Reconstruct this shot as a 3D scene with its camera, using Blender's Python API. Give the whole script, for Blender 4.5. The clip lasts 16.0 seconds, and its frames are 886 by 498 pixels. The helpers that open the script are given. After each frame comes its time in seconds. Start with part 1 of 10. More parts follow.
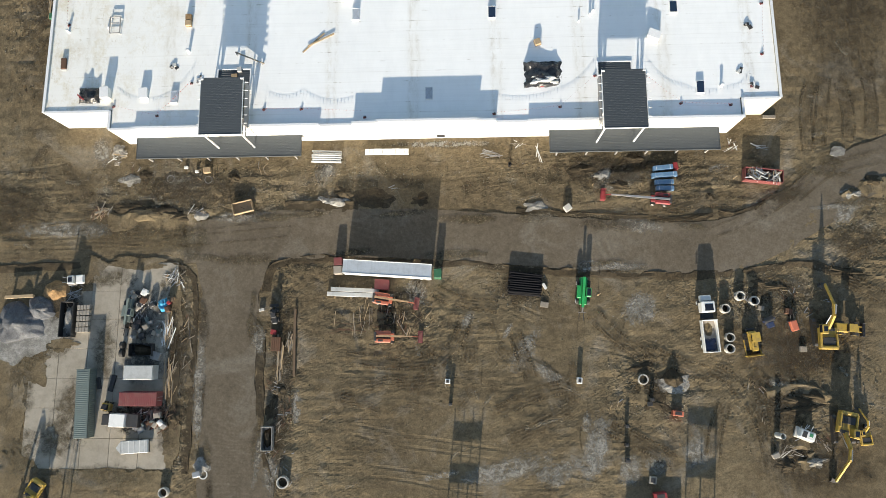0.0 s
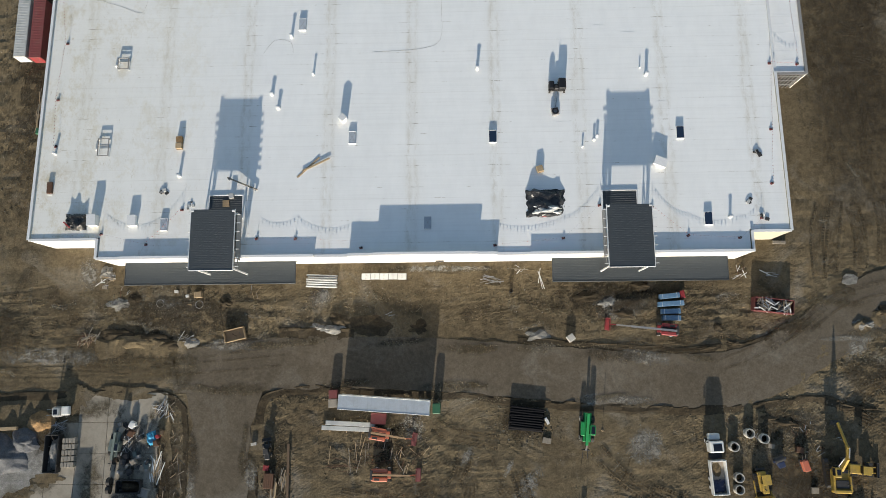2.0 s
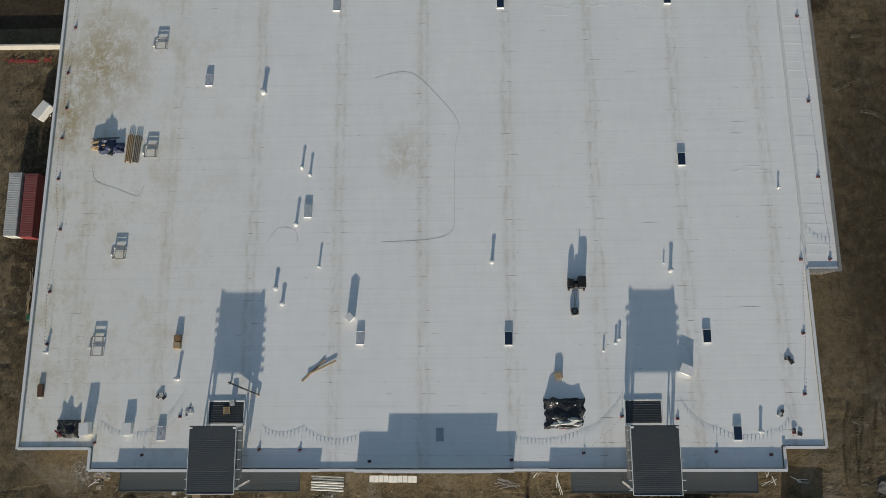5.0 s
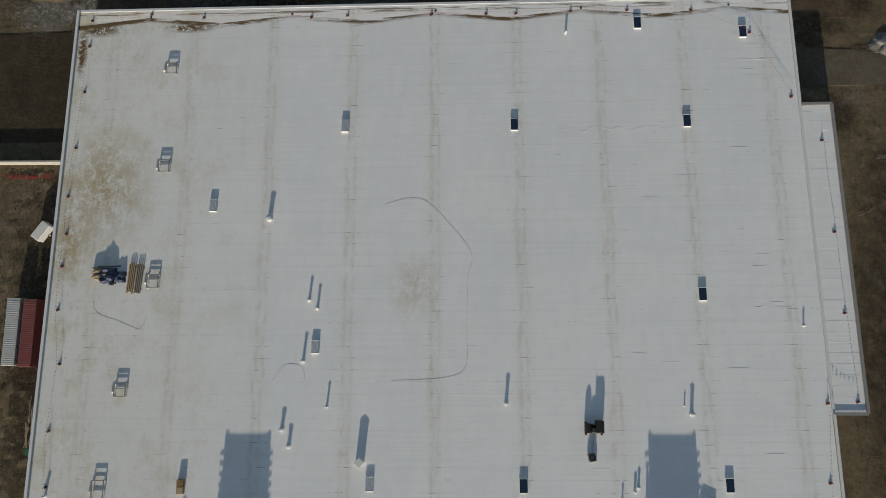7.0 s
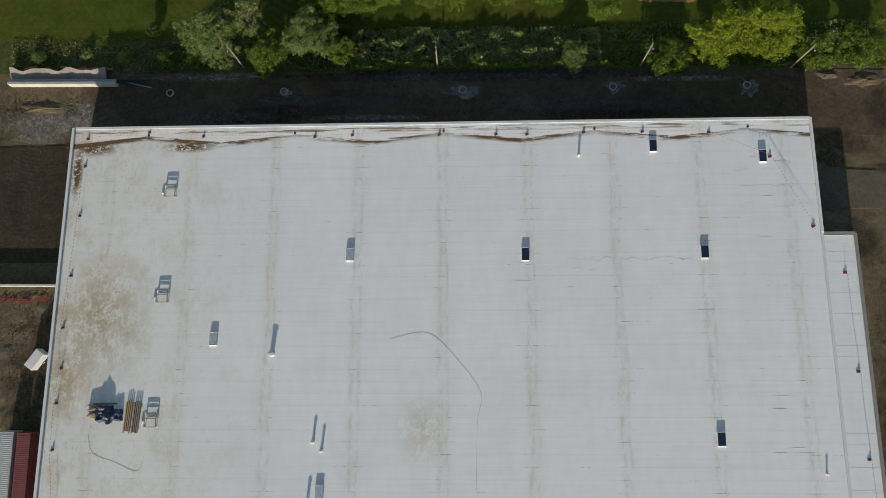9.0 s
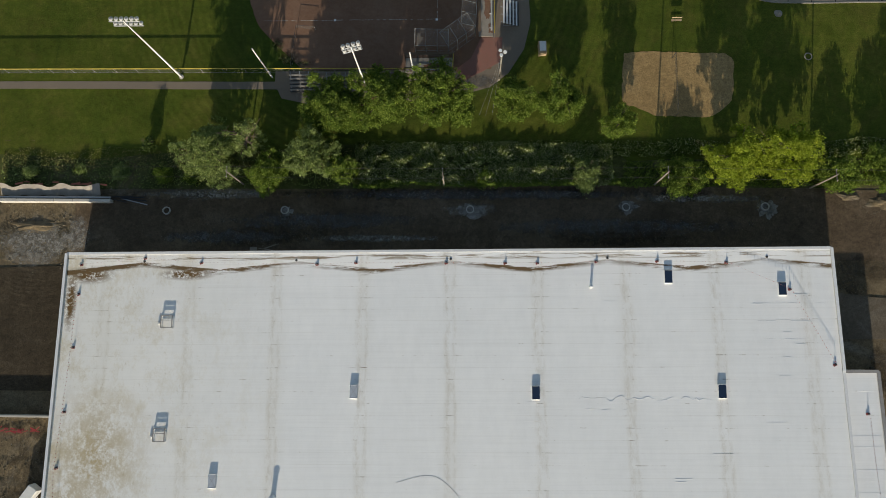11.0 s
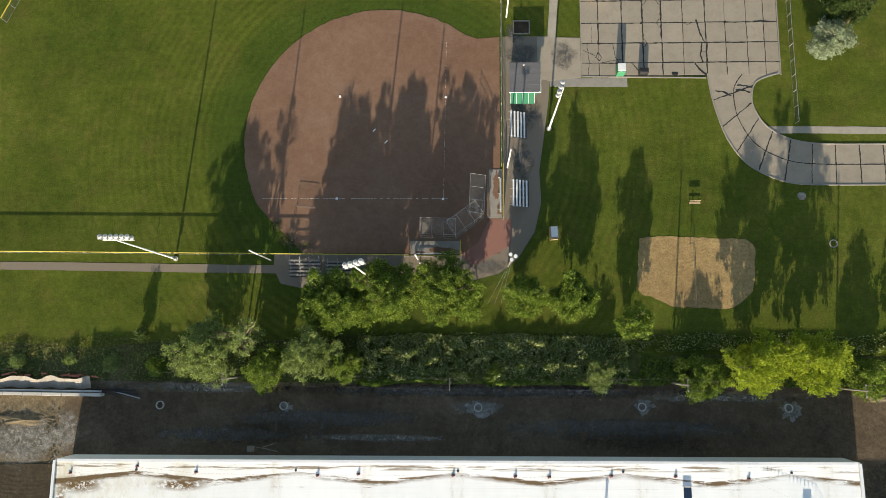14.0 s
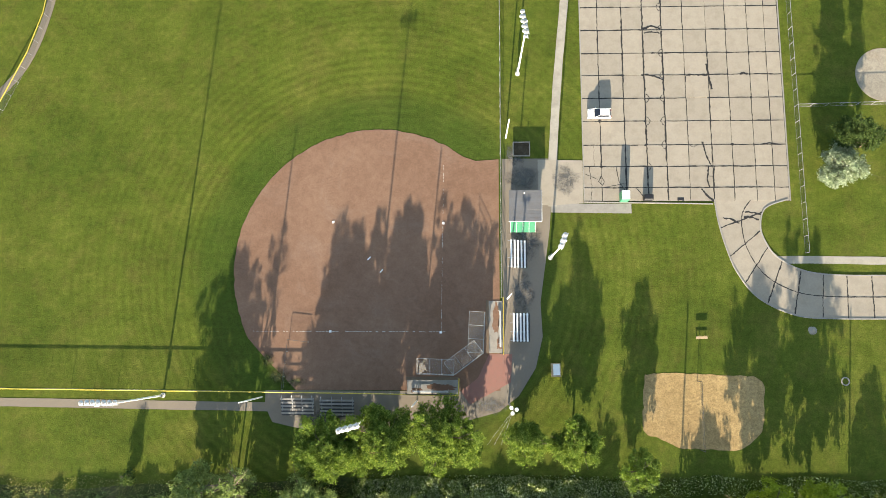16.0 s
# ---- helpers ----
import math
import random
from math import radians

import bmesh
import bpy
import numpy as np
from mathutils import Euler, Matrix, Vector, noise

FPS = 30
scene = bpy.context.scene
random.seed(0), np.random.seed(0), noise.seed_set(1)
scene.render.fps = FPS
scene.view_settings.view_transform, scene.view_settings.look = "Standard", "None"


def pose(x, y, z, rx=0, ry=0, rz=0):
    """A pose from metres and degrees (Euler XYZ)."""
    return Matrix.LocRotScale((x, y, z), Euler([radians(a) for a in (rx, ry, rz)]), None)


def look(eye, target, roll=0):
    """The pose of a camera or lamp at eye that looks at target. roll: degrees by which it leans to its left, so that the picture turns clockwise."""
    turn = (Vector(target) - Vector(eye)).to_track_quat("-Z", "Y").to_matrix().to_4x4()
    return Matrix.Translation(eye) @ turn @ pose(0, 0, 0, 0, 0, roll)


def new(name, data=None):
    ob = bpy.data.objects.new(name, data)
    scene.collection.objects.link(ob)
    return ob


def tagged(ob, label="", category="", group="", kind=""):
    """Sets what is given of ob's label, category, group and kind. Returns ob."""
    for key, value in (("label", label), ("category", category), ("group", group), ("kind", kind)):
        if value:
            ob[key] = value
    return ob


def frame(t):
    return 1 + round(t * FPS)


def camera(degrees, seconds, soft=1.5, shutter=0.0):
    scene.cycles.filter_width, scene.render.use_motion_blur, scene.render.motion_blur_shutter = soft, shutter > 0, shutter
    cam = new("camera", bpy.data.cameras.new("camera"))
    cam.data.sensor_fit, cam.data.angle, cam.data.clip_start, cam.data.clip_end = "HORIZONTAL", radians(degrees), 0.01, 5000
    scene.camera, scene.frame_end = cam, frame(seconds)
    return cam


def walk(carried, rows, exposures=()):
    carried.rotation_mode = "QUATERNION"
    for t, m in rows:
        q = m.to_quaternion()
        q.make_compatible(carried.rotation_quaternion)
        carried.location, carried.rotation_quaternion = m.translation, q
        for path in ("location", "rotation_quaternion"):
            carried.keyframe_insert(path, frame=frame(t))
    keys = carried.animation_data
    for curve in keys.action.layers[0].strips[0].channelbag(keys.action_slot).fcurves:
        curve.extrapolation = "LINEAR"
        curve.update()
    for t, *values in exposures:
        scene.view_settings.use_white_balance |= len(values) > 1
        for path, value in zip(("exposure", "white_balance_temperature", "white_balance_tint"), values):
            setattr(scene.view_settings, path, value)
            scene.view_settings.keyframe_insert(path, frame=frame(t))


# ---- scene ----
# One lens, one steady flight north at about 124 m, looking down and a little ahead.
cam = camera(66.6, 16.0, soft=0.8)
PATH = [
    (0.0, 4.416, -24.894, 125.013, 8.983, 1.922, 0.054),
    (0.5, 4.394, -19.474, 124.726, 9.224, 1.933, 0.099),
    (1.0, 4.421, -13.641, 124.607, 9.328, 1.902, 0.118),
    (1.5, 4.412, -7.600, 124.537, 9.353, 1.854, 0.124),
    (2.0, 4.321, -1.485, 124.459, 9.339, 1.806, 0.125),
    (2.5, 4.131, 4.625, 124.356, 9.315, 1.768, 0.128),
    (3.0, 3.843, 10.691, 124.232, 9.298, 1.748, 0.135),
    (3.5, 3.471, 16.699, 124.100, 9.297, 1.747, 0.148),
    (4.0, 3.037, 22.655, 123.976, 9.313, 1.764, 0.168),
    (4.5, 2.566, 28.576, 123.869, 9.343, 1.796, 0.193),
    (5.0, 2.079, 34.481, 123.784, 9.380, 1.840, 0.222),
    (5.5, 1.597, 40.391, 123.720, 9.418, 1.890, 0.253),
    (6.0, 1.132, 46.324, 123.669, 9.448, 1.942, 0.284),
    (6.5, 0.692, 52.296, 123.623, 9.462, 1.991, 0.314),
    (7.0, 0.278, 58.315, 123.571, 9.454, 2.033, 0.340),
    (7.5, -0.111, 64.384, 123.503, 9.421, 2.065, 0.361),
    (8.0, -0.484, 70.501, 123.412, 9.360, 2.086, 0.377),
    (8.5, -0.848, 76.658, 123.298, 9.272, 2.097, 0.389),
    (9.0, -1.212, 82.845, 123.162, 9.162, 2.097, 0.396),
    (9.5, -1.582, 89.047, 123.010, 9.036, 2.090, 0.399),
    (10.0, -1.960, 95.248, 122.854, 8.903, 2.079, 0.400),
    (10.5, -2.344, 101.431, 122.703, 8.771, 2.067, 0.402),
    (11.0, -2.723, 107.581, 122.569, 8.652, 2.060, 0.404),
    (11.5, -3.081, 113.686, 122.457, 8.556, 2.060, 0.409),
    (12.0, -3.398, 119.736, 122.370, 8.490, 2.071, 0.418),
    (12.5, -3.651, 125.731, 122.301, 8.461, 2.094, 0.429),
    (13.0, -3.819, 131.678, 122.236, 8.468, 2.129, 0.443),
    (13.5, -3.887, 137.596, 122.155, 8.506, 2.172, 0.456),
    (14.0, -3.860, 143.521, 122.036, 8.559, 2.213, 0.464),
    (14.5, -3.769, 149.507, 121.859, 8.601, 2.240, 0.458),
    (15.0, -3.689, 155.635, 121.621, 8.593, 2.231, 0.428),
    (15.5, -3.754, 162.017, 121.348, 8.479, 2.159, 0.358),
    (16.0, -4.181, 168.803, 121.119, 8.183, 1.985, 0.231),
]
EXPOSURES = [(t, e, k, 9) for t, e, k in ((0.0, 1.06, 6950), (0.5, 0.89, 6950), (1.0, 0.74, 6900), (2.0, 0.52, 6800), (3.5, 0.2, 6700), (6.5, -0.36, 7050), (9.0, 0.0, 6900), (11.5, 0.3, 7100), (12.5, 0.5, 7150), (13.0, 0.58, 7250), (13.5, 0.7, 7400), (14.0, 1.13, 7350), (14.5, 1.88, 7250), (15.0, 2.17, 7200), (15.5, 2.18, 7200), (16.0, 2.06, 7250))]
walk(cam, [(t, pose(x, y, z, rx, ry, rz)) for t, x, y, z, rx, ry, rz in PATH], EXPOSURES)

# ---- daylight ----
SUN_ELEV, SHADOW_EAST = radians(13.8), radians(5.1)
world = bpy.data.worlds.new("sky")
scene.world = world
world.use_nodes = True
wn = world.node_tree.nodes
sky = wn.new("ShaderNodeTexSky")
sky.sky_type, sky.sun_disc = "NISHITA", False
sky.sun_elevation, sky.sun_rotation = SUN_ELEV, math.pi + SHADOW_EAST
sky.air_density, sky.dust_density = 1.0, 0.6
world.node_tree.links.new(sky.outputs[0], wn["Background"].inputs[0])
wn["Background"].inputs[1].default_value = 0.116
sun = new("sun", bpy.data.lights.new("sun", "SUN"))
sun.data.energy, sun.data.angle, sun.data.color = 5.0, radians(0.5), (1.0, 0.93, 0.82)
sun.matrix_world = look((0, 0, 0), (math.sin(SHADOW_EAST), math.cos(SHADOW_EAST), -math.tan(SUN_ELEV)))

# ---- materials ----
def mat(name, rough=0.8, metal=0.0):
    m = bpy.data.materials.new(name)
    m.use_nodes = True
    b = m.node_tree.nodes["Principled BSDF"]
    b.inputs["Roughness"].default_value, b.inputs["Metallic"].default_value = rough, metal
    return m, m.node_tree.nodes, m.node_tree.links, b


def coords(n, l, scale=(1, 1, 1), world_space=True):
    mp = n.new("ShaderNodeMapping")
    mp.inputs["Scale"].default_value = scale
    if world_space:
        l.new(n.new("ShaderNodeNewGeometry").outputs["Position"], mp.inputs["Vector"])
    else:
        l.new(n.new("ShaderNodeTexCoord").outputs["Object"], mp.inputs["Vector"])
    return mp.outputs[0]


def nz(n, l, vec, scale, detail=5, rough=0.6, distort=0.0):
    t = n.new("ShaderNodeTexNoise")
    t.inputs["Scale"].default_value, t.inputs["Detail"].default_value = scale, detail
    t.inputs["Roughness"].default_value, t.inputs["Distortion"].default_value = rough, distort
    l.new(vec, t.inputs["Vector"])
    return t.outputs[0]


def ramp(n, l, fac, *stops):
    r = n.new("ShaderNodeValToRGB")
    e = r.color_ramp.elements
    while len(e) < len(stops):
        e.new(0.5)
    for i, (p, c) in enumerate(stops):
        c = c if isinstance(c, tuple) else (c, c, c)
        e[i].position, e[i].color = p, (*c, 1)
    l.new(fac, r.inputs[0])
    return r.outputs[0]


def mix(n, l, fac, a, b, kind="MIX"):
    m = n.new("ShaderNodeMix")
    m.data_type, m.blend_type = "RGBA", kind
    for i, v in ((0, fac), (6, a), (7, b)):
        if isinstance(v, (int, float)):
            m.inputs[i].default_value = v if i == 0 else (v, v, v, 1)
        elif isinstance(v, tuple):
            m.inputs[i].default_value = (*v, 1)
        else:
            l.new(v, m.inputs[i])
    return m.outputs[2]


def arith(n, l, op, a, b):
    m = n.new("ShaderNodeMath")
    m.operation = op
    for i, v in ((0, a), (1, b)):
        if isinstance(v, (int, float)):
            m.inputs[i].default_value = v
        else:
            l.new(v, m.inputs[i])
    return m.outputs[0]


def bump(n, l, b, h, dist, strength=1.0):
    u = n.new("ShaderNodeBump")
    u.inputs["Distance"].default_value, u.inputs["Strength"].default_value = dist, strength
    l.new(h, u.inputs["Height"])
    l.new(u.outputs[0], b.inputs["Normal"])


def paint(name, col, rough=0.5, metal=0.0, wear=0.25, scale=1.2, grime=(0.12, 0.1, 0.08)):
    """Painted or bare hard surface with grime, slight tone change from thing to thing and fine relief."""
    m, n, l, b = mat(name, rough, metal)
    v = coords(n, l, world_space=False)
    blot = nz(n, l, v, scale, 6, 0.65)
    fine = nz(n, l, v, scale * 9, 3, 0.6)
    dirt = ramp(n, l, blot, (0.45, 0.0), (0.75, 1.0))
    tone = mix(n, l, fine, tuple(c * 0.85 for c in col), tuple(min(1, c * 1.12) for c in col))
    c = mix(n, l, arith(n, l, "MULTIPLY", dirt, wear), tone, grime)
    info = n.new("ShaderNodeObjectInfo")
    c = mix(n, l, 1.0, c, ramp(n, l, info.outputs["Random"], (0.0, 0.88), (1.0, 1.0)), "MULTIPLY")
    l.new(c, b.inputs["Base Color"])
    l.new(ramp(n, l, blot, (0.3, rough * 0.85), (0.8, min(1, rough * 1.3))), b.inputs["Roughness"])
    bump(n, l, b, fine, 0.01, 0.3)
    return m


def soil(name, dark, mid, pale, grey, grey_amount, track=0.6, depth=0.05, soft=False, crisp=0.62):
    """Worked earth: broad tone changes, curving wheel scuffs, crumbs. soft: feathers out to nothing at the patch's rim."""
    m, n, l, b = mat(name, 0.95)
    b.inputs["Specular IOR Level"].default_value = 0.2
    v = coords(n, l)
    big = nz(n, l, v, 0.05, 6, 0.6, 0.4)
    medium = nz(n, l, v, 0.5, 9, 0.72, 0.3)
    fine = nz(n, l, v, 4.5, 6, 0.75)
    c = ramp(n, l, mix(n, l, 0.5, big, medium), (0.38, dark), (0.5, mid), (0.62, pale))
    g = ramp(n, l, nz(n, l, v, 0.09, 9, 0.72, 1.0), (0.53, 0.0), (0.68, 1.0))
    c = mix(n, l, arith(n, l, "MULTIPLY", g, grey_amount), c, grey)
    crumb = nz(n, l, v, 1.5, 9, 0.8)
    h = mix(n, l, 0.3, mix(n, l, 0.55, medium, crumb), fine)
    # scuffs: two families of curving lines, each only in places
    for k, (warp, freq, seed) in enumerate(((9.0, 0.42, 3.7), (16.0, 0.3, 41.0))):
        mp = n.new("ShaderNodeMapping")
        mp.inputs["Location"].default_value = (seed, seed * 2, 0)
        l.new(v, mp.inputs["Vector"])
        wn_ = n.new("ShaderNodeTexNoise")
        wn_.inputs["Scale"].default_value, wn_.inputs["Detail"].default_value = 0.035, 2
        l.new(mp.outputs[0], wn_.inputs["Vector"])
        vm = n.new("ShaderNodeVectorMath")
        vm.operation = "MULTIPLY_ADD"
        l.new(wn_.outputs["Color"], vm.inputs[0])
        vm.inputs[1].default_value = (warp, warp * 2.2, 0)
        l.new(mp.outputs[0], vm.inputs[2])
        wv = n.new("ShaderNodeTexWave")
        wv.bands_direction = "Y" if k == 0 else "DIAGONAL"
        wv.inputs["Scale"].default_value, wv.inputs["Distortion"].default_value = freq, 2.5
        wv.inputs["Detail"].default_value, wv.inputs["Detail Scale"].default_value = 4, 1.6
        l.new(vm.outputs[0], wv.inputs["Vector"])
        on = ramp(n, l, nz(n, l, mp.outputs[0], 0.075, 4, 0.6), (0.52, 0.0), (0.64, 1.0))
        line = ramp(n, l, wv.outputs["Fac"], (0.2, 0.0), (0.5, 0.5), (0.85, 1.0))
        c = mix(n, l, arith(n, l, "MULTIPLY", on, track), c, mix(n, l, 1.0, c, ramp(n, l, line, (0.0, 0.78), (1.0, 1.16)), "MULTIPLY"))
        h = mix(n, l, arith(n, l, "MULTIPLY", on, track * 0.16), h, line)
    c = mix(n, l, crisp, c, ramp(n, l, crumb, (0.36, 0.5), (0.5, 1.0), (0.66, 1.4)), "MULTIPLY")
    c = mix(n, l, 0.1 + 0.9 * crisp, c, ramp(n, l, fine, (0.3, 0.5), (0.7, 1.5)), "MULTIPLY")
    l.new(c, b.inputs["Base Color"])
    bump(n, l, b, h, depth * 3.8, 0.95)
    if soft:
        r = n.new("ShaderNodeVectorMath")
        r.operation = "LENGTH"
        l.new(coords(n, l, (1, 1, 0), False), r.inputs[0])
        edge_ = arith(n, l, "SUBTRACT", arith(n, l, "ADD", arith(n, l, "SUBTRACT", 1.0, r.outputs["Value"]), arith(n, l, "MULTIPLY", nz(n, l, v, 0.45, 9, 0.7, 0.6), 1.5)), 0.95)
        tatter = ramp(n, l, nz(n, l, v, 0.8, 10, 0.8, 0.5), (0.4, 0.12), (0.56, 1.0))
        l.new(arith(n, l, "MULTIPLY", ramp(n, l, edge_, (0.0, 0.0), (0.42, 0.8)), tatter), b.inputs["Alpha"])
    return m


def track_print(name, dark, pale, pitch, strength, lines=0):
    """Wheel or crawler print: cross bars, or a comb of lines, along the ribbon's U, feathered at its sides and ends, broken up by crumbs."""
    m, n, l, b = mat(name, 0.95)
    b.inputs["Specular IOR Level"].default_value = 0.2
    uv = n.new("ShaderNodeUVMap")
    sep = n.new("ShaderNodeSeparateXYZ")
    l.new(uv.outputs[0], sep.inputs[0])
    v = coords(n, l)
    wob = nz(n, l, v, 1.3, 6, 0.75)
    fine = nz(n, l, v, 5.0, 4, 0.75)
    ph = arith(n, l, "ADD", arith(n, l, "MULTIPLY", sep.outputs[1 if lines else 0], 6.2832 * lines if lines else 6.2832 / pitch), arith(n, l, "MULTIPLY", wob, 3.0))
    bar = arith(n, l, "ADD", arith(n, l, "MULTIPLY", arith(n, l, "SINE", ph, 0.0), 0.5), 0.5)
    c = mix(n, l, ramp(n, l, bar, (0.25, 0.0), (0.75, 1.0)), dark, pale)
    c = mix(n, l, 0.8, c, ramp(n, l, fine, (0.3, 0.6), (0.7, 1.35)), "MULTIPLY")
    l.new(c, b.inputs["Base Color"])
    bump(n, l, b, mix(n, l, 0.4, bar, fine), 0.12, 0.9)
    side = arith(n, l, "MULTIPLY", sep.outputs[1], arith(n, l, "SUBTRACT", 1.0, sep.outputs[1]))
    broken = ramp(n, l, nz(n, l, v, 0.35, 9, 0.8), (0.42, 0.0), (0.58, 1.0))
    a = arith(n, l, "MULTIPLY", ramp(n, l, side, (0.02, 0.0), (0.14, 1.0)), broken)
    l.new(arith(n, l, "MULTIPLY", a, strength), b.inputs["Alpha"])
    return m


M = {}
M["print_bar"] = track_print("crawler_print", (0.038, 0.029, 0.018), (0.13, 0.102, 0.066), 0.45, 0.8)
M["print_comb"] = track_print("wheel_print", (0.045, 0.034, 0.022), (0.14, 0.112, 0.075), 1.0, 0.45, 5)
M["print_rut"] = track_print("wheel_rut", (0.052, 0.04, 0.026), (0.09, 0.07, 0.045), 7.0, 0.45)
M["print_pale"] = track_print("pale_scrape", (0.15, 0.13, 0.095), (0.25, 0.222, 0.175), 3.0, 0.6, 2)
M["dirt"] = soil("worked_earth", (0.08, 0.061, 0.037), (0.128, 0.099, 0.06), (0.172, 0.135, 0.083), (0.195, 0.17, 0.134), 0.75, 0.16, 0.034, False, 0.6)
M["road"] = soil("packed_gravel", (0.09, 0.073, 0.053), (0.114, 0.094, 0.069), (0.14, 0.117, 0.089), (0.165, 0.146, 0.118), 0.75, 0.3, 0.014, False, 0.42)
M["strip"] = soil("dark_base_course", (0.062, 0.045, 0.028), (0.092, 0.067, 0.043), (0.13, 0.097, 0.064), (0.165, 0.13, 0.09), 0.6, 0.3, 0.03, False, 0.55)
M["infield"] = soil("infield_clay", (0.15, 0.083, 0.052), (0.176, 0.101, 0.066), (0.205, 0.122, 0.08), (0.205, 0.135, 0.098), 0.55, 0.12, 0.004, False, 0.16)
M["court_sand"] = soil("court_sand", (0.25, 0.166, 0.074), (0.305, 0.207, 0.092), (0.36, 0.25, 0.115), (0.32, 0.232, 0.118), 0.4, 0.25, 0.04, False, 0.55)
M["mud"] = soil("wet_mud", (0.034, 0.026, 0.016), (0.052, 0.04, 0.025), (0.076, 0.059, 0.038), (0.09, 0.078, 0.06), 0.3, 0.4, 0.05)
M["rubble"] = soil("pale_rubble", (0.15, 0.14, 0.122), (0.22, 0.21, 0.19), (0.33, 0.32, 0.3), (0.27, 0.265, 0.25), 0.5, 0.2, 0.08)
M["sawdust"] = soil("wood_chips", (0.16, 0.1, 0.05), (0.24, 0.15, 0.075), (0.32, 0.21, 0.11), (0.2, 0.16, 0.1), 0.2, 0.2, 0.06)
M["mud_soft"] = soil("damp_earth_patch", (0.043, 0.033, 0.022), (0.064, 0.050, 0.033), (0.089, 0.072, 0.049), (0.102, 0.092, 0.075), 0.3, 0.4, 0.05, True)
M["rubble_soft"] = soil("pale_dust_patch", (0.15, 0.138, 0.115), (0.24, 0.225, 0.195), (0.36, 0.345, 0.31), (0.3, 0.285, 0.26), 0.4, 0.5, 0.04, True)
M["dirt_soft"] = soil("spread_earth_patch", (0.076, 0.059, 0.035), (0.106, 0.086, 0.055), (0.142, 0.119, 0.077), (0.162, 0.149, 0.126), 0.5, 0.5, 0.04, True)
M["spill_and_dark"] = soil("grey_slurry_and_dark_patch", (0.08, 0.078, 0.072), (0.105, 0.102, 0.096), (0.14, 0.136, 0.13), (0.13, 0.128, 0.12), 0.5, 0.3, 0.02, True)
M["spill_grey"] = soil("grey_gravel", (0.1, 0.1, 0.105), (0.15, 0.152, 0.16), (0.2, 0.203, 0.21), (0.24, 0.24, 0.24), 0.4, 0.2, 0.06)
M["pale_sand"] = soil("pale_sand", (0.2, 0.17, 0.13), (0.25, 0.215, 0.165), (0.3, 0.26, 0.2), (0.24, 0.17, 0.11), 0.5, 0.1, 0.01, False, 0.3)
M["spill_slate"] = soil("slate_gravel", (0.07, 0.073, 0.08), (0.105, 0.108, 0.116), (0.15, 0.154, 0.16), (0.2, 0.2, 0.195), 0.4, 0.1, 0.04, False, 0.5)
M["clod"] = soil("earth_clods", (0.068, 0.054, 0.034), (0.117, 0.097, 0.063), (0.198, 0.171, 0.126), (0.234, 0.221, 0.189), 0.7, 0.2, 0.03)


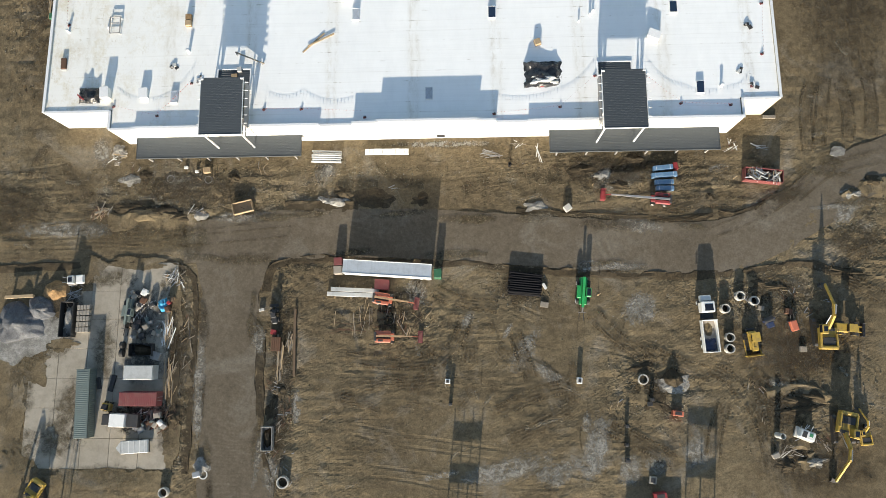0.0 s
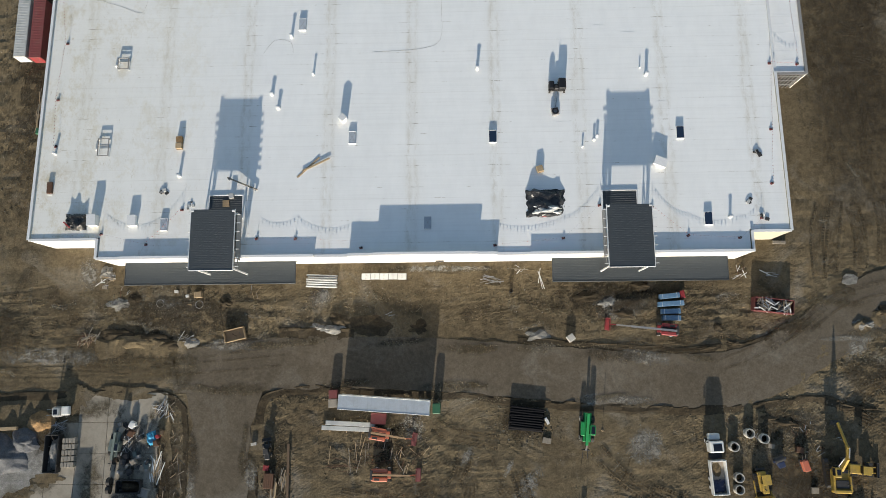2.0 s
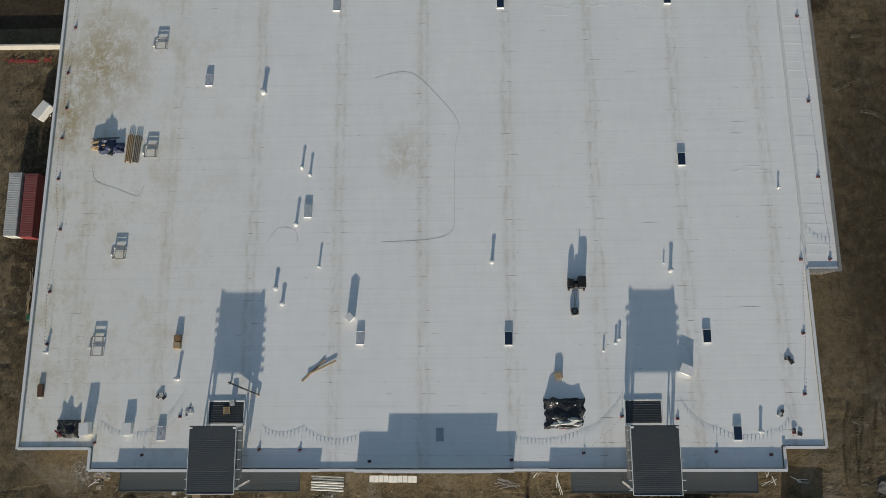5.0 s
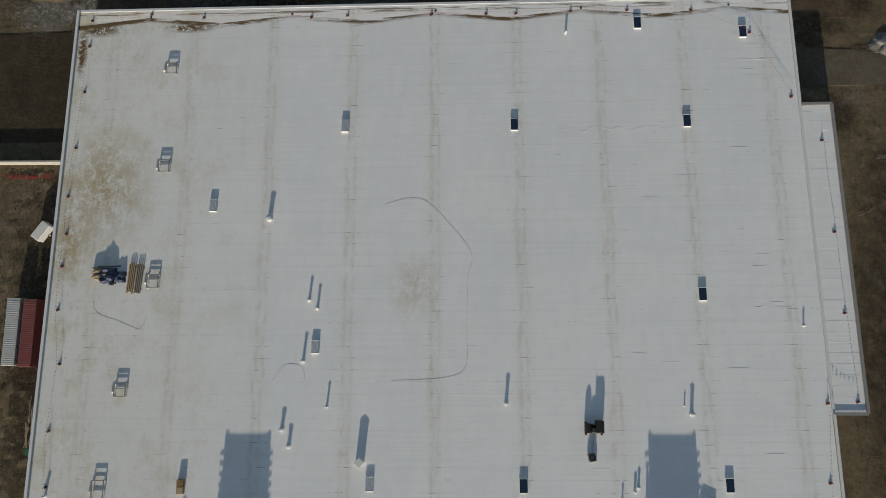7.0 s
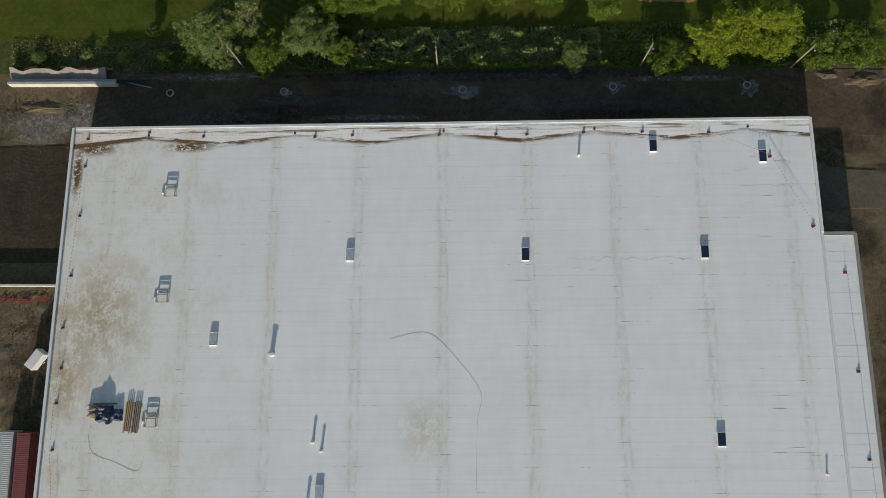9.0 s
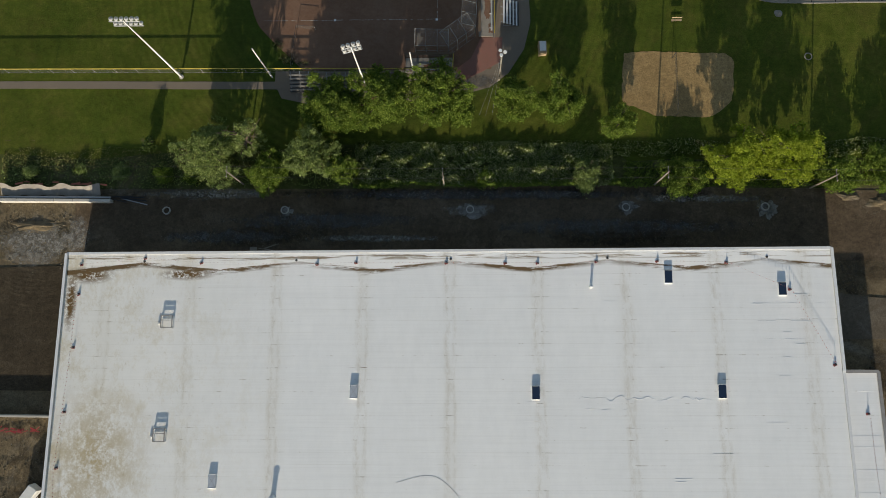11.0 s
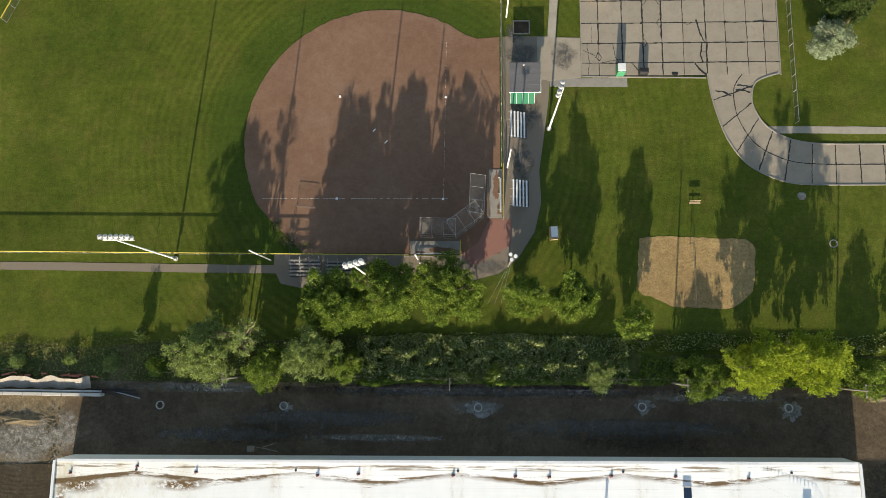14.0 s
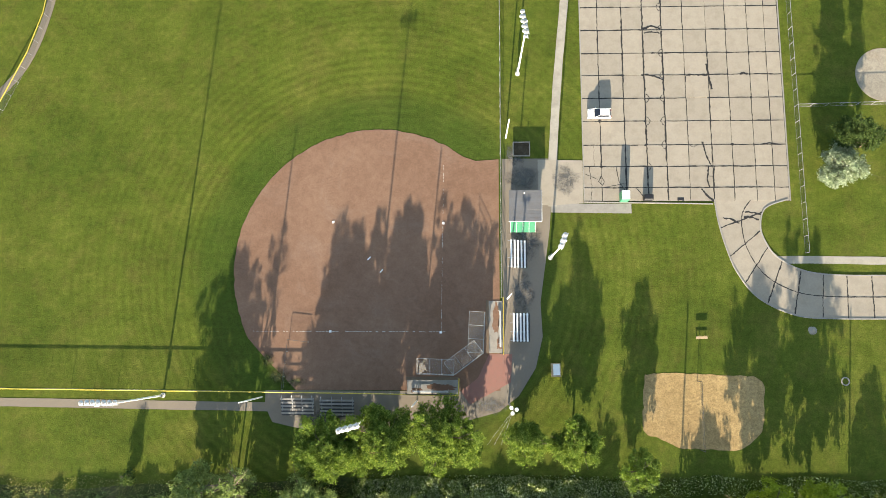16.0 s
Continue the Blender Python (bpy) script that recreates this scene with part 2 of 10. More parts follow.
def grass():
    m, n, l, b = mat("mown_grass", 0.95)
    b.inputs["Specular IOR Level"].default_value = 0.08
    v = coords(n, l)
    big = nz(n, l, v, 0.045, 5, 0.6, 0.5)
    medium = nz(n, l, v, 0.4, 7, 0.7)
    fine = nz(n, l, v, 5.0, 4, 0.75)
    c = ramp(n, l, mix(n, l, 0.5, big, medium), (0.35, (0.045, 0.0675, 0.0092)), (0.5, (0.07, 0.09, 0.0128)), (0.66, (0.109, 0.116, 0.022)))
    tired = ramp(n, l, nz(n, l, v, 0.16, 9, 0.75, 0.3), (0.5, 0.0), (0.66, 1.0))
    c = mix(n, l, arith(n, l, "MULTIPLY", tired, 0.45), c, (0.1, 0.085, 0.022))
    # mowing rings round the diamond
    mp = n.new("ShaderNodeMapping")
    mp.inputs["Location"].default_value = (20.0, -182.0, 0)
    l.new(n.new("ShaderNodeNewGeometry").outputs["Position"], mp.inputs["Vector"])
    w = n.new("ShaderNodeTexWave")
    w.wave_type, w.rings_direction = "RINGS", "Z"
    w.inputs["Scale"].default_value, w.inputs["Distortion"].default_value = 0.2, 2.2
    w.inputs["Detail"].default_value, w.inputs["Detail Scale"].default_value = 3, 0.5
    l.new(mp.outputs[0], w.inputs["Vector"])
    rr = n.new("ShaderNodeVectorMath")
    rr.operation = "LENGTH"
    l.new(mp.outputs[0], rr.inputs[0])
    near = ramp(n, l, arith(n, l, "DIVIDE", rr.outputs["Value"], 80.0), (0.32, 1.0), (0.5, 0.8), (0.8, 0.15))
    c = mix(n, l, arith(n, l, "MULTIPLY", arith(n, l, "MULTIPLY", near, ramp(n, l, nz(n, l, v, 0.14, 6, 0.7), (0.36, 0.25), (0.58, 1.0))), 0.72), c, ramp(n, l, w.outputs["Fac"], (0.1, 0.78), (0.9, 1.14)), "MULTIPLY")
    c = mix(n, l, ramp(n, l, arith(n, l, "DIVIDE", rr.outputs["Value"], 80.0), (0.32, 0.78), (0.4, 0.6), (0.44, 0.0)), c, (0.034, 0.06, 0.0095))
    row_ = nz(n, l, coords(n, l, (0.05, 1.4, 1)), 1.0, 4, 0.6)
    c = mix(n, l, 0.2, c, ramp(n, l, row_, (0.35, 0.8), (0.65, 1.18)), "MULTIPLY")
    c = mix(n, l, 0.55, c, ramp(n, l, fine, (0.3, 0.5), (0.7, 1.5)), "MULTIPLY")
    c = mix(n, l, 0.55, c, ramp(n, l, nz(n, l, v, 1.1, 9, 0.8), (0.34, 0.62), (0.66, 1.34)), "MULTIPLY")
    c = mix(n, l, 0.5, c, ramp(n, l, nz(n, l, v, 0.11, 7, 0.7), (0.36, 0.78), (0.62, 1.2)), "MULTIPLY")
    l.new(c, b.inputs["Base Color"])
    bump(n, l, b, fine, 0.12, 0.7)
    return m


def leaves(name, a, c2, d):
    m, n, l, b = mat(name, 0.75)
    b.inputs["Specular IOR Level"].default_value = 0.2
    g = n.new("ShaderNodeNewGeometry")
    c = ramp(n, l, g.outputs["Random Per Island"], (0.0, a), (0.55, c2), (1.0, d))
    v = nz(n, l, coords(n, l), 0.5, 3)
    c = mix(n, l, 0.6, c, ramp(n, l, v, (0.35, 0.7), (0.65, 1.25)), "MULTIPLY")
    l.new(c, b.inputs["Base Color"])
    tr = n.new("ShaderNodeBsdfTranslucent")
    l.new(mix(n, l, 1.0, c, (1.3, 1.35, 0.8), "MULTIPLY"), tr.inputs["Color"])
    ms = n.new("ShaderNodeMixShader")
    ms.inputs[0].default_value = 0.35
    l.new(b.outputs[0], ms.inputs[1])
    l.new(tr.outputs[0], ms.inputs[2])
    l.new(ms.outputs[0], n["Material Output"].inputs[0])
    return m


def membrane():
    """White welded roofing sheet: seams, ponding silt, foot dirt and yellowed patches."""
    m, n, l, b = mat("white_roof_membrane", 0.5)
    v = coords(n, l, world_space=False)
    sep = n.new("ShaderNodeSeparateXYZ")
    l.new(v, sep.inputs[0])
    u_, v_ = sep.outputs[0], sep.outputs[1]

    def mul(*a):
        r = a[0]
        for k in a[1:]:
            r = arith(n, l, "MULTIPLY", r, k)
        return r

    def sheet(sx, sy, scale, detail, rough, lo, hi):
        return ramp(n, l, nz(n, l, coords(n, l, (sx, sy, 1), False), scale, detail, rough), (lo, 0.0), (hi, 1.0))

    def spot(x, y, rx, ry):
        mp = n.new("ShaderNodeMapping")
        mp.inputs["Location"].default_value, mp.inputs["Scale"].default_value = (-x / rx, -y / ry, 0), (1 / rx, 1 / ry, 0)
        l.new(v, mp.inputs["Vector"])
        d = n.new("ShaderNodeVectorMath")
        d.operation = "LENGTH"
        l.new(mp.outputs[0], d.inputs[0])
        return ramp(n, l, d.outputs["Value"], (0.0, 1.0), (1.0, 0.0))

    big = nz(n, l, v, 0.05, 5, 0.6, 0.4)
    fine = nz(n, l, v, 3.0, 5, 0.7)
    c = ramp(n, l, big, (0.35, (0.83, 0.838, 0.835)), (0.65, (0.875, 0.878, 0.87)))
    # long faint folds and scuffs that run with the sheets
    c = mix(n, l, 0.32, c, ramp(n, l, nz(n, l, coords(n, l, (0.05, 2.2, 1), False), 1.0, 8, 0.7), (0.36, 0.88), (0.56, 1.0)), "MULTIPLY")
    c = mix(n, l, 0.4, c, ramp(n, l, nz(n, l, coords(n, l, (1, 0.35, 1), False), 0.6, 7, 0.7), (0.3, 0.88), (0.6, 1.0)), "MULTIPLY")
    # sheet laps, 2 m apart
    seam = arith(n, l, "ABSOLUTE", arith(n, l, "SUBTRACT", arith(n, l, "FRACT", arith(n, l, "DIVIDE", arith(n, l, "ADD", v_, mul(nz(n, l, coords(n, l, (0.1, 0.5, 1), False), 1.0, 3), 0.25)), 2.0), 0.0), 0.5), 0.0)
    lap = ramp(n, l, seam, (0.0, 1.0), (0.05, 0.0))
    c = mix(n, l, mul(lap, sheet(0.05, 0.5, 1.0, 5, 0.7, 0.45, 0.6), 0.3), c, (0.6, 0.59, 0.56))
    # dirt that gathers over the frame lines under the deck, 15.2 m apart
    haze = sheet(1, 0.5, 0.12, 6, 0.7, 0.38, 0.6)
    broken = sheet(1.0, 0.4, 0.9, 9, 0.78, 0.44, 0.6)
    ticks = sheet(0.3, 0.55, 1.7, 7, 0.75, 0.53, 0.62)
    for k, (shift, wide, amount) in enumerate(((0.43, 0.8, 0.42), (0.35, 0.55, 0.34))):
        sway = mul(nz(n, l, coords(n, l, (0.02, 0.05 + 0.03 * k, 1), False), 1.0 + k, 6, 0.6), 0.12)
        f_ = arith(n, l, "FRACT", arith(n, l, "ADD", arith(n, l, "ADD", arith(n, l, "DIVIDE", u_, 15.2), shift + 0.04), sway), 0.0)
        d_ = mul(arith(n, l, "ABSOLUTE", arith(n, l, "SUBTRACT", f_, 0.6), 0.0), 15.2)
        line = ramp(n, l, arith(n, l, "DIVIDE", d_, 2.0), (0.0, 1.0), (wide / 2, 0.0))
        near = ramp(n, l, arith(n, l, "DIVIDE", d_, 4.0), (0.0, 1.0), (0.5, 0.0))
        c = mix(n, l, mul(near, haze, 0.13), c, (0.6, 0.55, 0.45))
        c = mix(n, l, mul(line, broken, amount), c, (0.45, 0.4, 0.31))
        c = mix(n, l, mul(near, lap, ticks, 0.85), c, (0.2, 0.16, 0.11))
    c = mix(n, l, mul(lap, sheet(0.4, 0.6, 1.1, 6, 0.7, 0.6, 0.68), 0.7), c, (0.3, 0.26, 0.2))
    c = mix(n, l, mul(sheet(0.5, 1.3, 1.1, 9, 0.85, 0.655, 0.74), 0.55), c, (0.34, 0.3, 0.24))
    # yellow mud walked over the west bays, and two trodden patches
    west_ = ramp(n, l, arith(n, l, "ADD", arith(n, l, "DIVIDE", u_, 100.0), 0.75), (0.1, 1.0), (0.5, 0.0))
    c = mix(n, l, mul(west_, 0.3), c, (0.68, 0.63, 0.5))
    c = mix(n, l, mul(west_, sheet(1, 0.7, 0.16, 10, 0.82, 0.5, 0.64), 0.65), c, (0.53, 0.45, 0.28))
    c = mix(n, l, mul(west_, sheet(1.6, 0.7, 0.7, 10, 0.85, 0.57, 0.66), 0.65), c, (0.4, 0.33, 0.2))
    worn = sheet(1, 0.8, 0.45, 11, 0.86, 0.43, 0.54)
    for x, y, rx, ry, a in ((-59.0, 20.0, 11.0, 14.0, 0.95), (-64.0, 9.0, 5.0, 10.0, 0.95), (-2.0, 1.0, 5.0, 7.0, 0.5), (-63.0, -38.0, 4.0, 3.0, 0.5)):
        c = mix(n, l, mul(spot(x, y, rx, ry), worn, a), c, (0.42, 0.32, 0.155))
    # silt left by standing water under the tapered north edge, between its drains 27.3 m apart
    tri = mul(arith(n, l, "ABSOLUTE", arith(n, l, "SUBTRACT", arith(n, l, "FRACT", arith(n, l, "DIVIDE", arith(n, l, "ADD", u_, 189.3), 27.3), 0.0), 0.5), 0.0), 2.0)
    low = arith(n, l, "SUBTRACT", 1.0, tri)
    off = arith(n, l, "SUBTRACT", arith(n, l, "SUBTRACT", 53.25, mul(low, 1.4)), arith(n, l, "ADD", v_, mul(nz(n, l, coords(n, l, (0.5, 0.5, 1), False), 1.0, 6, 0.7), 0.5)))
    foot = ramp(n, l, arith(n, l, "ADD", arith(n, l, "DIVIDE", off, 6.0), 0.5), (0.42, 0.0), (0.45, 1.0), (0.49, 0.85), (0.6, 0.0))
    streak = sheet(0.16, 1.3, 1.0, 10, 0.8, 0.42, 0.52)
    weight = arith(n, l, "ADD", mul(low, 0.75), ramp(n, l, arith(n, l, "DIVIDE", arith(n, l, "ADD", u_, 67.0), 40.0), (0.0, 0.9), (1.0, 0.2)))
    c = mix(n, l, ramp(n, l, mul(foot, streak, weight), (0.0, 0.0), (0.45, 0.97)), c, (0.13, 0.075, 0.022))
    rim = ramp(n, l, arith(n, l, "DIVIDE", arith(n, l, "SUBTRACT", v_, 52.9), 2.0), (0.3, 0.0), (0.45, 1.0), (0.75, 1.0), (0.9, 0.0))
    c = mix(n, l, mul(rim, sheet(0.12, 2.0, 1.0, 8, 0.7, 0.49, 0.56), 0.85), c, (0.19, 0.125, 0.05))
    for x, y, rx, ry in ((-62.5, 51.2, 5.0, 1.8), (-65.6, 46.5, 1.3, 6.0), (-45.0, 51.2, 5.5, 1.2)):
        c = mix(n, l, mul(spot(x, y, rx, ry), sheet(0.7, 0.9, 1.3, 9, 0.8, 0.44, 0.5), 1.6), c, (0.15, 0.085, 0.025))
    l.new(c, b.inputs["Base Color"])
    wr = mix(n, l, 0.45, nz(n, l, coords(n, l, (0.12, 2.0, 1), False), 0.6, 6, 0.65), fine)
    bump(n, l, b, wr, 0.035, 0.6)
    return m


M["grass"] = grass()
M["grass_soft"] = soil("creeping_grass", (0.07, 0.07, 0.018), (0.1, 0.095, 0.028), (0.13, 0.115, 0.045), (0.15, 0.11, 0.06), 0.6, 0.1, 0.03, True, 0.6)
M["rough_grass"] = soil("rough_grass", (0.03, 0.04, 0.01), (0.066, 0.078, 0.02), (0.115, 0.112, 0.04), (0.14, 0.115, 0.065), 0.8, 0.2, 0.06, False, 0.6)
M["membrane"] = membrane()
M["leaf_mid"] = leaves("leaf_mid", (0.06, 0.105, 0.013), (0.125, 0.185, 0.026), (0.24, 0.305, 0.06))
M["leaf_bright"] = leaves("leaf_bright", (0.13, 0.185, 0.012), (0.235, 0.3, 0.026), (0.34, 0.39, 0.055))
M["leaf_olive"] = leaves("leaf_olive", (0.1, 0.14, 0.042), (0.18, 0.235, 0.075), (0.3, 0.36, 0.14))
M["leaf_dark"] = leaves("leaf_dark", (0.025, 0.05, 0.012), (0.045, 0.075, 0.018), (0.085, 0.12, 0.03))
M["leaf_silver"] = leaves("leaf_silver", (0.16, 0.2, 0.12), (0.25, 0.3, 0.2), (0.36, 0.4, 0.3))
M["reed"] = leaves("reed", (0.085, 0.125, 0.024), (0.17, 0.22, 0.05), (0.72, 0.72, 0.46))
M["reed_dry"] = leaves("reed_dry", (0.1, 0.12, 0.03), (0.24, 0.23, 0.08), (0.42, 0.36, 0.2))
M["leaf_dead"] = leaves("leaf_dead", (0.07, 0.045, 0.025), (0.13, 0.08, 0.045), (0.2, 0.12, 0.07))
M["bark"] = paint("bark", (0.11, 0.08, 0.055), 0.95, 0, 0.4, 3)
M["white_panel"] = paint("white_wall_panel", (0.78, 0.77, 0.74), 0.6, 0, 0.08, 0.3, (0.5, 0.47, 0.4))
M["cream_panel"] = paint("cream_wall_panel", (0.5, 0.46, 0.36), 0.6, 0, 0.1, 0.3, (0.45, 0.4, 0.3))
M["coping"] = paint("white_coping", (0.74, 0.75, 0.76), 0.4, 0.0, 0.1, 0.5, (0.4, 0.38, 0.35))
M["slate"] = paint("slate_sheet_metal", (0.062, 0.072, 0.08), 0.5, 0.2, 0.15, 0.3, (0.075, 0.08, 0.085))
M["slate_rib"] = paint("slate_sheet_rib", (0.066, 0.076, 0.083), 0.5, 0.2, 0.1, 0.3, (0.075, 0.08, 0.085))
M["steel"] = paint("galvanised_steel", (0.42, 0.43, 0.44), 0.45, 0.7, 0.2, 2)
M["primer"] = paint("grey_primed_steel", (0.3, 0.29, 0.28), 0.6, 0.2, 0.3, 2)
M["dark_steel"] = paint("dark_steel", (0.05, 0.05, 0.052), 0.55, 0.4, 0.4, 2)
M["rust"] = paint("rusted_steel", (0.12, 0.06, 0.035), 0.85, 0.2, 0.4, 2)
M["black"] = paint("black_plastic", (0.01, 0.01, 0.012), 0.5, 0, 0.12, 2, (0.05, 0.045, 0.04))
M["pipe_black"] = paint("corrugated_black_pipe", (0.012, 0.012, 0.014), 0.95, 0, 0.15, 2, (0.05, 0.045, 0.04))
M["pipe_black"].node_tree.nodes["Principled BSDF"].inputs["Specular IOR Level"].default_value = 0.05
M["rubber"] = paint("rubber", (0.025, 0.025, 0.025), 0.9, 0, 0.5, 3)
M["yellow"] = paint("machine_yellow", (0.43, 0.285, 0.05), 0.55, 0, 0.75, 1.6, (0.16, 0.12, 0.08))
M["orange"] = paint("lift_orange", (0.5, 0.14, 0.08), 0.55, 0, 0.35, 1.5)
M["lift_arm"] = paint("tan_lift_arm", (0.42, 0.27, 0.15), 0.55, 0, 0.3, 1.5)
M["red"] = paint("red_paint", (0.3, 0.03, 0.035), 0.55, 0, 0.45, 1.5)
M["maroon"] = paint("maroon_paint", (0.19, 0.045, 0.045), 0.7, 0, 0.55, 1.0, (0.2, 0.125, 0.105))
M["green"] = paint("machine_green", (0.01, 0.27, 0.075), 0.45, 0, 0.2, 1.5)
M["green_deep"] = paint("deep_green", (0.02, 0.12, 0.06), 0.5, 0, 0.25, 1.5)
M["mint"] = paint("mint_tarp", (0.03, 0.2, 0.1), 0.5, 0, 0.2, 1.5)
M["sage"] = paint("sage_container", (0.13, 0.165, 0.155), 0.5, 0.1, 0.25, 0.8)
M["pale_container"] = paint("pale_container", (0.5, 0.51, 0.5), 0.5, 0.1, 0.3, 0.8)
M["white"] = paint("white_paint", (0.75, 0.75, 0.73), 0.45, 0, 0.2, 1.2, (0.35, 0.32, 0.28))
M["trailer_top"] = paint("aluminium_trailer_skin", (0.5, 0.54, 0.58), 0.4, 0.25, 0.25, 0.7)
M["blue"] = paint("blue_wrap", (0.1, 0.2, 0.33), 0.4, 0, 0.35, 1.5, (0.4, 0.45, 0.5))
M["blue_tarp"] = paint("blue_tarp", (0.02, 0.035, 0.09), 0.45, 0, 0.3, 1.5)
M["sky_blue"] = paint("bright_blue_plastic", (0.04, 0.3, 0.5), 0.4, 0, 0.2, 1.5)
M["wood"] = paint("sawn_timber", (0.38, 0.28, 0.17), 0.8, 0, 0.4, 2, (0.2, 0.15, 0.1))
M["wood_grey"] = paint("weathered_timber", (0.27, 0.235, 0.19), 0.85, 0, 0.4, 2)
M["wood_brown"] = paint("brown_beam", (0.13, 0.085, 0.05), 0.85, 0, 0.4, 2)
M["concrete"] = paint("concrete", (0.33, 0.295, 0.24), 0.9, 0, 0.7, 0.35, (0.17, 0.148, 0.115))
M["concrete_grey"] = paint("grey_concrete", (0.28, 0.255, 0.22), 0.9, 0, 0.6, 0.5, (0.16, 0.145, 0.12))
M["concrete_pale"] = paint("pale_concrete", (0.48, 0.46, 0.42), 0.9, 0, 0.3, 1.0, (0.3, 0.28, 0.25))
M["park_concrete"] = paint("park_concrete", (0.29, 0.247, 0.19), 0.9, 0, 0.6, 0.5, (0.21, 0.178, 0.135))
M["asphalt"] = paint("worn_asphalt", (0.185, 0.15, 0.112), 0.95, 0, 0.5, 0.4, (0.21, 0.175, 0.135))
M["tar"] = paint("tar", (0.014, 0.0135, 0.013), 0.9, 0, 0.25, 2, (0.04, 0.036, 0.03))
M["red_pavers"] = paint("red_pavers", (0.27, 0.12, 0.09), 0.9, 0, 0.45, 1.2, (0.2, 0.14, 0.11))
M["shingle"] = paint("grey_shingle", (0.12, 0.12, 0.125), 0.9, 0, 0.4, 0.8)
M["fence_yellow"] = paint("yellow_cap_rail", (0.55, 0.42, 0.05), 0.5, 0, 0.15, 2)
M["pennant"] = paint("red_pennant", (0.4, 0.06, 0.04), 0.7, 0, 0.1, 2)
M["tarp_black"] = paint("black_sheeting", (0.018, 0.018, 0.02), 0.28, 0, 0.35, 1.2, (0.1, 0.1, 0.1))
M["tan_membrane"] = paint("tan_sheet", (0.34, 0.3, 0.25), 0.8, 0, 0.4, 0.6)


def glassy(name, col, rough=0.08):
    m, n, l, b = mat(name, rough, 0.0)
    b.inputs["Base Color"].default_value = (*col, 1)
    b.inputs["Specular IOR Level"].default_value = 0.4
    return m


M["glass"] = glassy("dark_glazing", (0.012, 0.016, 0.025))
M["skylight"] = glassy("blue_skylight_dome", (0.016, 0.03, 0.06), 0.15)
M["skylight_pale"] = paint("frosted_skylight", (0.42, 0.47, 0.54), 0.3, 0, 0.2, 1.0)
m_, n_, l_, b_ = mat("chain_link", 0.5, 0.8)
b_.inputs["Base Color"].default_value = (0.35, 0.36, 0.36, 1)
b_.inputs["Alpha"].default_value = 0.16
M["mesh"] = m_
m_, n_, l_, b_ = mat("dense_wire_mesh", 0.6, 0.4)
b_.inputs["Base Color"].default_value = (0.3, 0.29, 0.27, 1)
b_.inputs["Alpha"].default_value = 0.17
M["mesh_dense"] = m_

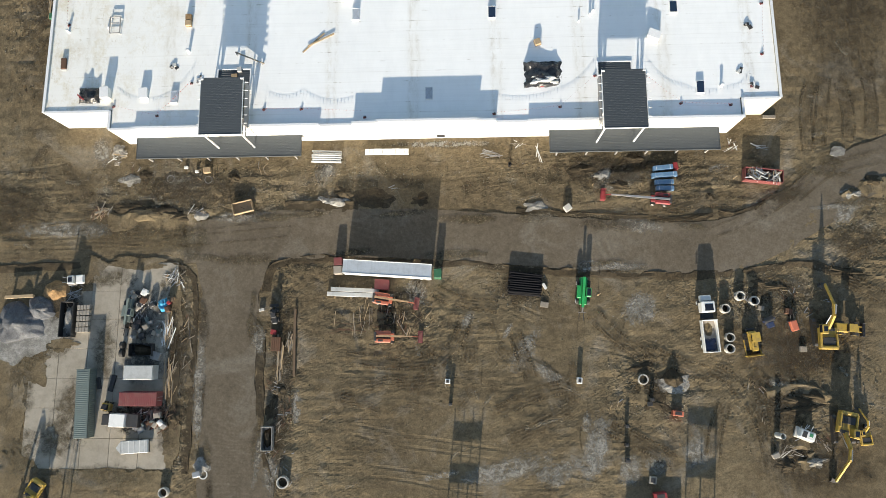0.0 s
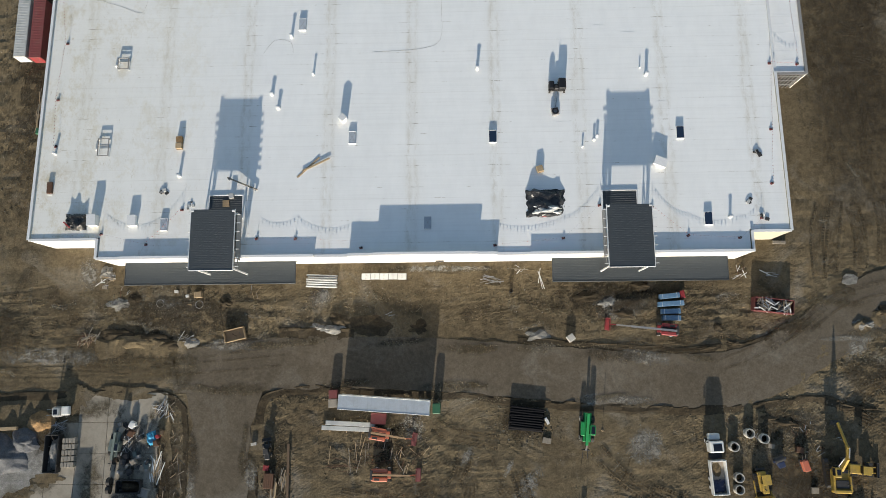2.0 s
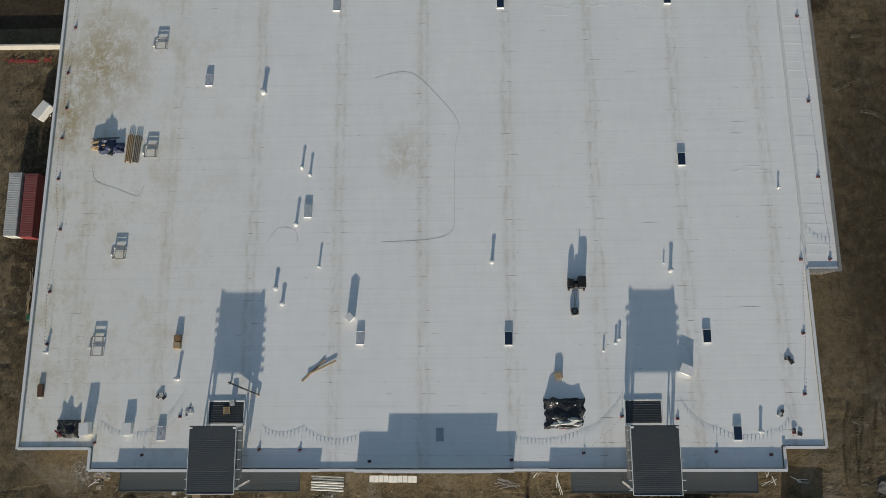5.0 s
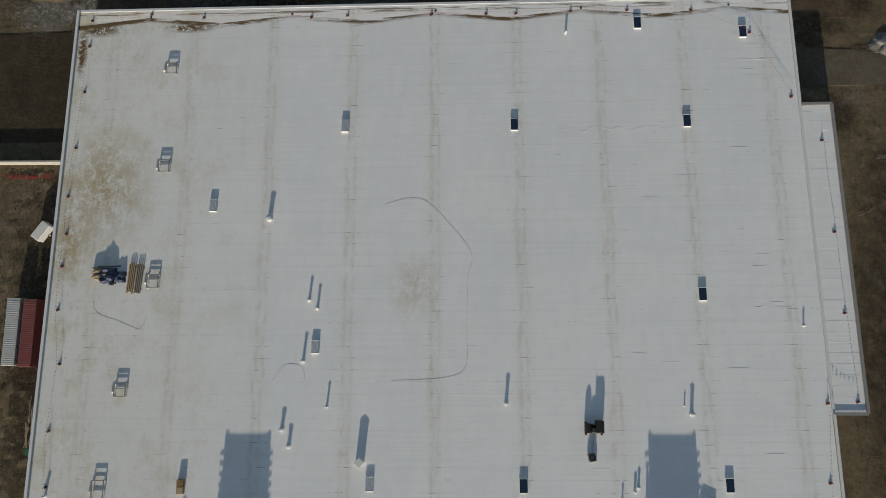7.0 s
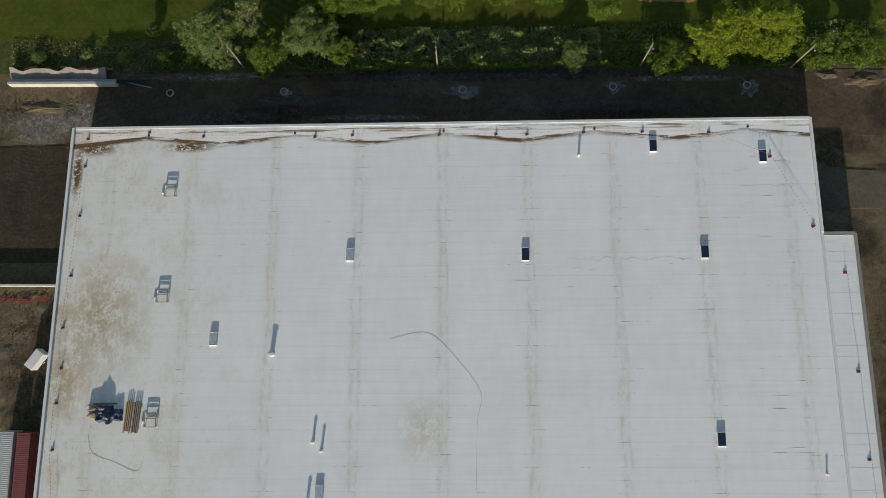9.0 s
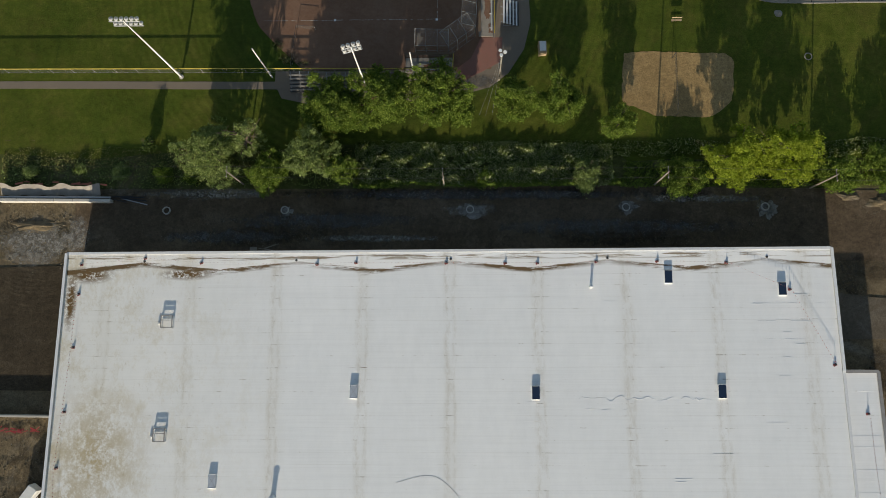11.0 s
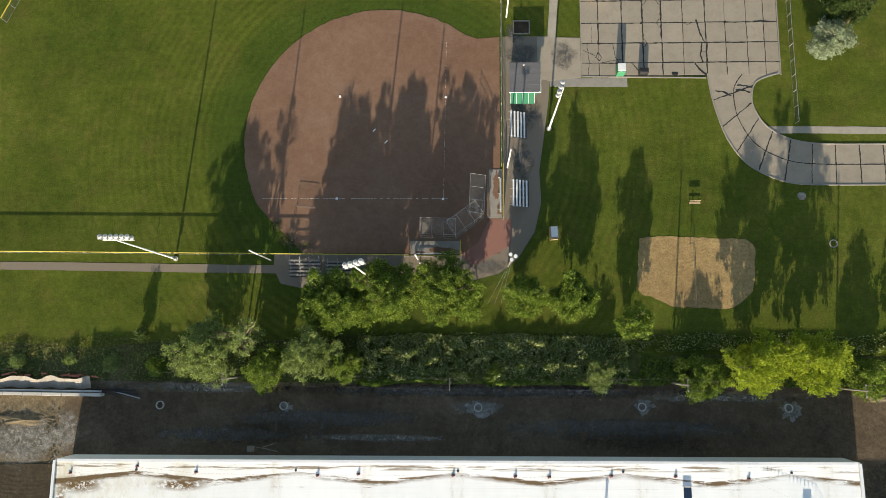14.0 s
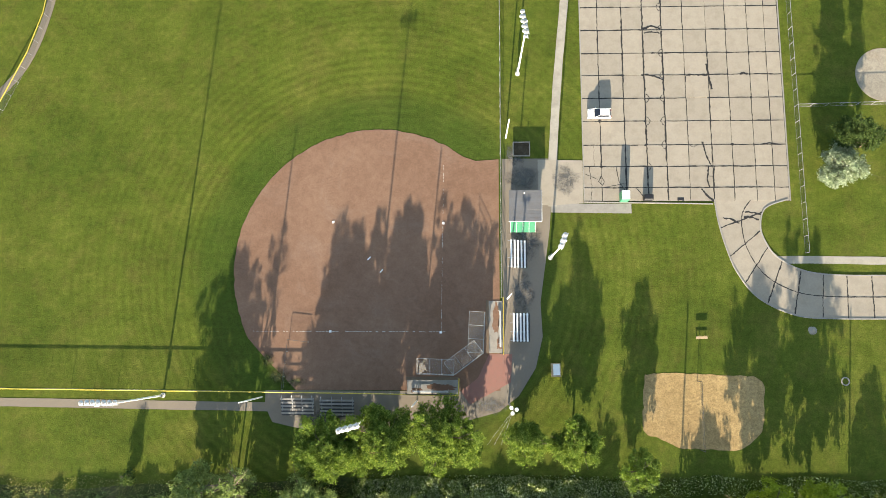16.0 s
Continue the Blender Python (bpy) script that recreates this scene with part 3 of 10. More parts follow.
# ---- mesh helpers ----
class Shape:
    """Gathers pieces of one mesh."""

    def __init__(self):
        self.v, self.f = [], []

    def add(self, verts, faces, m=None):
        k = len(self.v)
        self.v += [tuple(m @ Vector(p)) if m else tuple(p) for p in verts]
        self.f += [tuple(i + k for i in q) for q in faces]
        return self

    def box(self, x, y, z, sx, sy, sz, rz=0.0, c=0.03, rx=0.0, ry=0.0):
        """Chamfered box, z is its underside."""
        c = min(c, sx * 0.3, sy * 0.3, sz * 0.3)
        hx, hy, hz = sx / 2, sy / 2, sz / 2
        vs, ix = [], {}
        for a in (-1, 1):
            for b in (-1, 1):
                for d in (-1, 1):
                    for k in range(3):
                        p = [a * hx, b * hy, d * hz]
                        for j, s in enumerate((a, b, d)):
                            if j != k:
                                p[j] -= s * c
                        ix[a, b, d, k] = len(vs)
                        vs.append(p)
        fs = []
        for k in range(3):
            i, j = (k + 1) % 3, (k + 2) % 3

            def at(s, p, q, kk):
                t = [0, 0, 0]
                t[k], t[i], t[j] = s, p, q
                return ix[(*t, kk)]
            for s in (-1, 1):
                q = [at(s, -1, -1, k), at(s, 1, -1, k), at(s, 1, 1, k), at(s, -1, 1, k)]
                fs.append(q if s > 0 else q[::-1])
            # edges along axis k
            for p in (-1, 1):
                for r in (-1, 1):
                    q = [at(-1, p, r, i), at(1, p, r, i), at(1, p, r, j), at(-1, p, r, j)]
                    fs.append(q if p * r < 0 else q[::-1])
        for a in (-1, 1):
            for b in (-1, 1):
                for d in (-1, 1):
                    q = [ix[a, b, d, 0], ix[a, b, d, 1], ix[a, b, d, 2]]
                    fs.append(q if a * b * d > 0 else q[::-1])
        return self.add(vs, fs, pose(x, y, z + hz, rx, ry, rz))

    def rod(self, p, q, r, n=8, r2=None):
        """Round bar from p to q."""
        p, q = Vector(p), Vector(q)
        d = q - p
        if d.length < 1e-6:
            return self
        rot = d.to_track_quat("Z", "Y").to_matrix()
        r2 = r if r2 is None else r2
        vs = []
        for c, rr in ((p, r), (q, r2)):
            for i in range(n):
                a = 2 * math.pi * i / n
                vs.append(c + rot @ Vector((rr * math.cos(a), rr * math.sin(a), 0)))
        fs = [(i, (i + 1) % n, n + (i + 1) % n, n + i) for i in range(n)]
        fs += [tuple(range(n))[::-1], tuple(range(n, 2 * n))]
        return self.add(vs, fs)

    def beam(self, p, q, w, h):
        """Square bar from p to q."""
        p, q = Vector(p), Vector(q)
        d = q - p
        side = d.cross(Vector((0, 0, 1)))
        side = side.normalized() if side.length > 1e-4 else Vector((1, 0, 0))
        up = side.cross(d).normalized()
        vs = [c + side * a * w / 2 + up * b * h / 2 for c in (p, q) for a, b in ((-1, -1), (1, -1), (1, 1), (-1, 1))]
        return self.add(vs, [(0, 1, 5, 4), (1, 2, 6, 5), (2, 3, 7, 6), (3, 0, 4, 7), (3, 2, 1, 0), (4, 5, 6, 7)])

    def ring(self, x, y, z, r_out, r_in, h, n=24):
        """Upright hollow cylinder."""
        vs = []
        for zz, rr in ((z, r_out), (z + h, r_out), (z + h, r_in), (z, r_in)):
            vs += [(x + rr * math.cos(2 * math.pi * i / n), y + rr * math.sin(2 * math.pi * i / n), zz) for i in range(n)]
        fs = []
        for k in range(4):
            a, b = k * n, ((k + 1) % 4) * n
            fs += [(a + i, a + (i + 1) % n, b + (i + 1) % n, b + i) for i in range(n)]
        return self.add(vs, fs)

    def prism(self, pts, z0, z1):
        """Upright prism over an outline that runs anticlockwise."""
        n = len(pts)
        vs = [(x, y, z0) for x, y in pts] + [(x, y, z1) for x, y in pts]
        fs = [(i, (i + 1) % n, n + (i + 1) % n, n + i) for i in range(n)] + [tuple(range(n, 2 * n)), tuple(range(n))[::-1]]
        return self.add(vs, fs)

    def lathe(self, x, y, prof, n=20):
        """Turned form: prof is (radius, z) from the foot up."""
        vs = [(x + r * math.cos(2 * math.pi * i / n), y + r * math.sin(2 * math.pi * i / n), z) for r, z in prof for i in range(n)]
        fs = [(k * n + i, k * n + (i + 1) % n, (k + 1) * n + (i + 1) % n, (k + 1) * n + i) for k in range(len(prof) - 1) for i in range(n)]
        fs += [tuple(range(n))[::-1], tuple(range((len(prof) - 1) * n, len(prof) * n))]
        return self.add(vs, fs)

    def mesh(self, name, material, smooth=False):
        me = bpy.data.meshes.new(name)
        me.from_pydata(self.v, [], self.f)
        me.materials.append(material)
        if smooth:
            me.shade_smooth()
        me.update()
        return me


def S():
    return Shape()


def part(name, shape, material, parent=None, label="", smooth=False):
    """One mesh object under a thing or under a part."""
    ob = new(name, shape.mesh(name, material, smooth))
    ob.parent = parent
    return tagged(ob, label) if label else ob


def thing(name, label, category, x=0.0, y=0.0, z=0.0, rz=0.0, group="", kind=""):
    """An Empty at a thing's base, which parents its parts."""
    ob = new(name)
    ob.empty_display_size = 0.2
    ob.matrix_world = pose(x, y, z, 0, 0, rz)
    return tagged(ob, label, category, group, kind)


def solid(name, shape, material, label, category, x=0.0, y=0.0, z=0.0, rz=0.0, group="", kind="", smooth=False):
    """A thing that is one plain mesh."""
    ob = new(name, shape.mesh(name, material, smooth))
    ob.matrix_world = pose(x, y, z, 0, 0, rz)
    return tagged(ob, label, category, group, kind)


def lump(rx, ry, rz, seed, rough=0.3, n=18, rings=7, sharp=1.0):
    """A heap: a rough mound with an uneven foot."""
    s, vs = S(), []
    for k in range(rings + 1):
        f = k / rings
        for i in range(n):
            a = 2 * math.pi * i / n
            w = 1 + rough * noise.noise((math.cos(a) * 1.3 + seed, math.sin(a) * 1.3, f * 2))
            r = (1 - f) ** sharp if k < rings else 0.02
            h = f + rough * 0.4 * noise.noise((math.cos(a) * r * 3 + seed, math.sin(a) * r * 3, 7.1)) * (1 if 0 < k < rings else 0)
            vs.append((rx * r * w * math.cos(a), ry * r * w * math.sin(a), -0.1 if k == 0 else max(0, h) * rz))
    fs = [(k * n + i, k * n + (i + 1) % n, (k + 1) * n + (i + 1) % n, (k + 1) * n + i) for k in range(rings) for i in range(n)]
    fs.append(tuple(range(rings * n, (rings + 1) * n)))
    return s.add(vs, fs)


def crumpled(rx, ry, rz, seed, n=30):
    """Sheeting thrown over a stack: flat-topped, folded, trailing at the foot."""
    vs, fs = [], []
    for j in range(n + 1):
        for i in range(n + 1):
            u, w = 2 * i / n - 1, 2 * j / n - 1
            d = max(abs(u), abs(w)) + 0.18 * noise.noise((u * 2 + seed, w * 2, 0.3))
            h = rz * min(1, max(0, (0.95 - d) / 0.25))
            h *= 0.75 + 0.5 * noise.noise((u * 1.7 + seed, w * 1.7, 4.0))
            h += 0.16 * abs(noise.noise((u * 7 + seed, w * 7, 1.0)))
            j1 = 1 + 0.12 * noise.noise((u * 3, w * 3 + seed, 9.0))
            vs.append((u * rx * j1, w * ry * j1, max(0.01, h)))
    for j in range(n):
        for i in range(n):
            a = j * (n + 1) + i
            fs.append((a, a + 1, a + n + 2, a + n + 1))
    return S().add(vs, fs)


def band(pts, width):
    """Left and right edges of a strip along a line; width may be one for each point."""
    ws = width if isinstance(width, (list, tuple)) else [width] * len(pts)
    le, ri = [], []
    for i, p in enumerate(pts):
        a, b = Vector(pts[max(0, i - 1)]), Vector(pts[min(len(pts) - 1, i + 1)])
        d = (b - a).normalized()
        q = Vector((-d.y, d.x)) * ws[i] / 2
        le.append(Vector(p) + q)
        ri.append(Vector(p) - q)
    return le, ri


def smooth_line(pts, step=1.0):
    """A rounded line through the given points."""
    out = []
    p = [Vector(q) for q in pts]
    for i in range(len(p) - 1):
        a, b, c, d = p[max(0, i - 1)], p[i], p[i + 1], p[min(len(p) - 1, i + 2)]
        k = max(2, int((c - b).length / step))
        for j in range(k):
            t = j / k
            out.append(0.5 * ((2 * b) + (c - a) * t + (2 * a - 5 * b + 4 * c - d) * t * t + (3 * b - a - 3 * c + d) * t ** 3))
    out.append(p[-1])
    return out


def strip(pts, width, z, thick=0.05, ragged=0.0, seed=0.0):
    """A ribbon of paving or earth on the ground, with a thickness and, if ragged, an uneven edge."""
    ws = width if isinstance(width, (list, tuple)) else [width] * len(pts)
    ws = [w + ragged * noise.noise((p[0] * 0.35 + seed, p[1] * 0.35, seed)) for w, p in zip(ws, pts)]
    le, ri = band([Vector(p[:2]) for p in pts], ws)
    n = len(pts)
    vs = [(p.x, p.y, z) for p in le] + [(p.x, p.y, z) for p in ri] + [(p.x, p.y, z - thick) for p in le] + [(p.x, p.y, z - thick) for p in ri]
    fs = []
    for i in range(n - 1):
        fs += [(i, n + i, n + i + 1, i + 1), (2 * n + i, i, i + 1, 2 * n + i + 1), (n + i, 3 * n + i, 3 * n + i + 1, n + i + 1)]
    return S().add(vs, fs)


def blob(x, y, rx, ry, z, seed, thick=0.04, rough=0.35, n=64):
    """A flat patch with an uneven outline, as a fan from its middle."""
    vs = [(x, y, z)]
    for i in range(n):
        a = 2 * math.pi * i / n
        k = 1 + rough * (noise.noise((math.cos(a) * 1.6 + seed, math.sin(a) * 1.6, seed)) + 0.5 * noise.noise((math.cos(a) * 5 + seed, math.sin(a) * 5, seed)))
        vs.append((x + rx * k * math.cos(a), y + ry * k * math.sin(a), z))
    vs += [(p[0], p[1], z - thick) for p in vs[1:]]
    fs = [(0, 1 + i, 1 + (i + 1) % n) for i in range(n)] + [(1 + (i + 1) % n, 1 + i, n + 1 + i, n + 1 + (i + 1) % n) for i in range(n)]
    return S().add(vs, fs)


def soft_patch(label, x, y, rx, ry, z, material, rz=0.0):
    """A thin spread of dust, mud, slurry or darker tone that feathers out at its rim."""
    ring_ = [(1.12 * math.cos(k * math.pi / 8), 1.12 * math.sin(k * math.pi / 8), 0) for k in range(16)]
    s = S().add(ring_, [tuple(range(16))])
    ob = new("spill", s.mesh("spill", M[material]))
    ob.matrix_world = pose(x, y, z, 0, 0, rz) @ Matrix.Diagonal((rx, ry, 1, 1))
    return tagged(ob, label, "ground patch", kind="structure")

# ---- ground ----
def lattice(shape, seed):
    return np.random.default_rng(seed).random(shape)


def value_noise(x, y, scale, seed):
    """Smooth noise on arrays, 0 to 1."""
    t = lattice((256, 256), seed)
    u, v = x * scale + 1000, y * scale + 1000
    i, j = np.floor(u).astype(int), np.floor(v).astype(int)
    a, b = u - i, v - j
    a, b = a * a * (3 - 2 * a), b * b * (3 - 2 * b)
    i, j, i2, j2 = i % 256, j % 256, (i + 1) % 256, (j + 1) % 256
    return (t[i, j] * (1 - a) + t[i2, j] * a) * (1 - b) + (t[i, j2] * (1 - a) + t[i2, j2] * a) * b


GX0, GX1, GY0, GY1 = -104.0, 104.0, -70.0, 148.0
HAUL = [((-84, 3), (-50, 1.5)), ((-84, 7), (-62, 6)), ((-84, 11), (-70, 12)), ((-84, -1), (-50, -2)), ((-84, -5), (-50, -4.6)), ((71, 12), (70, 60)), ((75, 14), (74.5, 70)), ((79, 12), (79, 70)), ((73, 70), (73, 118)), ((78, 70), (77, 112)), ((-8, -24), (14, -22)), ((-20, -30), (16, -28)), ((-22, -38), (12, -41)), ((10, -14), (36, -24)), ((-2, -16), (-14, -26)), ((30, -44), (44, -36)), ((46, -20), (70, -28)),
        ((50, -30), (60, -46)), ((72, -14), (84, -8)), ((-30, 8), (30, 10)), ((24, 6), (56, 8)), ((-64, 8), (-30, 7)), ((66, -20), (82, -32)), ((-24, -46), (24, -48)), ((76, -40), (82, -20))]


def build_ground():
    """Worked earth with ruts and clods over the site, finer where the work goes on, plain sheet on to the horizon."""
    gx = np.concatenate([np.linspace(GX0, -90, 15)[:-1], np.linspace(-90, 90, 621), np.linspace(90, GX1, 15)[1:]])
    gy = np.concatenate([np.linspace(GY0, -52, 25)[:-1], np.linspace(-52, 20, 289), np.linspace(20, GY1, 171)[1:]])
    nx, ny = len(gx), len(gy)
    xs, ys = np.meshgrid(gx, gy)
    h = 0.22 * (value_noise(xs, ys, 0.25, 1) - 0.5) + 0.16 * (value_noise(xs, ys, 0.8, 2) - 0.5)
    warp = 5 * value_noise(xs, ys, 0.06, 5)
    h += 0.10 * (value_noise(xs * 0.14 + warp * 0.2, ys + warp, 1.1, 6) - 0.5) + 0.06 * (np.random.default_rng(7).random(xs.shape) - 0.5)
    # broken crests, stretched along changing directions
    for k, (sx, sy, sc, amp) in enumerate(((1.0, 0.45, 0.5, 0.16), (0.4, 1.0, 0.75, 0.13), (1.0, 0.8, 1.6, 0.09))):
        crest = 1 - np.abs(2 * value_noise(xs * sx + warp * 0.7, ys * sy - warp * 0.5, sc, 11 + k) - 1)
        h += 0.62 * amp * (crest ** 3 - 0.25) * np.clip(value_noise(xs, ys, 0.07, 21 + k) * 2.2 - 0.7, 0, 1)
    rough = np.clip(value_noise(xs, ys, 0.045, 3) * 1.6 - 0.4, 0.2, 0.8)
    zone = np.zeros_like(xs)
    for cx_, cy_, wx, wy in ((64, -34, 12, 6), (62, -14, 12, 5), (-50, 6, 22, 6), (32, 9, 22, 5), (78, -6, 10, 8), (-82, 4, 14, 8), (38, -30, 7, 5), (-29, -30, 3, 20), (-48.5, -28, 3, 20), (-84, 128, 10, 5), (-82, 60, 7, 40), (-8, -18, 9, 6), (68, -24, 9, 5)):
        zone = np.maximum(zone, np.exp(-((xs - cx_) / wx) ** 2 - ((ys - cy_) / wy) ** 2))
    # wheel ruts: pressed grooves with raised lips
    rut = np.zeros_like(xs)
    for k, ((ax, ay), (bx, by)) in enumerate(HAUL):
        dx, dy = bx - ax, by - ay
        ln = math.hypot(dx, dy)
        f = ((xs - ax) * dx + (ys - ay) * dy) / ln
        d = (-(xs - ax) * dy + (ys - ay) * dx) / ln + 1.4 * np.sin(f * (0.05 + 0.015 * (k % 4)) + k) + 0.8 * (value_noise(xs, ys, 0.12, 70 + k) - 0.5)
        d = np.abs(np.abs(d) - 0.95)
        on = np.clip(f / 3, 0, 1) * np.clip((ln - f) / 3, 0, 1) * np.clip(value_noise(xs, ys, 0.2, 40 + k) * 3 - 0.8, 0, 1)
        rut += on * (0.02 * np.exp(-((d - 0.42) / 0.16) ** 2) - 0.034 * np.exp(-(d / 0.26) ** 2))
    h = np.minimum(h * (rough + 1.3 * zone) + rut - 0.04 - 0.05 * zone, 0.055 + 0.14 * zone)
    inside = (xs > -72) & (xs < 58) & (ys > 22) & (ys < 122)
    h[inside] = -0.05
    h[((xs < -75) & (ys > 98.5) & (ys < 124)) | ((np.abs(xs) < 78) & (ys > 123) & (ys < 137.2)) | ((xs > 61) & (ys > 109) & (ys < 119))] = -0.05
    for e in (0, -1):
        h[e, :] = h[:, e] = -0.05
    v = np.stack([xs.ravel(), ys.ravel(), h.ravel()], 1).tolist()
    k = (np.arange(ny - 1)[:, None] * nx + np.arange(nx - 1)[None, :]).ravel()
    f = np.stack([k, k + 1, k + nx + 1, k + nx], 1).tolist()
    # skirt to the horizon
    far, o = 2500.0, len(v)
    v += [(-far, -far, -0.05), (far, -far, -0.05), (far, far, -0.05), (-far, far, -0.05)]
    c = [0, nx - 1, nx * ny - 1, nx * (ny - 1)]
    f += [list(range(0, nx))[::-1] + [o, o + 1], [o + 1, o + 2] + [nx * j + nx - 1 for j in range(ny)][::-1],
          [o + 2, o + 3] + [nx * (ny - 1) + i for i in range(nx)], [o + 3, o] + [nx * j for j in range(ny)]]
    me = bpy.data.meshes.new("ground")
    me.from_pydata(v, [], f)
    me.materials.append(M["dirt"])
    me.update()
    return tagged(new("ground", me), "brown worked earth with wheel ruts and clods", "ground", kind="structure")


build_ground()

ROAD = smooth_line([(-49, -3.5), (-47, -3.4), (-30, -2.3), (-18, -2.0), (2, -2.5), (25, -4.2), (48, -5.0), (58, -3.0), (67.5, 2.2), (75, 7.2), (84, 11.2), (110, 19)], 1.0)
part("road", strip(ROAD, [8.0 if p.x < -45 else min(9.5, 8 + (p.x + 45) * 0.12) for p in ROAD], 0.075, 0.12, 0.9, 3.0), M["road"])
bpy.data.objects["road"]["kind"] = "structure"
tagged(bpy.data.objects["road"], "grey-brown packed gravel haul road", "road")
LANE = smooth_line([(-36, -75), (-37, -50), (-39.3, -34), (-39.8, -20), (-39.6, -10), (-39.6, -5)], 1.0)
tagged(part("road", strip(LANE, [14 if p.y < -48 else max(10.6, 14 - (p.y + 48) * 0.3) if p.y < -14 else 10.6 + (p.y + 14) * 0.5 for p in LANE], 0.066, 0.12, 0.9, 9.0), M["road"]), "grey packed gravel side road", "road", kind="structure")
tagged(part("pavement", S().prism([(-76.5, 124.2), (76, 124.2), (77, 137), (20, 138.2), (-77, 136.0)], -0.06, 0.07), M["strip"]), "dark rolled base course behind the building", "pavement", kind="structure")
tagged(part("pavement", S().prism([(62, 110.2), (84, 110.4), (110, 110.8), (110, 116.9), (84, 117.2), (70, 117.6), (62, 118.6)], -0.06, 0.066), M["road"]), "packed gravel track east of the building", "pavement", kind="structure")
tagged(part("pavement", S().prism([(-110, 100), (-75.5, 100), (-75.5, 123), (-110, 122)], -0.06, 0.062), M["mud"]), "dark gravel bed west of the building", "pavement", kind="structure")


def ridge(pts, width, height, seed):
    """A low bank of pushed-up earth."""
    vs, fs, prof = [], [], ((-0.9, -0.1), (-0.5, 0.3), (0.1, 0.8), (0.34, 1.0), (0.42, 0.4), (0.5, -0.1))
    le, _ = band(pts, 2.0)
    for i, p in enumerate(pts):
        d = le[i] - p
        for a, h in prof:
            k = max(0.05, 0.55 + 1.1 * noise.noise((p.x * 0.45 + seed, p.y * 0.45, a * 3)) + 0.5 * noise.noise((p.x * 1.7 + seed, p.y * 1.7, a * 5)))
            o = width * (a + 0.25 * noise.noise((p.x * 0.3, p.y * 0.3, seed + a)))
            vs.append((p.x + d.x * o, p.y + d.y * o, h * height * k if h > 0 else -0.08))
    m = len(prof)
    for i in range(len(pts) - 1):
        for j in range(m - 1):
            a = i * m + j
            fs.append((a, a + 1, a + m + 1, a + m))
    return S().add(vs, fs)


for k, (pts, w, h) in enumerate(((([(-33.2, -13), (-32.6, -9), (-30, -7.4), (-24, -6.6), (-14, -7.2), (3, -7.8), (20, -9.2), (40, -10.0), (54, -9.6), (66, -8.0), (72, -9.5), (76, -12)], 0.85, 0.27), ([(-86, -8.4), (-66, -7.8), (-52, -7.7), (-47.5, -9.5), (-46.2, -14), (-46, -30), (-46.3, -46)], 0.8, 0.2), ([(-30, 3.2), (-22, 3.4), (-16, 3.2)], 1.6, 0.5), ([(14, 2.2), (27, 1.3), (45, 0.4), (56, 1.6), (63, 5.2)], 0.8, 0.16), ([(-64, 0.8), (-54, 0.6), (-46, 0.9)], 2.4, 0.55), ([(75, 3.5), (79, 6.2), (84, 7.2), (92, 8.5)], 1.8, 0.6)) + (([(-33.4, -22), (-33.2, -30), (-32.8, -40), (-30.5, -48)], 0.9, 0.22), ([(58, -31.5), (64, -30.5), (70, -33)], 1.6, 0.5)))):
    tagged(part("earth_bank", ridge(smooth_line(pts, 0.5), w * 1.5, h * 0.8, k * 3.3), M["mud" if k < 4 or k == 6 else "dirt"]), "low bank of pushed-up brown earth", "earth bank", "earth banks", "structure")

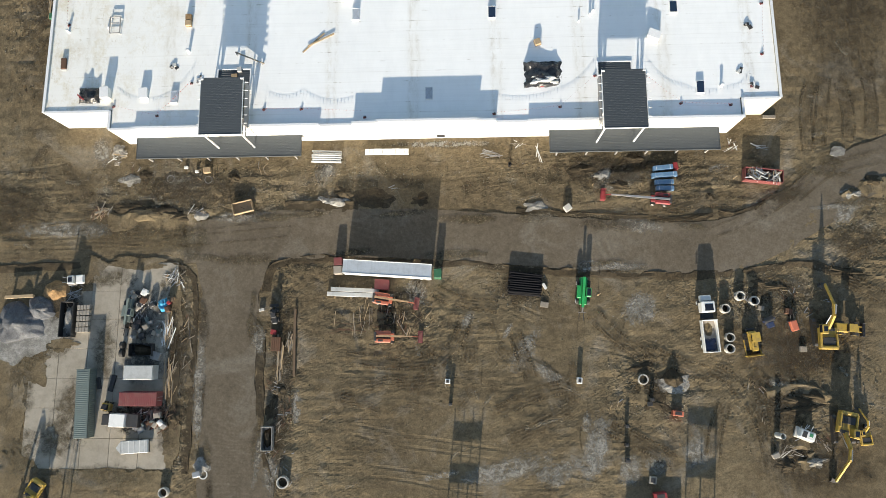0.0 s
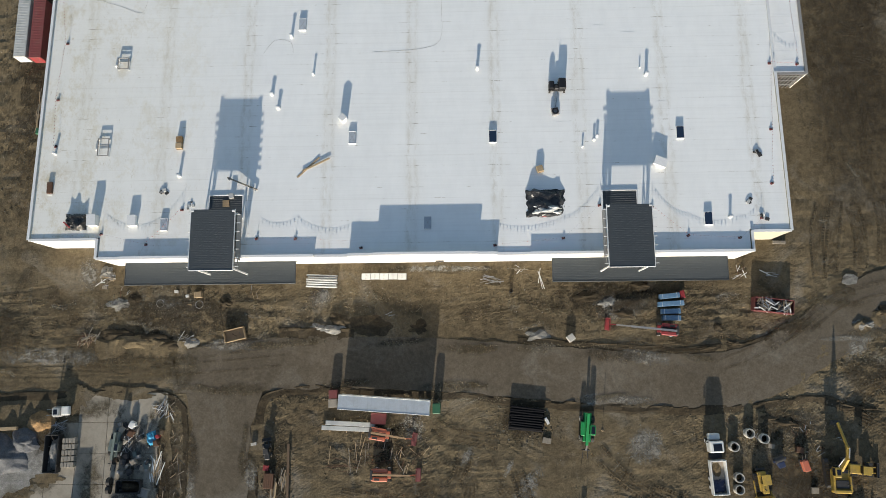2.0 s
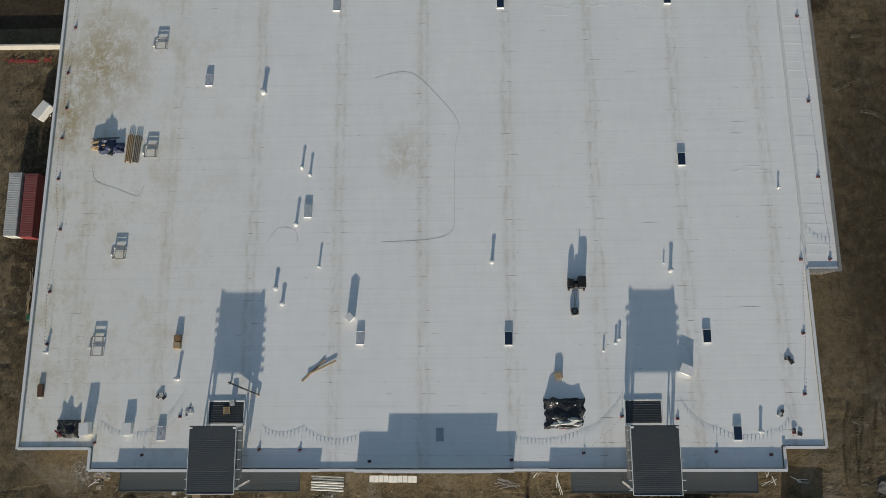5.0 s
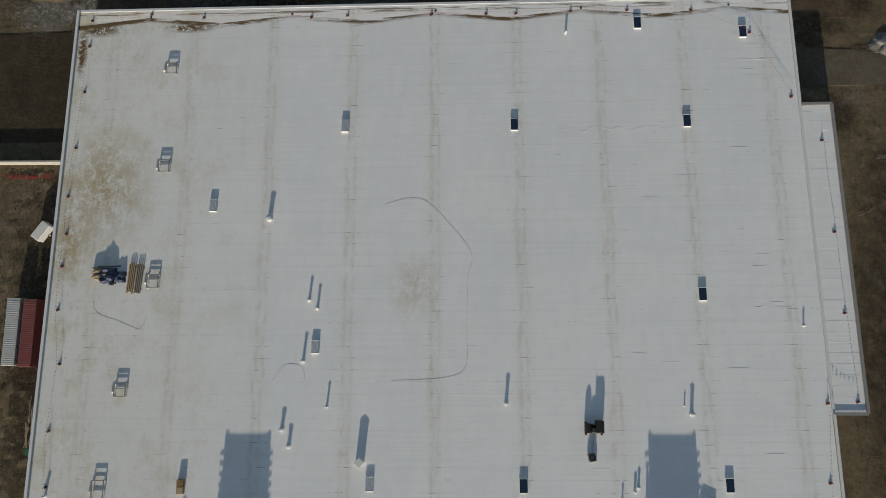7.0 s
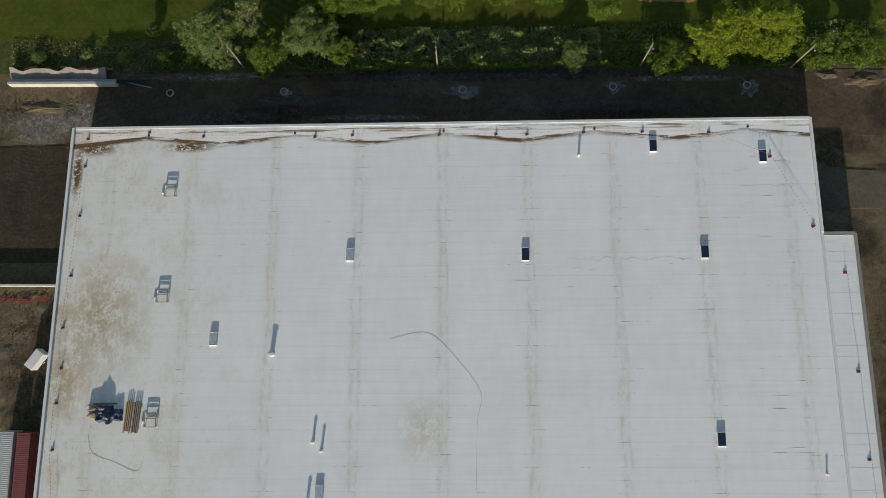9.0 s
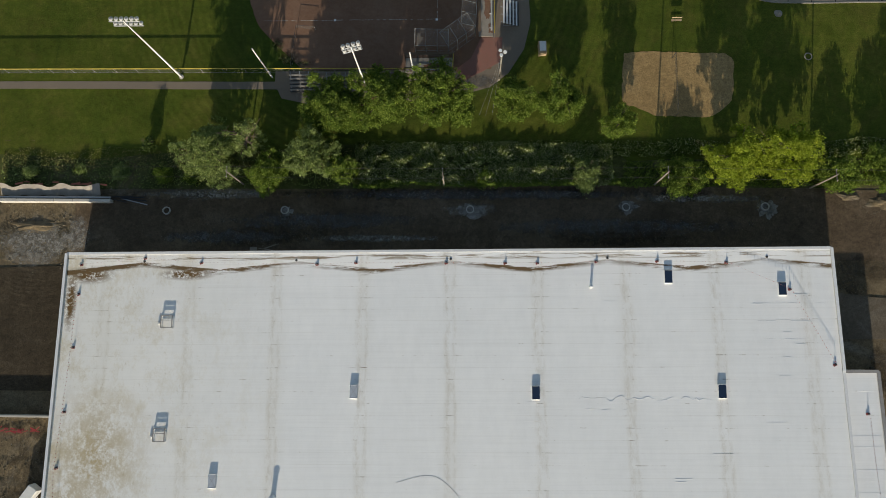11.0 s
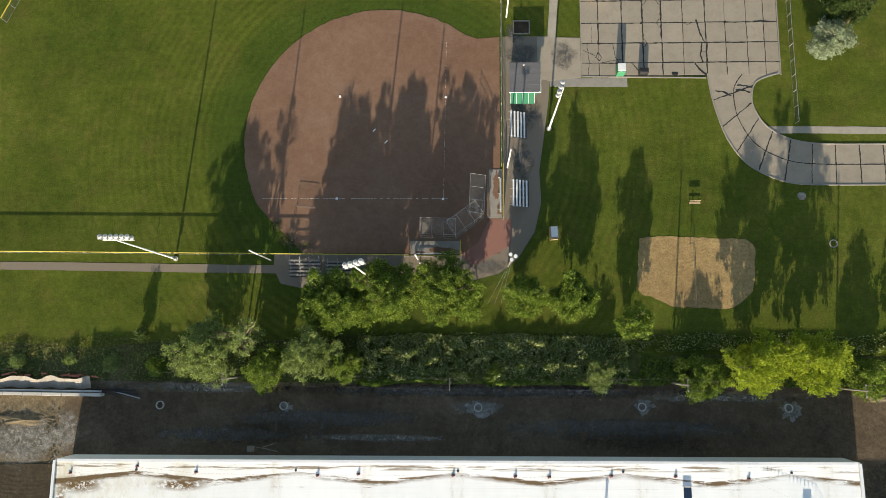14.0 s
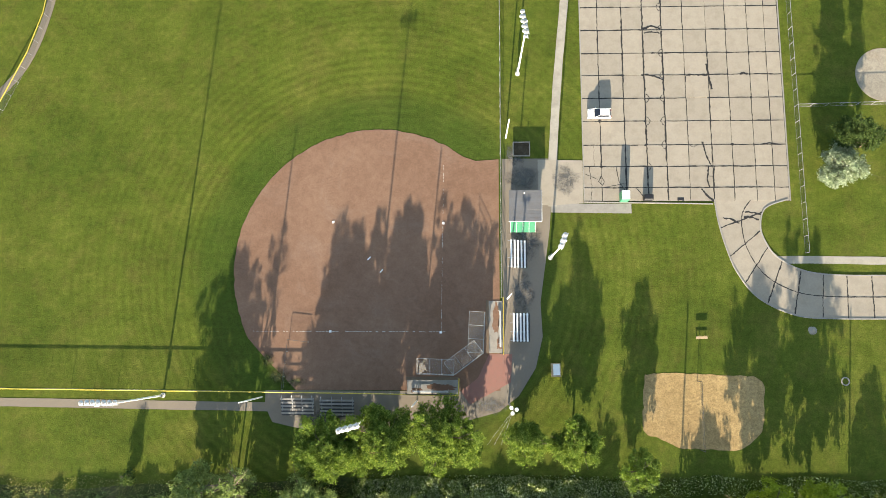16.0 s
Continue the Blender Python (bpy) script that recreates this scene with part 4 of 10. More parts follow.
for i, (x, y, rx, ry, rz, mt, lb) in enumerate((((36.2, -16.4, 4.2, 3.8, 0, "rubble_soft", "pale crushed stone spread on the earth"), (27.5, -41, 3.0, 8.5, -14, "rubble_soft", "pale dried slurry on the earth"), (20.5, -45, 6.0, 2.2, 25, "rubble_soft", "pale dried slurry on the earth"), (-26.5, -34, 1.3, 4.4, 0, "rubble_soft", "grey spilled concrete dust"), (-22.5, 10.0, 2.8, 2.4, 0, "rubble_soft", "grey spilled concrete dust"), (0, 15.3, 14, 0.9, 0, "rubble_soft", "pale concrete spill along the wall foot"), (15, -24, 6, 2.4, 55, "rubble_soft", "pale scraped clay on the earth"), (20, -28.6, 4, 1.4, -25, "rubble_soft", "pale scraped clay on the earth"), (12, -45, 12, 3.0, 14, "rubble_soft", "pale scraped clay on the earth"), (-5, -13.5, 3.5, 4, 0, "rubble_soft", "pale scraped clay on the earth"), (-30.8, -46, 2.0, 4.6, 0, "rubble_soft", "grey spilled stone"), (-66.5, 14, 2.6, 4.5, 10, "rubble_soft", "pale spilled stone at the building's corner"), (33.5, 8, 7, 2.6, 12, "rubble_soft", "pale scraped clay on the earth"), (45, -42, 3, 5, 0, "rubble_soft", "pale scraped clay on the earth"), (75.5, 2, 2.2, 6, -40, "rubble_soft", "grey loose stone at the road's edge"), (-50, 8, 6, 2.2, 0, "rubble_soft", "pale scraped clay on the earth")) + ((38, -44, 3.0, 3.5, 0, "rubble_soft", "pale dried slurry on the earth"), (61, -34, 8, 5.5, 0, "mud_soft", "churned damp earth"), (62, -23, 16, 9, 0, "mud_soft", "churned damp earth"), (66, -44, 14, 7, 0, "mud_soft", "churned damp earth"), (-60, -1.6, 14, 2.6, 0, "dirt_soft", "brown earth spread"), (60, -13, 10, 5, 0, "mud_soft", "churned damp earth"), (38, -31, 4.4, 4.4, 0, "mud_soft", "churned damp earth round the manhole"), (-48, 6, 18, 5, 0, "mud_soft", "churned damp earth"), (30, 10, 16, 4.5, 0, "mud_soft", "churned damp earth"), (14, -12.6, 5.5, 4, 0, "mud_soft", "churned damp earth"), (76, -4, 7, 4, 0, "mud_soft", "churned damp earth"), (-29.5, -30, 3.6, 20, 0, "mud_soft", "damp earth beside the side road"), (-48.5, -28, 2.6, 20, 0, "mud_soft", "damp earth beside the side road"), (-80, 60, 9, 45, 0, "mud_soft", "damp earth along the building"), (78, 60, 14, 55, 0, "mud_soft", "damp earth along the building"), (-86, 3, 14, 7, 0, "mud_soft", "churned damp earth")) + ((-10, -17, 8, 6, 0, "mud_soft", "churned damp earth"), (66, -24, 8, 5, 0, "mud_soft", "churned damp earth"), (-2.3, 133.6, 7, 1.8, 0, "rubble_soft", "grey concrete spill round the manhole"), (26.5, 134.2, 3, 1.6, 0, "rubble_soft", "grey concrete spill round the manhole"), (51.3, 133.8, 2.4, 2.2, 0, "rubble_soft", "grey concrete spill round the manhole"), (-30, 131.5, 24, 2.2, 0, "spill_and_dark", "damp dark streak on the base course"), (24, 130.5, 30, 2.0, 0, "spill_and_dark", "damp dark streak on the base course"), (-48, 128.5, 18, 1.6, 0, "spill_and_dark", "damp dark streak on the base course"), (0, 136.4, 44, 1.2, 0, "spill_and_dark", "grey loose stone at the site edge"), (-52, 136.6, 18, 1.4, 0, "rubble_soft", "grey loose stone at the site edge"), (-20, 128.2, 16, 0.9, 0, "rubble_soft", "pale dried streak on the base course"), (40, 135.6, 18, 1.0, 0, "rubble_soft", "grey loose stone at the site edge"), (-84, 127.5, 11, 4.4, 0, "rubble_soft", "grey crushed stone beside the trench"), (-48.5, -3.4, 6, 5.4, 0, "dirt_soft", "brown earth spread over the road"), (-72, -1.2, 14, 2.2, 0, "rubble_soft", "yellow clay spread over the earth"), (-35, 1.2, 3.5, 1.6, 0, "spill_and_dark", "grey slurry beside the timber box")) + ((-44.6, -30, 1.4, 16, 0, "rubble_soft", "grey loose stone along the side road"),))):
    soft_patch(lb, x, y, rx, ry, 0.082 + 0.0012 * i, mt, rz)



for i, (x, y, rx, ry, rz) in enumerate(((36.0, -16.2, 3.6, 4.0, 20), (37.2, -17.4, 2.6, 2.0, -30), (28.5, -40.0, 2.4, 5.0, -10), (27.0, -44.0, 4.4, 3.0, 20), (21.0, -46.5, 4.0, 1.6, 30), (26.0, -37.0, 1.4, 3.0, 0), (-22.0, 10.2, 2.4, 2.2, 0), (33.6, -45.0, 3.0, 4.0, 0), (18.6, -27.4, 3.2, 0.9, -28), (12.0, -20.5, 2.6, 0.7, 60), (15.6, -23.0, 2.8, 0.6, 55), (0.0, -46.0, 5.0, 0.9, 10), (5.0, -18.0, 3.0, 1.2, 60), (52.0, 10.0, 3.0, 1.2, 10), (60.0, -30.0, 3.0, 1.0, -20))):
    soft_patch("pale dried slurry and dust on the earth", x, y, rx, ry, 0.128 + 0.0015 * i, "rubble_soft", rz)
for i, (x, y, rx, ry, rz, mt) in enumerate(((68, 122.6, 9.0, 3.4, 0, "mud_soft"), (76, 129, 4.5, 7.0, 10, "mud_soft"), (66, 119.5, 5.0, 2.2, -8, "mud_soft"), (82, 110, 8.0, 1.2, 2, "dirt_soft"), (78, 117.6, 9.0, 1.3, -3, "dirt_soft"), (70, 104, 5.0, 6.0, 0, "mud_soft"), (-76, 128.5, 3.0, 5.0, 0, "rubble_soft"), (-84, 124.5, 7.0, 2.0, 0, "rubble_soft"), (0, 136.6, 60, 1.6, 0, "mud_soft"), (-40, 129, 18, 3.0, 4, "mud_soft"), (24, 128.5, 20, 3.0, -3, "mud_soft"))):
    soft_patch("dark earth trodden over the edge of the paving", x, y, rx, ry, 0.11 + 0.0015 * i, mt, rz)
rd_ = random.Random(64)
for i in range(46):
    line, wide = (ROAD, 4.4) if i < 30 else (LANE, 5.6)
    q = rd_.choice(line[4:-4])
    side = rd_.choice((-1, 1)) * wide * rd_.uniform(0.75, 1.05)
    x, y = (q.x + rd_.uniform(-2, 2), q.y + side) if line is ROAD else (q.x + side, q.y + rd_.uniform(-2, 2))
    soft_patch("loose earth and dust along the road's edge", x, y, *((rd_.uniform(3, 8), rd_.uniform(0.8, 1.8)) if line is ROAD else (rd_.uniform(0.8, 1.8), rd_.uniform(3, 8))), 0.15 + 0.0008 * i, rd_.choice(("dirt_soft", "dirt_soft", "rubble_soft", "mud_soft")), rd_.uniform(-8, 8))


def ribbon_marks(lines, kind, width, gauge, z0):
    """Prints pressed into the ground along smooth lines; gauge: distance of the two tracks, 0 for one."""
    vs, fs, uvs = [], [], []
    for k, pts in enumerate(lines):
        line = smooth_line(pts, 0.6)
        le, ri = band(line, 2.0)
        for off in ((-gauge / 2, gauge / 2) if gauge else (0.0,)):
            o = len(vs)
            for i, p in enumerate(line):
                d = le[i] - p
                for side, vv in ((-0.5, 0.0), (0.5, 1.0)):
                    w = off + side * width * (1 + 0.3 * noise.noise((p.x * 0.7, p.y * 0.7, k)))
                    vs.append((p.x + d.x * w, p.y + d.y * w, z0 + 0.0004 * k))
                    uvs.append((i * 0.6, vv))
            fs += [(o + 2 * i, o + 2 * i + 2, o + 2 * i + 3, o + 2 * i + 1) for i in range(len(line) - 1)]
    me = bpy.data.meshes.new("wheel_prints")
    me.from_pydata(vs, [], fs)
    layer = me.uv_layers.new(name="UVMap")
    for lp in me.loops:
        layer.data[lp.index].uv = uvs[lp.vertex_index]
    me.materials.append(M[kind])
    me.update()
    return tagged(new("wheel_prints", me), "wheel and crawler prints in the worked earth", "tyre marks", kind="structure")


MID_PRINTS = [[(2.0, -16.5), (0.4, -20.6), (-3.2, -24.7)], [(4.6, -17.0), (3.0, -22.1), (-0.6, -26.2)], [(8.2, -19.1), (10.2, -23.1), (12.7, -26.1)], [(13.3, -20.6), (14.8, -25.1), (16.2, -29.1)], [(5.6, -20.1), (5.3, -23.1), (5.0, -26.2)],
              [(-1.2, -12.9), (3.0, -14.9), (10.3, -16.0)], [(-19.6, -32.3), (-12.4, -30.2), (-1.1, -29.2)], [(10.1, -35.1), (16.2, -32.1), (23.3, -30.1)], [(12.0, -39.9), (18.1, -37.0), (23.2, -34.0)], [(-17.7, -25.2), (-9.4, -26.2), (-1.1, -25.7)]]
EAST_PRINTS = [[(55.7, -27.6), (57.6, -30.2), (59.5, -33.3)], [(61.1, -26.1), (61.8, -30.2), (59.3, -35.3)], [(63.3, -25.0), (66.6, -28.6)], [(48.9, -27.2), (51.5, -28.7), (53.4, -31.3)], [(71.4, -10.1), (75.4, -6.9), (80.4, -5.2)],
               [(74.0, -11.2), (76.5, -12.3), (80.0, -14.4)], [(36.9, -24.1), (42.1, -26.1), (48.4, -28.2)], [(27.6, -17.1), (31.7, -21.4), (36.9, -25.1)], [(55.3, -33.3), (57.1, -37.4), (57.8, -42.4)], [(30.0, -37.6), (36.2, -40.5), (41.2, -43.5)], [(50.6, -33.4), (48.8, -37.9), (48.0, -42.5)]]
NORTH_PRINTS = [[(58.9, 1.2), (64.5, 4.7), (69.2, 8.7)], [(43.3, 2.3), (49.8, 3.8), (56.6, 3.2)], [(73.3, 27.9), (72.2, 21.0), (71.1, 14.3)], [(70.7, 26.9), (69.2, 21.1), (69.1, 13.3)], [(76.2, 26.8), (77.1, 20.5), (76.6, 15.3)], [(81.2, 27.8), (81.6, 22.0), (80.8, 16.3)],
                [(28.2, 6.4), (33.3, 9.4), (38.4, 11.5)], [(32.0, 0.3), (39.8, 0.8), (46.7, 1.3)], [(44.5, 6.3), (48.6, 8.3), (54.0, 9.3)], [(-64.8, 7.8), (-56.5, 7.5), (-46.3, 8.3)], [(-82.7, 10.0), (-75.3, 9.5), (-68.4, 8.4)], [(-73.5, 12.1), (-72.1, 8.4), (-68.1, 4.8)]]
RUTS = [[(-85.0, 2.8), (-77.2, 2.0), (-64.3, 1.7)], [(-85.3, 5.4), (-81.1, 4.8), (-76.0, 1.2)], [(-84.5, -1.3), (-78.3, -1.9), (-72.6, -2.4)], [(-84.1, -5.4), (-73.8, -5.9), (-63.7, -5.4), (-51.5, -4.9)], [(-69.0, -2.4), (-53.7, -3.4), (-38.6, -2.5), (-28.6, -1.5)],
        [(-64.2, 0.7), (-55.9, -0.4), (-46.8, -0.4), (-38.7, 0.6), (-32.2, 1.6)], [(50.4, -2.2), (58.4, 1.2), (65.6, 7.2), (71.9, 11.7), (81.8, 14.2)], [(66, 4.4), (73, 9.4), (82, 11.8)]]
ribbon_marks(MID_PRINTS, "print_comb", 3.2, 0.0, 0.14)
ribbon_marks(EAST_PRINTS, "print_comb", 2.8, 0.0, 0.145)
ribbon_marks(EAST_PRINTS, "print_bar", 0.65, 2.4, 0.15)
ribbon_marks(MID_PRINTS[1::2] + NORTH_PRINTS[:8], "print_bar", 0.6, 2.2, 0.152)
ribbon_marks(NORTH_PRINTS, "print_comb", 2.6, 0.0, 0.15)
ribbon_marks(RUTS, "print_rut", 0.5, 1.9, 0.155)
rt_ = random.Random(31)
for kind, n_, w_, lo_, hi_ in (("print_rut", 28, 0.35, 2.0, 7.0), ("print_pale", 40, 0.9, 1.5, 5.5), ("print_comb", 34, 2.4, 3.0, 8.0)):
    marks = []
    for k in range(n_):
        x, y = rt_.choice(((rt_.uniform(-26, 74), rt_.uniform(-50, -12)), (rt_.uniform(-84, 70), rt_.uniform(4, 12)), (rt_.uniform(-24, 60), rt_.uniform(-46, -12)), (rt_.uniform(-84, -50), rt_.uniform(-7, 14)), (rt_.uniform(70, 84), rt_.uniform(14, 100))))
        a, l_, bend = radians(rt_.choice((0, 0, 12, -14, 60, -65, 90)) + rt_.uniform(-18, 18)), rt_.uniform(lo_, hi_), rt_.uniform(-0.3, 0.3)
        dx, dy = math.cos(a) * l_ / 2, math.sin(a) * l_ / 2
        marks.append([(x - dx, y - dy), (x - dy * bend, y + dx * bend), (x + dx, y + dy)])
    ribbon_marks(marks, kind, w_, 0.0, 0.16)

for x, y, rx, ry, sd in ((-2.0, 133.4, 2.6, 1.3, 3.0), (26.6, 134.0, 1.6, 1.0, 5.0), (51.8, 133.6, 1.5, 1.6, 8.0), (-36.6, 133.4, 1.1, 0.8, 2.0)):
    tagged(part("spill", blob(x, y, rx, ry, 0.1, sd, 0.04, 0.7), M["rubble"]), "pale concrete spill round the manhole", "ground patch", kind="structure")

# concrete yard in the southwest, slab by slab
yard = tagged(new("pavement"), "stained concrete yard slabs", "pavement", kind="structure")
for i in range(5):
    for j in range(7):
        x, y = -74.2 + i * 5.4, -42.6 + j * 5.4
        if (i == 0 and j > 3) or (i == 1 and j > 5) or j < 0:
            continue
        part("slab", S().box(x, y, -0.08, 5.34, 5.34, 0.17 + 0.01 * random.random(), 0, 0.02), M["concrete"], yard)
for i, (x, y, rx, ry, mt) in enumerate(((-73.5, -22, 6.5, 6.0, "dirt_soft"), (-64, -10.4, 9, 2.6, "dirt_soft"), (-51, -12, 3.2, 4.5, "dirt_soft"), (-77, -43, 4.5, 6, "dirt_soft"), (-50.2, -36, 3.0, 9, "mud_soft"), (-78, -31, 3.5, 9, "dirt_soft"),
                                            (-62, -46.5, 14, 2.8, "dirt_soft"), (-50.2, -22, 2.0, 9, "mud_soft"), (-56, -17, 6, 7, "spill_and_dark"), (-55.5, -26, 6, 5, "spill_and_dark"), (-70, -40, 6, 5, "dirt_soft"), (-63, -24, 3, 8, "dirt_soft"), (-55.5, -36, 6, 4, "spill_and_dark"), (-68, -34, 5, 7, "dirt_soft"), (-57, -36, 6, 4, "mud_soft"), (-71, -15, 5, 6, "mud_soft"))):
    soft_patch("brown earth trodden over the concrete", x, y, rx, ry, 0.135 + 0.0015 * i, mt)

for i, (x, y, rx, ry, mt) in enumerate(((-77.4, -25.6, 5.4, 4.6, "dirt"), (-72.4, -20.6, 3.0, 3.4, "dirt"), (-78.2, -46.2, 3.6, 3.2, "dirt"), (-64, -46.9, 9, 1.7, "dirt"), (-54, -47.2, 5, 2.0, "dirt"), (-49.4, -41, 1.6, 5.0, "dirt"), (-49.6, -28, 1.1, 6.0, "mud"), (-49.8, -16, 1.2, 5.0, "dirt"), (-66.6, -8.6, 2.4, 2.2, "dirt"), (-57.5, -7.6, 5.0, 1.3, "dirt"), (-78.6, -35, 1.8, 5.0, "dirt"), (-70.4, -22.6, 2.6, 0.9, "dirt"))):
    tagged(part("spill", blob(x, y, rx, ry, 0.128 + 0.002 * i, i * 2.7, 0.12, 0.55, 96), M[mt]), "brown earth spread over the edge of the concrete", "ground patch", kind="structure")

# ---- park ----
def park_edge(x):
    return 145.6 + 1.1 * noise.noise((x * 0.06, 3.1, 0)) - (2.5 if x > 26 else 0) - (1.5 if x < -50 else 0)


edge = [(x, park_edge(x)) for x in np.arange(-120, 121, 3.0)]
tagged(part("lawn", S().prism(edge + [(1200, 146), (1200, 1500), (-1200, 1500), (-1200, 146)], -0.06, 0.05), M["grass"]), "mown green grass with mowing rings", "lawn", kind="structure")
tagged(part("ground", S().prism([(-120, 137.6), (120, 137.6), (120, 148), (-120, 148)], -0.06, 0.045), M["rough_grass"]), "rough grass and bare earth under the hedge", "ground", kind="structure")

CX, CY, R = -20.5, 182.6, 26.1
arc = [(CX + R * math.cos(a), CY + R * math.sin(a)) for a in np.linspace(math.atan2(20.5, 15.2), math.radians(209), 70)]
arc = [(x + 0.25 * noise.noise((x, y, 0)), y + 0.25 * noise.noise((x, y, 5))) for x, y in arc]
tagged(part("infield", S().prism(arc + [(-40.5, 166.8), (-38, 164.4), (-34.5, 161.0), (1.75, 161.0), (1.75, 202.9), (-2.5, 202.6)], -0.05, 0.085), M["infield"]), "reddish-brown clay softball infield", "infield", kind="structure")
for i, (x, y, rx, ry) in enumerate(((-37.6, 163.4, 2.4, 2.2), (-39.6, 166.2, 1.6, 2.0), (-34.4, 162.4, 2.4, 1.1))):
    soft_patch("thin grass creeping over the clay", x, y, rx, ry, 0.09 + 0.002 * i, "grass_soft")
HOME, FIRST, SECOND, THIRD = (-8.8, 171.2), (-8.4, 190.95), (-28.6, 191.2), (-28.6, 171.3)
chalk, rc_ = S(), random.Random(8)
for k in range(58):
    if rc_.random() < 0.82:
        chalk.box(-42.4 + k * 0.6, 171.3 + rc_.uniform(-0.02, 0.02), 0.086, rc_.uniform(0.35, 0.6), rc_.uniform(0.05, 0.09), 0.012, 0, 0.002)
    if rc_.random() < 0.62:
        chalk.box(-8.7 + k * 0.0061, 171.6 + k * 0.58, 0.086, rc_.uniform(0.04, 0.07), rc_.uniform(0.2, 0.58), 0.012, 0, 0.002)
tagged(part("foul_line", chalk, M["concrete_pale"]), "thin white chalk foul lines", "chalk line", kind="structure")
court = smooth_line([(27.0, 164.0), (32, 164.3), (40, 163.9), (46.6, 163.3), (47.2, 159), (46.6, 154.6), (44.4, 152.4), (41.6, 151.2), (37, 151.4), (32.6, 151.6), (29, 153.2), (26.6, 154.2), (26.5, 159), (27.0, 164.0)], 0.6)[:-1]
court = [(p.x + 0.25 * noise.noise((p.x, p.y, 0)), p.y + 0.25 * noise.noise((p.x, p.y, 3))) for p in court][::-1]
tagged(part("court_sand", S().prism(court, -0.05, 0.085), M["court_sand"]), "yellow sand volleyball court", "sand court", kind="structure")
tagged(part("sand_circle", S().lathe(72.6, 218.6, [(5.2, -0.05), (5.1, 0.085)], 40), M["pale_sand"]), "round pale sand patch", "sand patch", kind="structure")

# paths
def path_strip(label, pts, w, material, z=0.09, name="path", ragged=0.12):
    return tagged(part(name, strip(smooth_line(pts, 1.0), w, z, 0.14, ragged, z * 90), material), label, "path", kind="structure")


path_strip("narrow grey asphalt path along the fence", [(-120, 158.6), (-88, 158.5), (-60, 158.2), (-38, 158.0)], 1.5, M["asphalt"])
path_strip("narrow pale concrete path", [(11.5, 194), (11.7, 203), (12.8, 218), (14.4, 234), (17, 262)], 1.55, M["concrete"])
path_strip("narrow pale concrete path", [(50.2, 184.2), (58, 184.2), (72, 184.0), (110, 183.6)], 1.35, M["concrete"], 0.08)
path_strip("grey asphalt path at the outfield corner", [(-96, 214), (-89.5, 222), (-86, 232), (-84, 245)], 1.6, M["asphalt"])
tagged(part("pavement", S().prism([(-39.9, 160.9), (-39.9, 158.2), (-38.5, 155.4), (-33, 154.2), (-22, 153.8), (-5, 155.6), (1.5, 157.4), (5.0, 160.2), (8.0, 165.0), (9.3, 170.5), (9.0, 176.5), (10.0, 183.5), (10.9, 190.0), (11.2, 194.2), (11.0, 203), (2.3, 203), (2.3, 168), (-4.0, 160.9)], -0.05, 0.072), M["asphalt"]), "worn grey asphalt walk round the diamond", "pavement", kind="structure")
tagged(part("pavement", S().prism([(-5.2, 160.9), (-3.6, 158.6), (3.6, 162.5), (3.9, 167.4), (-0.2, 167.4), (-2.2, 163.2)], 0.0, 0.1), M["red_pavers"]), "faded red paving beside the dugouts", "pavement", kind="structure")
tagged(part("pavement", S().prism([(8.9, 194.3), (11.2, 194.2), (17.1, 194.6), (17.1, 202.6), (8.9, 202.8)], 0.0, 0.1), M["park_concrete"]), "worn concrete apron beside the booth", "pavement", kind="structure")

# ---- site building ----
building = thing("building", "long single-storey white building with flat membrane roof, under construction", "building", -7, 70, 0, 0.55)


def roof_z(v):
    return 6.9 - 0.0265 * (v + 8)


def roof_slab(u0, u1, v0, v1, drop=0.0, thick=0.35, wrinkle=0.0, n=1):
    vs = [(u0, v0, roof_z(v0) - drop), (u1, v0, roof_z(v0) - drop), (u1, v1, roof_z(v1) - drop), (u0, v1, roof_z(v1) - drop)]
    vs += [(x, y, z - thick) for x, y, z in vs]
    return S().add(vs, [(0, 1, 2, 3), (7, 6, 5, 4), (4, 5, 1, 0), (5, 6, 2, 1), (6, 7, 3, 2), (7, 4, 0, 3)])


part("roof", roof_slab(-66.8, 67.2, -49.6, 54.9), M["membrane"], building, "white welded roof membrane with seams and stains")
part("roof", roof_slab(-54.2, 60.3, -53.1, -49.6), M["membrane"], building)
part("roof", roof_slab(67.2, 73.25, -20.4, 33.8, 0.9), M["membrane"], building, "lower white roof over the side wing")


def wall(u0, v0, u1, v1, z1, material, z1b=None, t=0.3):
    """Upright wall panel along a line; its top may slope."""
    z1b = z1 if z1b is None else z1b
    d = Vector((u1 - u0, v1 - v0)).normalized()
    q = Vector((-d.y, d.x)) * t / 2
    ring_ = [(u0 - q.x, v0 - q.y), (u1 - q.x, v1 - q.y), (u1 + q.x, v1 + q.y), (u0 + q.x, v0 + q.y)]
    vs = [(x, y, -0.3) for x, y in ring_] + [(x, y, z) for (x, y), z in zip(ring_, (z1, z1b, z1b, z1))]
    return S().add(vs, [(3, 2, 1, 0), (4, 5, 6, 7), (0, 1, 5, 4), (1, 2, 6, 5), (2, 3, 7, 6), (3, 0, 4, 7)])


